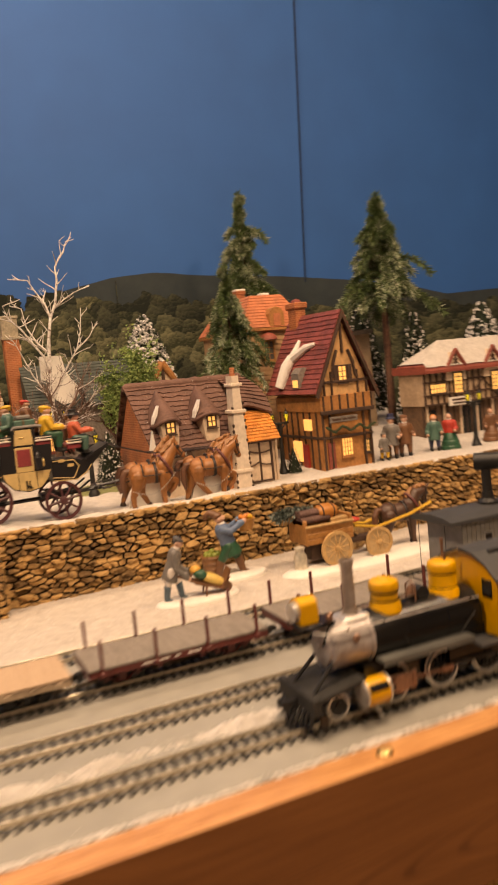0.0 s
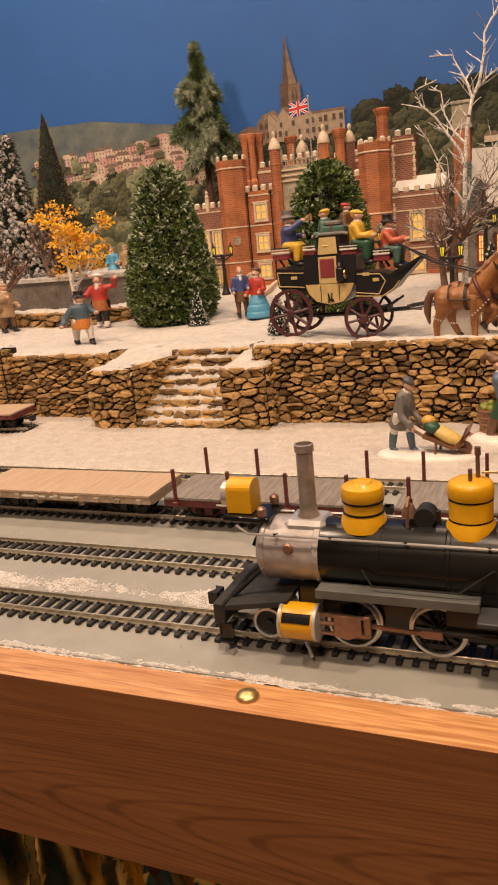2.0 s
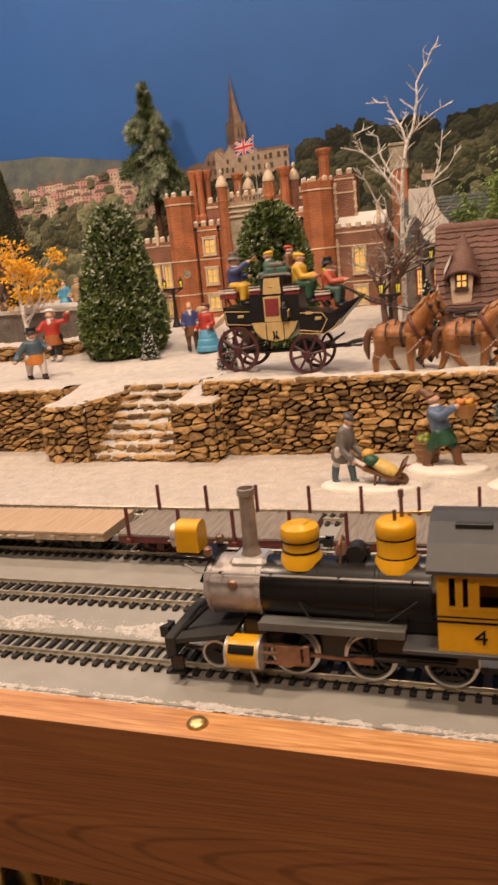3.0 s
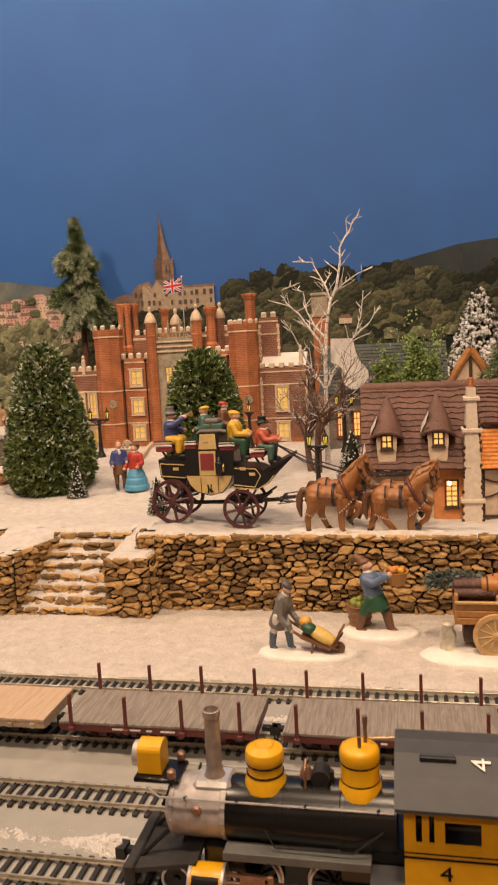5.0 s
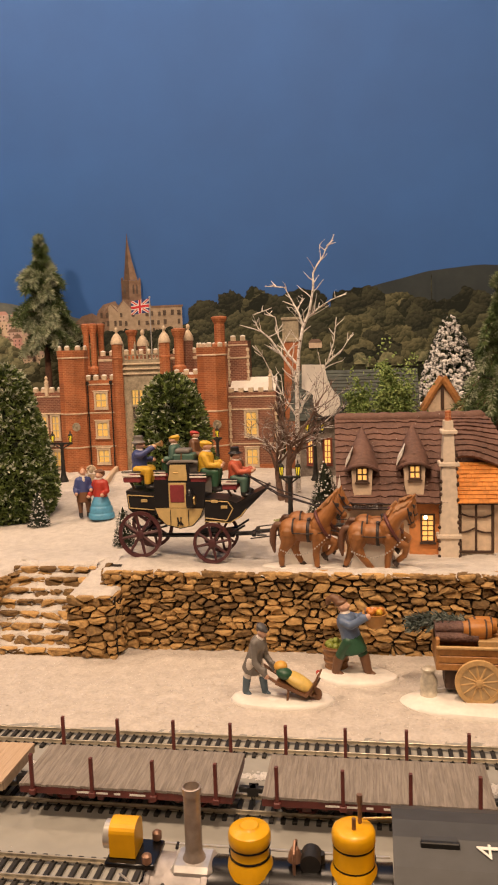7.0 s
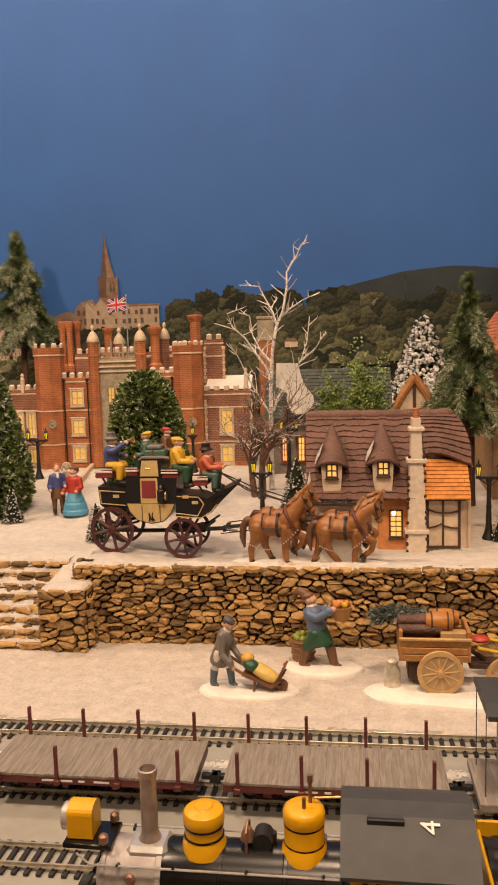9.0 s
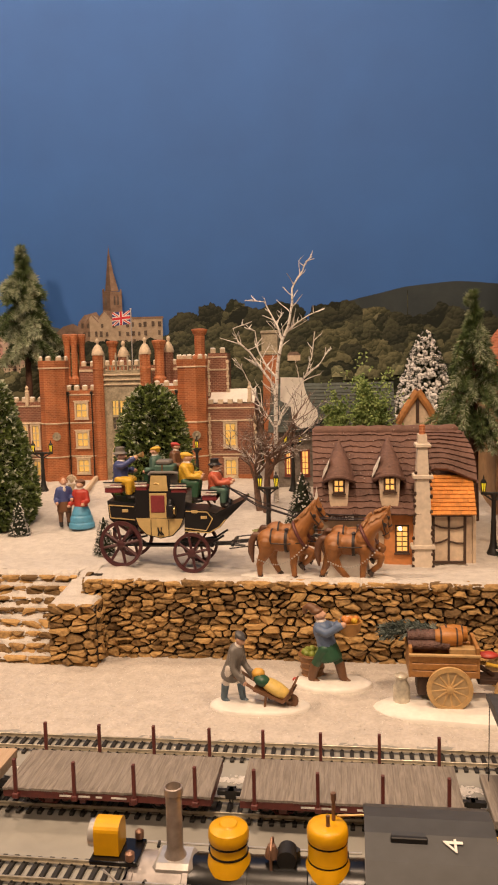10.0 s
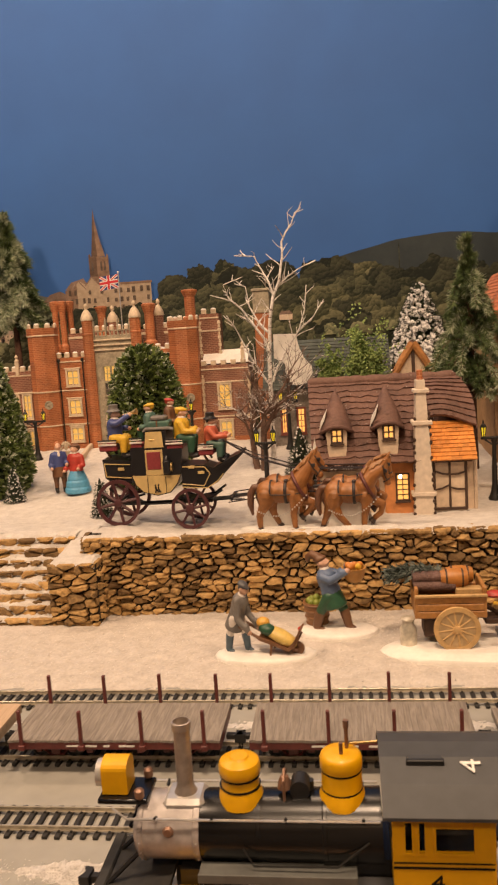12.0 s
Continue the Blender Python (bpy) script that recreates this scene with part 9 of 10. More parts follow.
part("reach_beam", Mesh().tube([(0.060, YC, 0.099), (0.100, YC, 0.098), (0.150, YC, 0.0985), (0.200, YC, 0.101)], [0.0024] * 4, 6).box(0.130, 0.176, YC - 0.012, YC + 0.012, 0.0985, 0.1035, 0.001), COACH_BLACK, CO, at=A0)
part("splinter_bar", Mesh().box(0.196, 0.200, YC - 0.017, YC + 0.017, 0.1005, 0.1040, 0.0006).tube([(0.198, YC - 0.012, 0.102), (0.212, YC - 0.012, 0.1005)], [0.0016, 0.0012], 6), COACH_BLACK, CO, at=A0)
for s in (-1, 1):
    part("spring", Mesh().tube([(0.050, YC + s * 0.014, 0.113), (0.060, YC + s * 0.014, 0.104), (0.075, YC + s * 0.014, 0.101), (0.092, YC + s * 0.014, 0.105)], [0.0013] * 4, 5), COACH_BLACK, CO, at=A0)
    part("spring", Mesh().tube([(0.140, YC + s * 0.014, 0.106), (0.155, YC + s * 0.014, 0.101), (0.175, YC + s * 0.014, 0.104), (0.188, YC + s * 0.014, 0.112)], [0.0013] * 4, 5), COACH_BLACK, CO, at=A0)
body = part("body", Mesh().prism([(0.0880, 0.1310), (0.0915, 0.1215), (0.1000, 0.1130), (0.1165, 0.1092), (0.1310, 0.1120), (0.1395, 0.1210), (0.1440, 0.1310), (0.1470, 0.1585), (0.1290, 0.1585), (0.1300, 0.1770), (0.1048, 0.1770), (0.1048, 0.1610), (0.0885, 0.1610)], YC - HW, YC + HW, "xz"), COACH_BLACK, CO, "glossy black passenger body", at=A0)
part("rear_boot", Mesh().prism([(0.0555, 0.1495), (0.0575, 0.1300), (0.0640, 0.1245), (0.0878, 0.1230), (0.0878, 0.1465)], YC - HW + 0.001, YC + HW - 0.001, "xz"), COACH_BLACK, CO, at=A0)
part("front_boot", Mesh().prism([(0.1450, 0.1405), (0.1440, 0.1165), (0.1720, 0.1150), (0.1850, 0.1215), (0.1920, 0.1295), (0.2120, 0.1480), (0.2095, 0.1500), (0.1800, 0.1360), (0.1700, 0.1395)], YC - HW + 0.001, YC + HW - 0.001, "xz"), COACH_BLACK, CO, at=A0)
part("footboard", Mesh().prism([(0.184, 0.1385), (0.2125, 0.1515), (0.2135, 0.1490), (0.186, 0.1358)], YC - HW - 0.001, YC + HW + 0.001, "xz"), COACH_BLACK, CO, at=A0)
for s in (-1, 1):
    y0, y1 = YC + s * (HW + 0.0006), YC + s * (HW - 0.0012)
    y2 = YC + s * (HW + 0.0012)
    lp = part("lower_panel", Mesh().prism([(0.0890, 0.1312), (0.0925, 0.1220), (0.1005, 0.1140), (0.1165, 0.1102), (0.1305, 0.1130), (0.1388, 0.1215), (0.1430, 0.1305)], y1, y0, "xz"), COACH_CREAM, body, "cream boat-shaped lower panel")
    part("panel_line", Mesh().box(0.1058, 0.1064, y1, y2, 0.1125, 0.1295).box(0.1262, 0.1268, y1, y2, 0.1125, 0.1295), COACH_BLACK, lp)
    part("crest", Mesh().tube([(0.1140, y2, 0.1125), (0.1150, y2, 0.1170), (0.1140, y2, 0.1215)], [0.0009] * 3, 5).tube([(0.1140, y2, 0.1180), (0.1180, y2, 0.1130)], [0.0008] * 2, 5).tube([(0.1180, y2, 0.1215), (0.1175, y2, 0.1165), (0.1200, y2, 0.1130)], [0.0009] * 3, 5), COACH_BLACK, lp, "small black crest")
    part("door_frame", Mesh().box(0.1048, 0.1248, y1, y0, 0.1312, 0.1578, 0.0004), COACH_CREAM, body, "cream door frame")
    part("door_panel", Mesh().box(0.1067, 0.1225, y1, y2, 0.1372, 0.1556, 0.0004), COL["wine"], body, "wine-red door panel")
    part("upper_panel", Mesh().prism([(0.1052, 0.1602), (0.1265, 0.1602), (0.1255, 0.1766), (0.1078, 0.1766)], y1, y2, "xz"), COACH_CREAM, body, "cream upper panel")
    part("emblem", Mesh().ball((0.1140, y2, 0.1682), (0.0036, 0.0006, 0.0010), seg=10, rings=6), BRASS, body)
    for a, b in (((0.0575, 0.1450), (0.0870, 0.1432)), ((0.0575, 0.1450), (0.0590, 0.1312)), ((0.0590, 0.1312), (0.0876, 0.1290)), ((0.1460, 0.1385), (0.1705, 0.1376)), ((0.1705, 0.1376), (0.1762, 0.1303)), ((0.1762, 0.1303), (0.1690, 0.1178)), ((0.1690, 0.1178), (0.1445, 0.1205)), ((0.1440, 0.1172), (0.1725, 0.1155)), ((0.1725, 0.1155), (0.1845, 0.1225)), ((0.1845, 0.1225), (0.1910, 0.1300))):
        part("trim_line", Mesh().tube([(a[0], y0 - s * 0.0010, a[1]), (b[0], y0 - s * 0.0010, b[1])], [0.0006] * 2, 5), COACH_CREAM, body, "thin cream coach lining")
    for x, z in ((0.0765, 0.1390), (0.1560, 0.1380), (0.1665, 0.1320)):
        part("name_plate", Mesh().box(x - 0.0035, x + 0.0035, y0 - s * 0.0012, y0, z - 0.0016, z + 0.0016, 0.0003), COACH_CREAM, body, "small cream plate")
    ln = part("carriage_lamp", Mesh().box(0.1255, 0.1335, YC + s * (HW + 0.001), YC + s * (HW + 0.0075), 0.1330, 0.1470, 0.0012).lathe((0.1295, YC + s * (HW + 0.004), 0.147), [(0.0035, 0), (0.0028, 0.003), (0.001, 0.005)], 8), COACH_BLACK, body, "black carriage lamp")
    part("reflector", Mesh().lathe((0.1335, YC + s * (HW + 0.004), 0.1400), [(0.0015, 0.0002), (0.0045, 0.0004), (0.0050, 0.0022)], 14, axis="x", sx=0.8), BRASS, ln, "brass reflector")
part("roof", Mesh().box(0.1050, 0.1345, YC - HW + 0.001, YC + HW - 0.001, 0.1772, 0.1792, 0.0008), COACH_BLACK, CO, at=A0)
part("roof_rail", Mesh().tube([(0.1045, YC - HW + 0.002, 0.1765), (0.1070, YC - HW + 0.002, 0.1795), (0.1330, YC - HW + 0.002, 0.1795), (0.1385, YC - HW + 0.002, 0.1785)], [0.0018] * 4, 8), COL["grey"], CO, at=A0)


def bench(x, z, w=0.020):
    b = part("bench", Mesh().box(x - w / 2, x + w / 2, YC - HW + 0.001, YC + HW - 0.001, z - 0.0055, z, 0.001), COL["wine"], CO, "wine-red padded bench with pale rail", at=A0)
    part("rail", Mesh().box(x - w / 2 - 0.0005, x + w / 2 + 0.0005, YC - HW - 0.0005, YC - HW + 0.001, z + 0.0005, z + 0.0024, 0.0004).box(x - w / 2 - 0.0005, x + w / 2 + 0.0005, YC - HW - 0.0005, YC - HW + 0.001, z + 0.0038, z + 0.0050, 0.0004), COL["white"], b)
    part("rail_top", Mesh().box(x - w / 2 - 0.001, x + w / 2 + 0.001, YC - HW - 0.0008, YC - HW + 0.0014, z + 0.0054, z + 0.0066, 0.0004), COACH_BLACK, b)
    for s in (-1, 1):
        part("bracket", Mesh().tube([(x - 0.004, YC + s * 0.012, z - 0.005), (x + 0.001, YC + s * 0.012, z - 0.013)], [0.0014] * 2, 5), TIMBER, b)


bench(0.0628, 0.1635)
bench(0.0955, 0.1645, 0.013)
bench(0.1385, 0.1620, 0.018)
bench(0.1732, 0.1550, 0.0165)
CO.location.x, CO.scale.x = 0.1255, 0.94
LG = thing("luggage", "dark green and grey trunks on the coach roof", "luggage", at=(0.1277, 0.812, 0.1795))
part("trunk", Mesh().box(-0.012, 0.010, -0.014, 0.004, 0, 0.0075, 0.0014), COL["teal"], LG)
part("trunk", Mesh().box(-0.010, 0.006, -0.013, 0.003, 0.0077, 0.0125, 0.0014), COL["grey"], LG)
part("strap", Mesh().box(-0.0035, -0.0020, -0.0146, 0.0046, -0.0002, 0.0080, 0.0004), COL["brown"], LG)
figurine("painted guard figurine in blue with a coaching horn", (0.0775, 0.806, 0.1595), 0.062, "blue", "yellow", "grey", "top", 0, seated=True, arm_l=(0.24, -0.08, 0.86), arm_r=(0.16, 0.14, 0.62))
single("coaching_horn", Mesh().tube([(0, 0, 0), (0.014, 0, 0.003), (0.020, 0, 0.0042)], [0.0008, 0.0013, 0.0036], 10), BRASS, "brown coaching horn held to the guard's face", "horn", at=(0.0827, 0.8075, 0.1935))
figurine("painted passenger figurine in green with a yellow cap", (0.1120, 0.824, 0.1660), 0.056, "teal", "green", "yellow", "cap", 180, seated=True)
figurine("painted passenger figurine with a red hat", (0.1330, 0.828, 0.1740), 0.050, "brown", "brown", "red", "cap", 0, seated=True)
figurine("painted passenger figurine in yellow with green breeches", (0.1500, 0.804, 0.1570), 0.063, "yellow", "green", "yellow", "cap", 0, seated=True, arm_l=(0.22, -0.12, 0.58), arm_r=(0.2, 0.12, 0.58))
figurine("painted coachman figurine in a red coat", (0.1800, 0.806, 0.1500), 0.057, "coral", "teal", "black", "top", 0, seated=True, arm_l=(0.26, -0.12, 0.62), arm_r=(0.26, 0.10, 0.62))
figurine("painted passenger figurine in brown beside the coachman", (0.1790, 0.826, 0.1500), 0.054, "brown", "brown", "brown", "cap", 0, seated=True)

# ---- horses ----
HORSE = mat("painted_chestnut", (0.29, 0.120, 0.036), 0.42, 0.22, 120, 0.15)
MANE = paint("mane_brown", (0.30, 0.145, 0.055))
TAIL = paint("tail_brown", (0.13, 0.062, 0.036))
HOOF = paint("hoof_dark", (0.045, 0.028, 0.020))
COLLAR = paint("collar_maroon", (0.115, 0.034, 0.030))
STRAP = mat("dark_harness_strap", (0.030, 0.022, 0.022), 0.5, 0.2, 300, 0.1)


GAIT = {
    "walk": (((-0.0215, 0.0310), (-0.0285, 0.0185), (-0.0282, 0.0070)), ((-0.0150, 0.0300), (-0.0125, 0.0190), (-0.0065, 0.0085)), ((0.0165, 0.0330), (0.0150, 0.0195), (0.0160, 0.0070)), ((0.0255, 0.0345), (0.0380, 0.0300), (0.0330, 0.0215), (0.0275, 0.0180))),
    "trot": (((-0.0200, 0.0310), (-0.0125, 0.0180), (-0.0010, 0.0062)), ((-0.0260, 0.0290), (-0.0310, 0.0165), (-0.0350, 0.0080)), ((0.0205, 0.0320), (0.0178, 0.0170), (0.0172, 0.0066)), ((0.0270, 0.0345), (0.0400, 0.0295), (0.0375, 0.0195), (0.0300, 0.0140))),
    "stand": (((-0.0215, 0.0310), (-0.0260, 0.0185), (-0.0245, 0.0070)), ((-0.0180, 0.0310), (-0.0215, 0.0185), (-0.0190, 0.0070)), ((0.0185, 0.0330), (0.0180, 0.0195), (0.0185, 0.0070)), ((0.0215, 0.0330), (0.0225, 0.0195), (0.0230, 0.0070))),
}


def horse(at, rz=0.0, k=1.0, gait="walk", nod=0.0, coat=None, label="painted chestnut coach horse figurine in harness", seed=0, strap=True):
    """One horse figurine as one mesh, facing +x, with its painted harness."""
    m = Mesh()
    m.x = Matrix.Diagonal((k * 0.90, k, k, 1))
    r = random.Random(seed)
    for c, rad in (((-0.0175, 0, 0.0455), (0.0148, 0.0120, 0.0128)), ((0.0, 0, 0.0440), (0.0210, 0.0118, 0.0120)), ((0.0180, 0, 0.0448), (0.0126, 0.0114, 0.0138)), ((0.0250, 0, 0.0455), (0.0080, 0.0092, 0.0108))):
        m.ball(c, rad, seg=20, rings=14)
    for s in (-1, 1):
        m.ball((-0.0190, s * 0.0050, 0.0400), (0.0115, 0.0075, 0.0135), seg=14, rings=10)
        m.ball((0.0205, s * 0.0060, 0.0400), (0.0085, 0.0060, 0.0120), seg=14, rings=10)
    m.capsule((0.0185, 0, 0.0505), (0.0285, 0, 0.0640), 0.0122, 0.0090, 14)
    nodding = Matrix.Translation((0.0285, 0, 0.0640)) @ Matrix.Rotation(radians(nod), 4, "Y") @ Matrix.Translation((-0.0285, 0, -0.0640))
    stand = m.x
    m.x = stand @ nodding
    m.capsule((0.0285, 0, 0.0640), (0.0360, 0, 0.0745), 0.0090, 0.0068, 14)
    m.capsule((0.0375, 0, 0.0775), (0.0470, 0, 0.0660), 0.0060, 0.0040, 12)
    m.ball((0.0405, 0, 0.0722), (0.0064, 0.0050, 0.0062), seg=10, rings=8)
    m.ball((0.0490, 0, 0.0638), (0.0046, 0.0040, 0.0042), seg=10, rings=8)
    for s in (-1, 1):
        m.capsule((0.0370, s * 0.0032, 0.0815), (0.0385, s * 0.0040, 0.0880), 0.0022, 0.0011, 8)
    m.x = stand
    for i, line in enumerate(GAIT[gait]):
        y, hind = (-1 if i in (0, 2) else 1) * (0.0062 if i < 2 else 0.0058), i < 2
        m.slot = 0
        m.capsule((line[0][0] + (0.002 if hind else -0.001), y, line[0][1] + 0.010), (line[0][0], y, line[0][1]), 0.0100 if hind else 0.0076, 0.0078 if hind else 0.0062, 10)
        rad = [0.0074 if hind else 0.0060, 0.0044, 0.0035, 0.0034]
        for j in range(len(line) - 1):
            m.capsule((line[j][0], y, line[j][1]), (line[j + 1][0], y, line[j + 1][1]), rad[j], rad[j + 1], 10)
        m.slot = 2
        a, b = Vector((line[-2][0], y, line[-2][1])), Vector((line[-1][0], y, line[-1][1]))
        d = (b - a).normalized()
        d = (d + Vector((0.25, 0, -0.5 if b.z < 0.01 else 0))).normalized()
        m.cyl(b + d * 0.0022, b + d * 0.0070, 0.0036, 0.0048, 12)
    m.slot = 1
    for k_ in range(13):
        m.x = stand @ nodding if k_ > 5 else stand
        u = k_ / 12
        p = Vector((0.0140, 0, 0.0640)).lerp(Vector((0.0340, 0, 0.0835)), u)
        for s in (-1, 1):
            m.capsule((p.x, s * 0.0012, p.z), (p.x - 0.002 + r.uniform(-0.002, 0.002), s * r.uniform(0.002, 0.006), p.z - r.uniform(0.001, 0.007)), 0.0024, 0.0013, 6)
    m.capsule((0.0375, 0, 0.0845), (0.0425, 0, 0.0800), 0.0024, 0.0014, 6)
    m.x = stand
    m.slot = 5
    tail = [(-0.0300, 0, 0.0505), (-0.0355, 0, 0.0500), (-0.0395, 0, 0.0430), (-0.0405, 0, 0.0310), (-0.0385, 0, 0.0195)]
    for j in range(4):
        m.capsule(tail[j], tail[j + 1], (0.0036, 0.0042, 0.0046, 0.0044)[j], (0.0042, 0.0046, 0.0044, 0.0018)[j], 10)
    if strap:
        m.slot = 3
        for x, z, ry, rz_, w in ((0.0060, 0.0442, 0.0123, 0.0129, 0.0019), (-0.0130, 0.0453, 0.0124, 0.0131, 0.0010)):
            ring = [(ry * math.cos(2 * math.pi * i / 24), z + rz_ * math.sin(2 * math.pi * i / 24)) for i in range(24)]
            vs = [(x + dx, a * g, z + (b - z) * g) for dx, g in ((-w, 0.94), (-w, 1.0), (w, 1.0), (w, 0.94)) for a, b in ring]
            m.put(vs, [(j * 24 + i, j * 24 + (i + 1) % 24, (j + 1) * 24 + (i + 1) % 24, (j + 1) * 24 + i) for j in range(3) for i in range(24)], True, False)
        m.slot = 4
        e1, c = Vector((0.0082, 0, -0.0138)), Vector((0.0228, 0, 0.0520))
        m.tube([c + e1 * math.cos(a) + Vector((0, 0.0124 * math.sin(a), 0)) for a in [2 * math.pi * i / 20 for i in range(21)]], [0.0022] * 21, 8)
        m.slot = 3
        for s in (-1, 1):
            m.tube([(0.0270, s * 0.0105, 0.0450), (0.006, s * 0.0130, 0.0435), (-0.013, s * 0.0130, 0.0440)], [0.0007] * 3, 5)
            m.x = stand @ nodding
            m.tube([(0.0365, s * 0.0062, 0.0800), (0.0420, s * 0.0056, 0.0715), (0.0475, s * 0.0046, 0.0660)], [0.0008] * 3, 5)
            m.box(0.0395, 0.0440, s * 0.0052, s * 0.0066, 0.0735, 0.0775, 0.0005)
            m.x = stand
        m.x = stand @ nodding
        m.tube([(0.0470 + 0.0026 * math.cos(a), 0.0046 * math.sin(a), 0.0655 + 0.0034 * math.cos(a)) for a in [2 * math.pi * i / 12 for i in range(13)]], [0.0007] * 13, 5)
        m.x = stand
        m.ball((0.006, 0, 0.0572), (0.0030, 0.0050, 0.0020), seg=8, rings=5)
    return single("horse_figurine", moulded(m, 0.00062 * k, (2, 3, 4), 5), [coat or HORSE, MANE, HOOF, STRAP, COLLAR, TAIL], label, "horse figurine", "coach horses", at=at, rz=rz)


for x, y, sd in ((0.2530, 0.7755, 1), (0.3205, 0.7655, 2), (0.2575, 0.8110, 3), (0.3255, 0.8010, 4)):
    horse((x, y, 0.0722), -5.0, 0.89 if sd in (1, 3) else 0.87, "walk" if sd in (1, 4) else "trot", 2.0 if sd in (1, 3) else 24.0, seed=sd)
for x, y in ((0.2530, 0.7800), (0.3240, 0.7700)):
    m = Mesh().lathe((0, 0, 0), [(1.0, -0.001), (1.0, 0.0010), (0.92, 0.0022), (0.02, 0.0030)], 26, sx=0.044, sy=0.015)
    m.prism([(-0.027, 0.0), (-0.022, 0.017), (-0.014, 0.026), (-0.003, 0.029), (0.008, 0.028), (0.015, 0.022), (0.017, 0.012), (0.024, 0.0)], 0.001, 0.0055, "xz")
    single("snow_base", m, SNOW_CLEAN, "moulded white snow base between the coach horse's legs", "base", "moulded snow bases", at=(x, y, 0.0735))
tr = thing("harness_lines", "black reins, pole and traces between coach and horses", "harness")
part("pole", Mesh().tube([(0.196, 0.809, 0.103), (0.270, 0.808, 0.110), (0.345, 0.807, 0.113)], [0.0016, 0.0014, 0.0011], 6), COACH_BLACK, tr)
for y in (0.7785, 0.8005, 0.8125, 0.8335):
    part("trace", Mesh().tube([(0.198, y, 0.1025), (0.238, y, 0.1075), (0.276, y, 0.1110), (0.306, y, 0.1090), (0.342, y, 0.1110)], [0.0007] * 5, 5), STRAP, tr)
for y, z in ((0.792, 0.1335), (0.800, 0.1325), (0.818, 0.1330)):
    part("rein", Mesh().tube([(0.1905, 0.806, 0.1640), (0.225, y, 0.1450), (0.262, y, z), (0.300, y, 0.1305), (0.358, y, 0.1290)], [0.0007] * 5, 5), STRAP, tr)
for x0 in (0.228, 0.300):
    ch = Mesh()
    for k in range(22):
        u = k / 21
        ch.ball((x0 + 0.050 * u, 0.7630 - 0.12 * (x0 - 0.228), 0.096 - 0.012 * math.sin(math.pi * u) + 0.014 * u), 0.0009, seg=6, rings=4)
    part("chain", ch, SILVER, tr, "tiny silver trace chain", kind="stuff")

# ---- farm cart and donkey on the lower road ----
CT = thing("farm_cart", "brown wooden farm cart loaded with logs and barrels", "cart", at=(0.40, 0.640, 0.004))
A0 = anchored(CT)
CWD = mat("cart_wood", (0.37, 0.175, 0.052), 0.5, 0.2, 260, 0.3)
WEB = mat("pale_wheel_web", (0.42, 0.29, 0.145), 0.5, 0.15, 200, 0.2)
WHEELW = mat("pale_wheel_wood", (0.50, 0.32, 0.135), 0.6, 0.15, 260, 0.2)
part("cart_floor", Mesh().box(0.3715, 0.4235, 0.6375, 0.6700, 0.0320, 0.0345, 0.0005), CWD, CT, at=A0)
for k in range(3):
    part("side_board", Mesh().box(0.3705, 0.4245, 0.6345, 0.6370, 0.0300 + k * 0.0062, 0.0358 + k * 0.0062, 0.0006), CWD, CT, at=A0)
    part("side_board", Mesh().box(0.3705, 0.4245, 0.6700, 0.6725, 0.0300 + k * 0.0062, 0.0358 + k * 0.0062, 0.0006), CWD, CT, at=A0)
for x in (0.3700, 0.4245):
    part("end_board", Mesh().box(x - 0.0015, x + 0.0015, 0.6345, 0.6725, 0.0300, 0.0560, 0.0006), CWD, CT, at=A0)
part("top_rail", Mesh().box(0.3685, 0.4265, 0.6325, 0.6352, 0.0480, 0.0505, 0.0006), WHEELW, CT, at=A0)
part("back_board", Mesh().box(0.3760, 0.4200, 0.6400, 0.6650, 0.0120, 0.0320, 0.001), TIMBER, CT, at=A0)
for x, r in ((0.4010, 0.0186), (0.4530, 0.0165)):
    for y in (0.6285, 0.6760):
        w = spoked("wheel", CT, x, y, 0.0045 + r, r, 12, WHEELW, 0.0030, 0.0032, 0.20, "pale wooden cart wheel")
        w.matrix_basis = Matrix.Translation(A0)
        part("web", Mesh().lathe((x, y, 0.0045 + r), [(0.001, -0.0004), (r * 0.9, -0.0006), (r * 0.9, 0.0006), (0.001, 0.0006)], 24, axis="y"), WEB, w, "pale thin web between the spokes")
for x, z, r in ((0.4010, 0.0231, 0.0013), (0.4530, 0.0210, 0.0013)):
    part("axle", Mesh().cyl((x, 0.628, z), (x, 0.677, z), r, n=8), CWD, CT, at=A0)
part("fore_carriage", Mesh().box(0.426, 0.470, 0.6450, 0.6620, 0.0205, 0.0255, 0.001).tube([(0.426, 0.653, 0.035), (0.440, 0.653, 0.026)], [0.002] * 2, 6), TIMBER, CT, at=A0)
for y in (0.6420, 0.6700):
    part("shaft", Mesh().tube([(0.432, y, 0.040), (0.462, y, 0.034), (0.505, y, 0.041), (0.535, y, 0.050)], [0.0016] * 4, 6), COL["yellow"], CT, "yellow curved shaft", at=A0)
for k, (y, z) in enumerate(((0.644, 0.0545), (0.651, 0.0545), (0.647, 0.0610), (0.655, 0.0600), (0.658, 0.0535))):
    lg_ = single("log", Mesh().cyl((0, 0, 0), (0.034, 0, 0), 0.0042, n=12), mat("painted_log_bark", (0.115, 0.062, 0.050), 0.6, 0.3, 500, 1.0, dist=0.002) if k == 0 else bpy.data.materials["painted_log_bark"], "dark brown log lying in the cart", "log", "cart load", at=(0.3685, y, z))
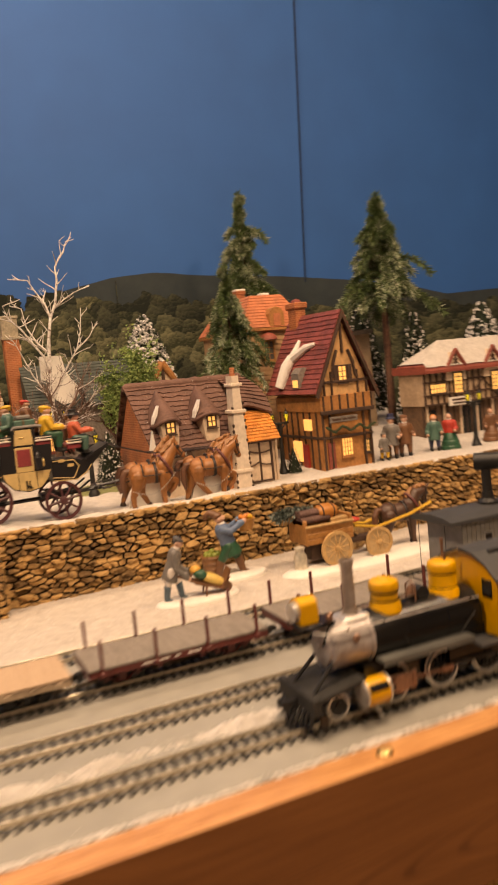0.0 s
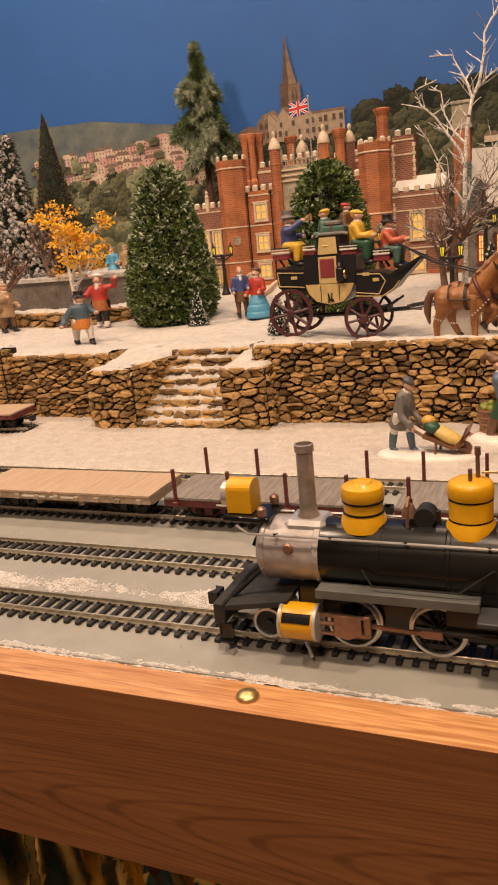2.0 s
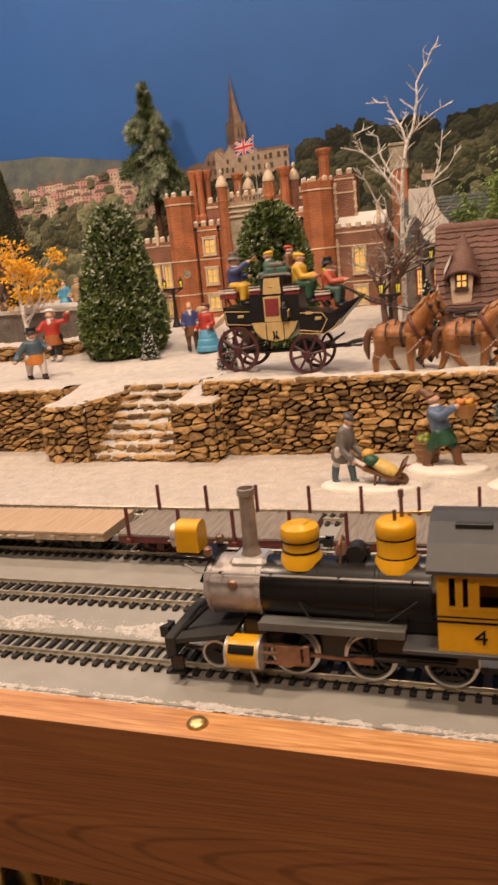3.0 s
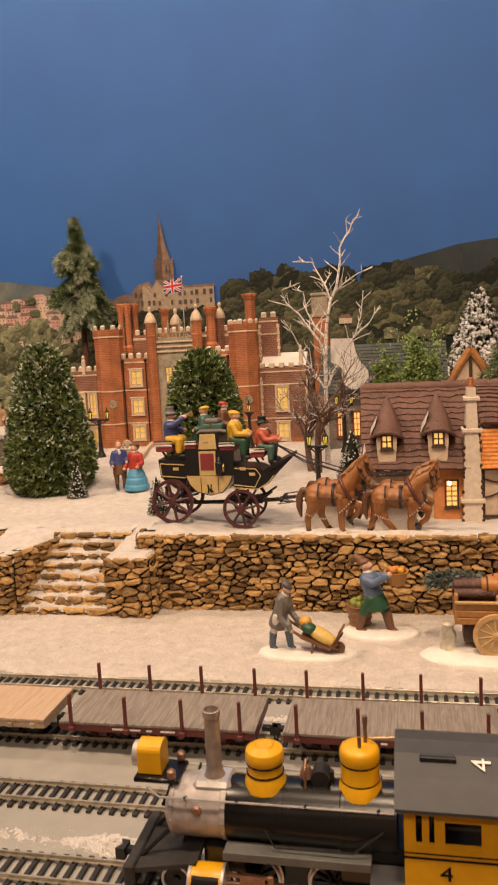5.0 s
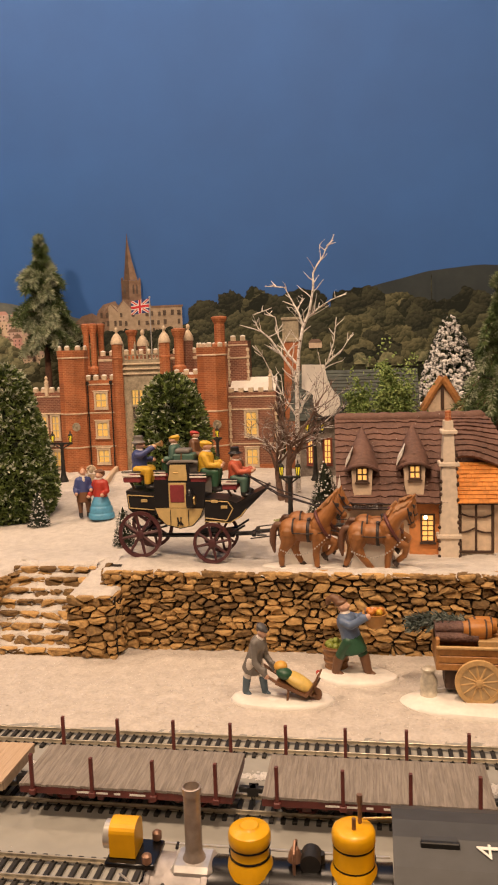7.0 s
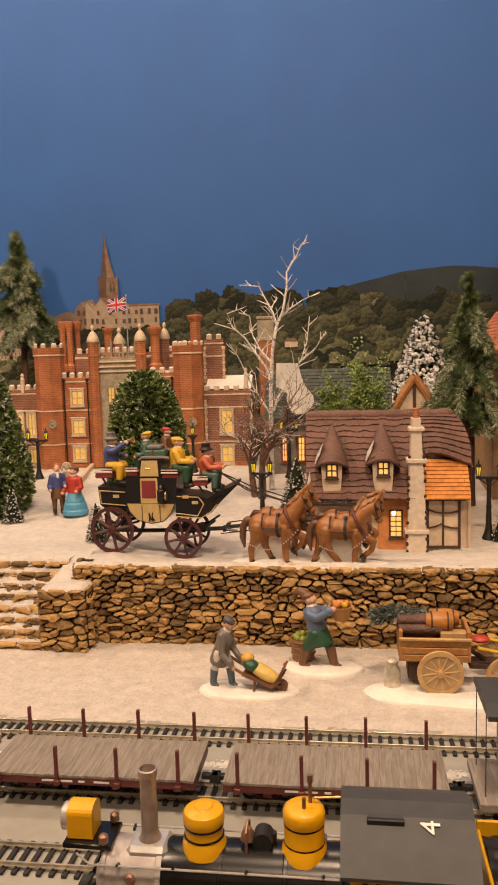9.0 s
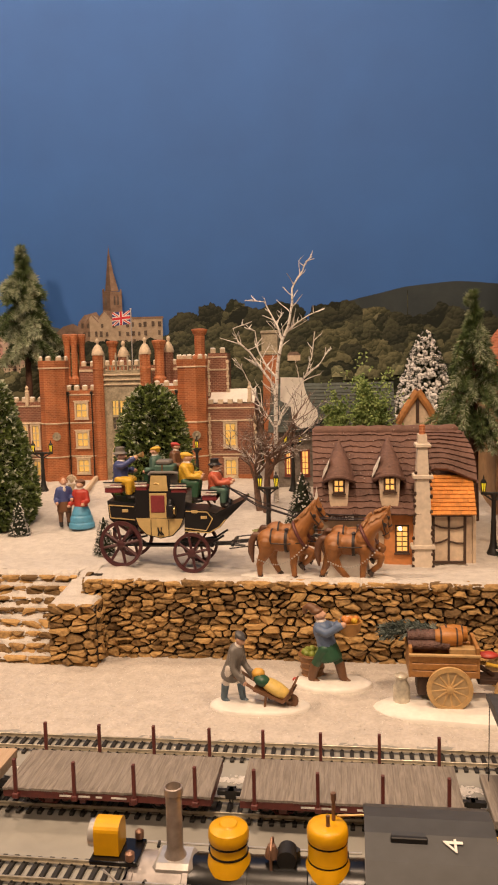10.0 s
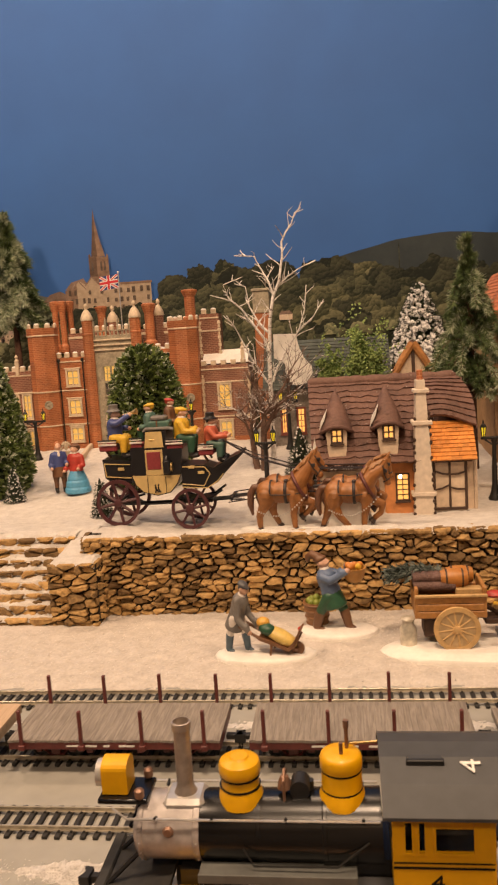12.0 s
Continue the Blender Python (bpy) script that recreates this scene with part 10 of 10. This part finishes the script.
for k, (x, y, z) in enumerate(((0.4020, 0.648, 0.0590), (0.4080, 0.661, 0.0575))):
    b = single("barrel", Mesh().lathe((0, 0, 0), [(0.0060, -0.011), (0.0075, -0.006), (0.0080, 0), (0.0075, 0.006), (0.0060, 0.011)], 18, axis="x"), paint("barrel_orange", (0.42, 0.17, 0.035)) if k == 0 else bpy.data.materials["painted_barrel_orange"], "orange-brown barrel lying in the cart", "barrel", "cart load", at=(x, y, z + 0.001))
    for u in (-0.0065, 0.0065):
        part("hoop", Mesh().lathe((u, 0, 0), [(0.0074, -0.0007), (0.0079, -0.0007), (0.0079, 0.0007), (0.0074, 0.0007)], 18, axis="x"), TIMBER, b)
single("crate", Mesh().box(0.402, 0.423, 0.6385, 0.6480, 0.0480, 0.0535, 0.0006), WHEELW, "pale wooden crate at the front of the cart", "crate")
single("red_lantern", Mesh().ball((0, 0, 0), (0.0085, 0.006, 0.0030), seg=12, rings=6), COL["red"], "small red lantern hood beside the shafts", "lantern", at=(0.4345, 0.648, 0.0455))
# green tree lying over the load
tb = thing("cut_fir", "small cut fir lying over the cart's load", "cut tree", at=(0.372, 0.662, 0.0585))
pts, dirs, r_ = [], [], random.Random(9)
for _ in range(700):
    u = r_.random()
    pts.append((-0.022 + u * 0.046, r_.gauss(0, 0.004), 0.004 * math.sin(u * 3) + r_.gauss(0, 0.0022)))
    dirs.append((-0.8 + r_.gauss(0, 0.4), r_.gauss(0, 0.8), r_.gauss(0, 0.6)))
part("stem", Mesh().tube([(-0.02, 0, 0), (0.024, 0, 0.002)], [0.0006, 0.0014], 6), BARK, tb)
blades("needles", pts, dirs, 0.0075, 0.0018, mat("blue_green_needle", (0.045, 0.065, 0.055), 0.7, 0.3, 300, 0, col2=(0.20, 0.23, 0.20), rand=0.8, island=True), tb, 3)
MILK = mat("tin_milk_can", (0.60, 0.55, 0.45), 0.32, 0.2, 260, 0.2, metal=0.35)
mc = thing("milk_can", "dented grey metal milk can beside the cart", "milk can", at=(0.3630, 0.6410, 0.0045))
part("can", Mesh().lathe((0, 0, 0), [(0.0068, 0), (0.0070, 0.001), (0.0070, 0.0150), (0.0048, 0.0195), (0.0046, 0.0220), (0.0056, 0.0232)], 18), MILK, mc)
part("lid", Mesh().lathe((0, 0, 0.0232), [(0.0058, 0), (0.0058, 0.0012), (0.0030, 0.0026), (0.0004, 0.0028)], 18), MILK, mc)
horse((0.5000, 0.6560, 0.004), -4, 0.86, "stand", 40.0, paint("donkey_brown", (0.075, 0.038, 0.024)), "painted dark brown cart donkey figurine", 9)
cast_all()

# ---- wicker basket of apples at the carrier's heels ----
K = thing("apple_basket", "brown wicker basket full of green apples on the snow", "basket", at=(0.2860, 0.6930, 0.0045))
bk = Mesh().lathe((0, 0, 0), [(0.0092, 0), (0.0104, 0.008), (0.0116, 0.017), (0.0122, 0.0225), (0.0108, 0.0225), (0.0100, 0.018), (0.0, 0.018)], 20)
for k in range(4):
    z = 0.003 + 0.006 * k
    rr = 0.0096 + 0.0014 * k * 0.62
    bk.tube([(math.cos(a) * rr, math.sin(a) * rr, z) for a in [2 * math.pi * i / 20 for i in range(21)]], [0.0010] * 21, 6)
part("wicker_body", bk, paint("wicker_brown", (0.24, 0.115, 0.045)), K, "woven brown wicker")
for k in range(9):
    a, rr = 2 * math.pi * k / 8, 0.0 if k == 8 else 0.0066
    part("apple", Mesh().ball((math.cos(a) * rr, math.sin(a) * rr, 0.0225 + (0.003 if k == 8 else 0)), 0.0036, seg=8, rings=6), paint("apple_green", (0.23, 0.27, 0.045)), K, "small green apple")

# ---- printed landscape along the foot of the sky wall ----
MU = thing("backdrop_landscape", "printed landscape of hills, woods and a town on the sky wall", "mural", kind="structure")


def print_mat(name, c1, c2, scale=60.0, detail=8, rough=0.8, contrast=(0.36, 0.66)):
    """A flat matt photographic print: mottled, with no relief."""
    m = bpy.data.materials.new(name)
    m.use_nodes = True
    n, l = m.node_tree.nodes, m.node_tree.links
    p = n["Principled BSDF"]
    tc, no, mr, mx = n.new("ShaderNodeTexCoord"), n.new("ShaderNodeTexNoise"), n.new("ShaderNodeMapRange"), n.new("ShaderNodeMix")
    no.inputs["Scale"].default_value, no.inputs["Detail"].default_value, no.inputs["Roughness"].default_value = scale, detail, 0.68
    l.new(tc.outputs["Object"], no.inputs[0]), l.new(no.outputs[0], mr.inputs[0])
    mr.inputs["From Min"].default_value, mr.inputs["From Max"].default_value = contrast
    mx.data_type = "RGBA"
    mx.inputs["A"].default_value, mx.inputs["B"].default_value = (*c1, 1), (*c2, 1)
    l.new(mr.outputs[0], mx.inputs["Factor"]), l.new(mx.outputs["Result"], p.inputs["Base Color"])
    p.inputs["Roughness"].default_value = rough
    p.inputs["Specular IOR Level"].default_value = 0.2
    return m


def print_wood(name, c1, c2, s1=34.0, s2=120.0):
    """A matt photographic print of a wood: rounded crowns, lit from above, made of smaller clumps."""
    m = bpy.data.materials.new(name)
    m.use_nodes = True
    n, l = m.node_tree.nodes, m.node_tree.links
    p = n["Principled BSDF"]
    tc, no = n.new("ShaderNodeTexCoord"), n.new("ShaderNodeTexNoise")
    no.inputs["Scale"].default_value, no.inputs["Detail"].default_value, no.inputs["Roughness"].default_value = 170, 7, 0.7
    wn = n.new("ShaderNodeTexNoise")
    wn.inputs["Scale"].default_value, wn.inputs["Detail"].default_value = 60, 4
    ws, wa = n.new("ShaderNodeVectorMath"), n.new("ShaderNodeVectorMath")
    ws.operation, ws.inputs["Scale"].default_value = "SCALE", 0.016
    l.new(tc.outputs["Object"], no.inputs[0]), l.new(tc.outputs["Object"], wn.inputs[0])
    l.new(wn.outputs["Color"], ws.inputs[0]), l.new(tc.outputs["Object"], wa.inputs[0]), l.new(ws.outputs[0], wa.inputs[1])
    total = None
    for sc, k in ((s1, 0.75), (s2, 0.42)):
        v, sb, dt, mu = n.new("ShaderNodeTexVoronoi"), n.new("ShaderNodeVectorMath"), n.new("ShaderNodeVectorMath"), n.new("ShaderNodeMath")
        v.inputs["Scale"].default_value = sc
        sb.operation, dt.operation, mu.operation = "SUBTRACT", "DOT_PRODUCT", "MULTIPLY_ADD"
        l.new(wa.outputs[0], v.inputs["Vector"]), l.new(wa.outputs[0], sb.inputs[0]), l.new(v.outputs["Position"], sb.inputs[1])
        l.new(sb.outputs[0], dt.inputs[0])
        dt.inputs[1].default_value = (-0.35 * sc, 0, 0.90 * sc)
        l.new(dt.outputs["Value"], mu.inputs[0])
        mu.inputs[1].default_value = k
        if total is None:
            l.new(no.outputs[0], mu.inputs[2])
        else:
            l.new(total, mu.inputs[2])
        total = mu.outputs[0]
    mr, mx = n.new("ShaderNodeMapRange"), n.new("ShaderNodeMix")
    mr.inputs["From Min"].default_value, mr.inputs["From Max"].default_value = 0.20, 1.05
    l.new(total, mr.inputs[0])
    mx.data_type = "RGBA"
    mx.inputs["A"].default_value, mx.inputs["B"].default_value = (*c1, 1), (*c2, 1)
    l.new(mr.outputs[0], mx.inputs["Factor"]), l.new(mx.outputs["Result"], p.inputs["Base Color"])
    p.inputs["Roughness"].default_value, p.inputs["Specular IOR Level"].default_value = 0.8, 0.2
    return m


HILL = print_mat("print_far_hill", (0.032, 0.043, 0.050), (0.046, 0.058, 0.062), 14)
HILL_L = print_mat("print_pale_hill", (0.085, 0.110, 0.128), (0.185, 0.200, 0.170), 22)
WOODS = [print_wood("print_wood_dark", (0.014, 0.018, 0.014), (0.070, 0.074, 0.046), 22), print_wood("print_wood_mid", (0.018, 0.023, 0.015), (0.115, 0.118, 0.070), 28), print_wood("print_wood_olive", (0.033, 0.038, 0.021), (0.175, 0.170, 0.098), 32), print_wood("print_wood_pale", (0.085, 0.096, 0.056), (0.340, 0.335, 0.195), 34)]
FIELD = print_mat("print_field", (0.032, 0.036, 0.020), (0.075, 0.075, 0.040), 40)
TOWN = [print_mat("print_house_pink", (0.50, 0.36, 0.31), (0.64, 0.48, 0.42), 120), print_mat("print_house_cream", (0.513, 0.405, 0.297), (0.702, 0.567, 0.432), 120), print_mat("print_house_rose", (0.50, 0.27, 0.24), (0.60, 0.37, 0.33), 120)]
TROOF = print_mat("print_house_roof", (0.16, 0.115, 0.09), (0.26, 0.18, 0.145), 120)
CHURCH = print_mat("print_church_stone", (0.155, 0.100, 0.072), (0.27, 0.185, 0.135), 90)
PANE = print_mat("print_window", (0.07, 0.056, 0.050), (0.12, 0.095, 0.082), 90)


def sheet(name, pts, y, material, label=""):
    """A flat cut-out of the print, from an outline in x, z."""
    return part(name, Mesh().prism(pts, y, y + 0.0008, "xz"), material, MU, label)


def ridge(xs, zs, base, amp, freq, seed, n=160):
    x0, x1 = xs[0], xs[-1]
    top = []
    for i in range(n + 1):
        x = x0 + (x1 - x0) * i / n
        z = float(np.interp(x, xs, zs)) + amp * noise.noise((x * freq, seed, 0.0)) + amp * 0.5 * noise.noise((x * freq * 3.1, seed, 4.0))
        top.append((x, z))
    return [(x0, base)] + top + [(x1, base)]


sheet("far_hill", ridge([-0.95, -0.74, -0.55, -0.37, -0.20], [0.425, 0.436, 0.431, 0.402, 0.36], 0.05, 0.002, 9, 1), 1.4680, HILL_L, "pale grass hill")
sheet("far_hill", ridge([0.30, 0.36, 0.43, 0.52, 0.63, 0.80, 0.96, 1.15, 1.25, 1.47, 2.0], [0.398, 0.412, 0.427, 0.433, 0.424, 0.415, 0.403, 0.38, 0.357, 0.362, 0.35], 0.05, 0.002, 9, 2), 1.4680, HILL, "dark smooth hill")
sheet("field", ridge([-0.95, -0.5, 0.0, 0.5, 1.0, 2.0], [0.34, 0.31, 0.30, 0.315, 0.30, 0.30], 0.05, 0.006, 6, 3), 1.4668, FIELD, "olive field")


def clump(x, z, w, h, seed, y, material, foot=True):
    """A lumpy tree crown on the print, reaching down to the ground."""
    y -= 0.00003 * (seed % 23)
    pts = []
    for i in range(46):
        a = math.pi * i / 45
        k = 1 + 0.20 * noise.noise((math.cos(a) * 2.4 + seed, math.sin(a) * 2.4, 1.0)) + 0.12 * noise.noise((math.cos(a) * 8, math.sin(a) * 8, seed))
        pts.append((x + w * math.cos(a) * k, z + h * math.sin(a) * k))
    pts += [(x - w * 0.9, z - h * 1.3), (x + w * 0.9, z - h * 1.3)] if foot else [(x - w * 0.55, z - h * 0.45), (x, z - h * 0.6), (x + w * 0.55, z - h * 0.45)]
    sheet("tree_clump", pts, y, material)


r_ = random.Random(77)
xs, zs = [-0.02, 0.006, 0.077, 0.156, 0.243, 0.301, 0.383, 0.45, 0.60, 0.80, 1.0, 1.3, 1.9], [0.365, 0.392, 0.405, 0.400, 0.402, 0.408, 0.395, 0.385, 0.365, 0.345, 0.34, 0.335, 0.33]
y = 1.4655
for row, (drop, mi) in enumerate(((0.030, 0), (0.060, 1), (0.090, 2), (0.118, 2), (0.150, 1))):
    x = 0.0 + r_.uniform(0, 0.02)
    while x < 1.8:
        w = r_.uniform(0.022, 0.052)
        h = r_.uniform(0.020, 0.042)
        zc = float(np.interp(x, xs, zs)) - drop + r_.uniform(-0.006, 0.006)
        m_ = WOODS[mi] if r_.random() < 0.6 else WOODS[r_.choice((0, 1, 1, 2))]
        clump(x, zc, w, h, r_.randint(0, 9999), y - r_.uniform(0, 0.0008), m_)
        x += w * r_.uniform(0.9, 1.6)
    y -= 0.0011
sheet("valley_field", ridge([-0.95, -0.5, -0.2], [0.315, 0.318, 0.318], 0.05, 0.004, 8, 5), 1.4664, WOODS[3], "green valley meadow")
for k in range(26):
    x_ = r_.uniform(-0.70, -0.36)
    clump(x_, 0.372 - r_.uniform(0, 0.075) + 0.03 * (x_ + 0.7), r_.uniform(0.006, 0.013), r_.uniform(0.005, 0.010), r_.randint(0, 9999), 1.4608 - 0.00003 * k, WOODS[r_.choice((2, 3))])
for row, (zc0, mi) in enumerate(((0.300, 3), (0.275, 3), (0.245, 2), (0.205, 3))):
    x = -0.80
    while x < -0.20:
        w, h = r_.uniform(0.018, 0.036), r_.uniform(0.016, 0.034)
        clump(x, zc0 + r_.uniform(-0.012, 0.012), w, h, r_.randint(0, 9999), 1.4620 - row * 0.0011, WOODS[mi] if r_.random() < 0.7 else WOODS[r_.choice((1, 2, 3))])
        x += w * r_.uniform(0.9, 1.7)
# the town on the hillside
for row in range(6):
    x = -0.70 + 0.02 * row
    while x < -0.31 + 0.01 * row:
        w, h = r_.uniform(0.016, 0.034), r_.uniform(0.014, 0.026)
        zb = 0.352 - row * 0.017 + 0.014 * (x + 0.7) / 0.3 + r_.uniform(-0.004, 0.004)
        yy = 1.4652 - row * 0.0007 - 0.00003 * (int(x * 9000) % 9)
        sheet("town_house", [(x, zb - 0.02), (x + w, zb - 0.02), (x + w, zb + h * 0.7), (x + w / 2, zb + h), (x, zb + h * 0.7)] if r_.random() < 0.6 else [(x, zb - 0.02), (x + w, zb - 0.02), (x + w, zb + h * 0.75), (x, zb + h * 0.75)], yy, r_.choice(TOWN))
        sheet("town_roof", [(x - 0.001, zb + h * 0.68), (x + w + 0.001, zb + h * 0.68), (x + w * 0.8, zb + h * 0.98), (x + w * 0.2, zb + h * 0.98)], yy - 0.0002, TROOF if r_.random() < 0.6 else r_.choice(TOWN))
        pn = Mesh()
        for i in range(max(1, int(w / 0.008))):
            u = x + 0.004 + i * 0.008
            for z in (zb + h * 0.1, zb + h * 0.42):
                pn.box(u, u + 0.0020, yy - 0.0004, yy, z, z + 0.0032)
        part("town_windows", pn, PANE, MU, kind="stuff")
        x += w * r_.uniform(0.7, 1.2)
# church with its spire, and the large pale hotel before it
sheet("spire", [(-0.1385, 0.436), (-0.1120, 0.436), (-0.1215, 0.472), (-0.1275, 0.505), (-0.1290, 0.523), (-0.1310, 0.505), (-0.1345, 0.472)], 1.4640, CHURCH, "stone church spire")
sheet("church_tower", [(-0.1440, 0.33), (-0.1060, 0.33), (-0.1060, 0.438), (-0.1085, 0.440), (-0.1100, 0.435), (-0.1395, 0.436), (-0.1410, 0.442), (-0.1440, 0.440)], 1.4636, CHURCH, "stone church tower")
CHURCH_DK = print_mat("print_church_shade", (0.085, 0.055, 0.042), (0.14, 0.095, 0.07), 90)
sheet("spire_shade", [(-0.1385, 0.4365), (-0.1270, 0.4365), (-0.1288, 0.472), (-0.1288, 0.505), (-0.1291, 0.5215), (-0.1310, 0.505), (-0.1345, 0.472)], 1.4637, CHURCH_DK)
sheet("tower_shade", [(-0.1440, 0.40), (-0.1290, 0.40), (-0.1290, 0.4355), (-0.1395, 0.4355), (-0.1410, 0.4415), (-0.1440, 0.4395)], 1.4633, CHURCH_DK)
for x in (-0.1375, -0.1205, -0.1135):
    sheet("belfry_light", [(x - 0.0016, 0.410), (x + 0.0016, 0.410), (x + 0.0016, 0.424), (x, 0.428), (x - 0.0016, 0.424)], 1.4631, PANE)
HOTEL = print_mat("print_hotel_front", (0.30, 0.235, 0.17), (0.44, 0.35, 0.26), 90)
sheet("brown_house", [(-0.240, 0.30), (-0.190, 0.30), (-0.190, 0.368), (-0.205, 0.377), (-0.225, 0.372), (-0.240, 0.360)], 1.4634, TROOF, "brown roofed houses")
sheet("hotel", [(-0.195, 0.30), (-0.085, 0.30), (-0.085, 0.382), (-0.098, 0.398), (-0.111, 0.384), (-0.128, 0.384), (-0.141, 0.400), (-0.154, 0.386), (-0.168, 0.394), (-0.182, 0.382), (-0.195, 0.376)], 1.4632, HOTEL, "pale hotel front with gables")
sheet("hotel_wing", [(-0.086, 0.30), (-0.028, 0.30), (-0.028, 0.384), (-0.086, 0.384)], 1.4633, HOTEL, "flat-roofed hotel wing")
sheet("hotel_roof", [(-0.134, 0.385), (-0.106, 0.385), (-0.113, 0.398), (-0.128, 0.398)], 1.4634, TROOF)
sheet("hotel_roof", [(-0.195, 0.378), (-0.150, 0.386), (-0.158, 0.398), (-0.182, 0.392)], 1.4635, TROOF)
sheet("hotel_string", [(-0.1945, 0.3345), (-0.030, 0.3345), (-0.030, 0.3360), (-0.1945, 0.3360)], 1.46255, TROOF)
sheet("hotel_shade", [(-0.195, 0.30), (-0.172, 0.30), (-0.172, 0.388), (-0.182, 0.382), (-0.195, 0.376)], 1.4630, CHURCH)
sheet("hotel_eaves", [(-0.087, 0.382), (-0.026, 0.382), (-0.026, 0.386), (-0.087, 0.386)], 1.4629, CHURCH)
for gx, gz in ((-0.098, 0.399), (-0.141, 0.401), (-0.168, 0.395)):
    sheet("barge_board", [(gx - 0.015, gz - 0.017), (gx, gz), (gx + 0.015, gz - 0.017), (gx + 0.0135, gz - 0.018), (gx, gz - 0.003), (gx - 0.0135, gz - 0.018)], 1.4628, TROOF)
pn, rw = Mesh(), random.Random(8)
for i in range(13):
    for j in range(4):
        u = -0.188 + i * 0.0125 + rw.uniform(-0.002, 0.002)
        if rw.random() < 0.72:
            pn.box(u, u + rw.uniform(0.0040, 0.0062), 1.4621, 1.4626, 0.318 + j * 0.0165, 0.318 + j * 0.0165 + rw.uniform(0.007, 0.0100))
part("hotel_windows", pn, print_mat("print_dark_window", (0.07, 0.052, 0.042), (0.13, 0.10, 0.08), 90), MU, kind="stuff")
for k in range(11):
    clump(-0.232 + 0.020 * k, 0.322 + r_.uniform(-0.004, 0.004), r_.uniform(0.014, 0.024), r_.uniform(0.012, 0.024), 23 * r_.randint(0, 400), 1.4612 - 0.00012 * k, WOODS[r_.choice((0, 0, 1))])
sheet("dark_pole", [(0.4302, 0.3620), (0.4318, 0.3620), (0.4318, 0.4190), (0.4302, 0.4190)], 1.4588, WOODS[0])
for x, z in ((0.222, 0.304),):
    sheet("far_cottage", [(x - 0.012, z - 0.008), (x + 0.012, z - 0.008), (x + 0.012, z + 0.003), (x + 0.006, z + 0.008), (x - 0.008, z + 0.008), (x - 0.012, z + 0.003)], 1.4592, TOWN[1])
    sheet("far_cottage_roof", [(x - 0.013, z + 0.002), (x + 0.013, z + 0.002), (x + 0.007, z + 0.0085), (x - 0.008, z + 0.0085)], 1.4589, TROOF)

# ---- low walls of the upper garden ----
stone_wall("wall_stone_low", (-0.66, 1.022), (-0.318, 0.985), 0.070, 0.101, 61, "low brown stone garden wall with snow", cw=0.014, ch=0.009)
stone_wall("wall_stone_low_end", (-0.318, 0.985), (-0.245, 1.030), 0.070, 0.101, 62, "low brown stone garden wall with snow", cw=0.014, ch=0.009)
gwall = thing("garden_terrace", "grey rendered terrace wall with a snowy top", "terrace wall", kind="structure")
m = Mesh().prism([(-0.66, 1.125), (-0.300, 1.100), (-0.230, 1.180), (-0.230, 1.42), (-0.66, 1.42)], 0.060, 0.140, "xy")
part("wall", m, STONEGREY, gwall)
part("snow_top", Mesh().prism([(-0.665, 1.120), (-0.298, 1.095), (-0.225, 1.178), (-0.225, 1.425), (-0.665, 1.425)], 0.140, 0.146, "xy"), SNOW, gwall, "snow on the terrace")
# low wall of the path before the palace, and the carved ornament beside it
ed, r_ = thing("path_edging", "low wall of small cream stones along the palace path", "edging"), random.Random(3)
for k in range(15):
    u = k / 14
    x, y = -0.084 - 0.024 * u, 1.125 + 0.150 * u
    part("edging_stone", Mesh().box(-0.0053, 0.0053, -0.0032, 0.0032, 0, 0.0088 + r_.uniform(-0.0008, 0.0008), 0.0012), CREAM, ed, at=pose(x, y, slope(y) - 0.001, 0, 0, 99 + r_.uniform(-6, 6)))
og = thing("garden_ornament", "small carved cream stone ornament by the palace path", "ornament", at=(-0.0985, 1.130, slope(1.130) - 0.001))
og.scale = (0.80, 0.80, 0.86)
part("pedestal", Mesh().lathe((0, 0, 0), [(0.0085, 0), (0.0085, 0.004), (0.0060, 0.006), (0.0045, 0.014), (0.0045, 0.024), (0.0070, 0.028), (0.0075, 0.031)], 8), CREAMSTONE, og)
sc = Mesh().ball((0, 0, 0.0395), (0.0050, 0.0035, 0.0065), seg=12, rings=8)
for k in range(9):
    a = math.pi * k / 8
    sc.ball((0.0092 * math.cos(a), 0, 0.0350 + 0.0110 * math.sin(a)), 0.0026, seg=8, rings=6)
part("scrollwork", sc, CREAMSTONE, og, "carved scrolled crest")


# lighter bushes along the edge of the far meadow
rb_ = random.Random(19)
for k in range(9):
    clump(0.300 + 0.0135 * k + rb_.uniform(-0.006, 0.006), 0.264 + rb_.uniform(0, 0.016), rb_.uniform(0.006, 0.016), rb_.uniform(0.006, 0.013), rb_.randint(0, 9999), 1.4572 - 0.0007 * (k % 3), WOODS[rb_.choice((2, 3))])
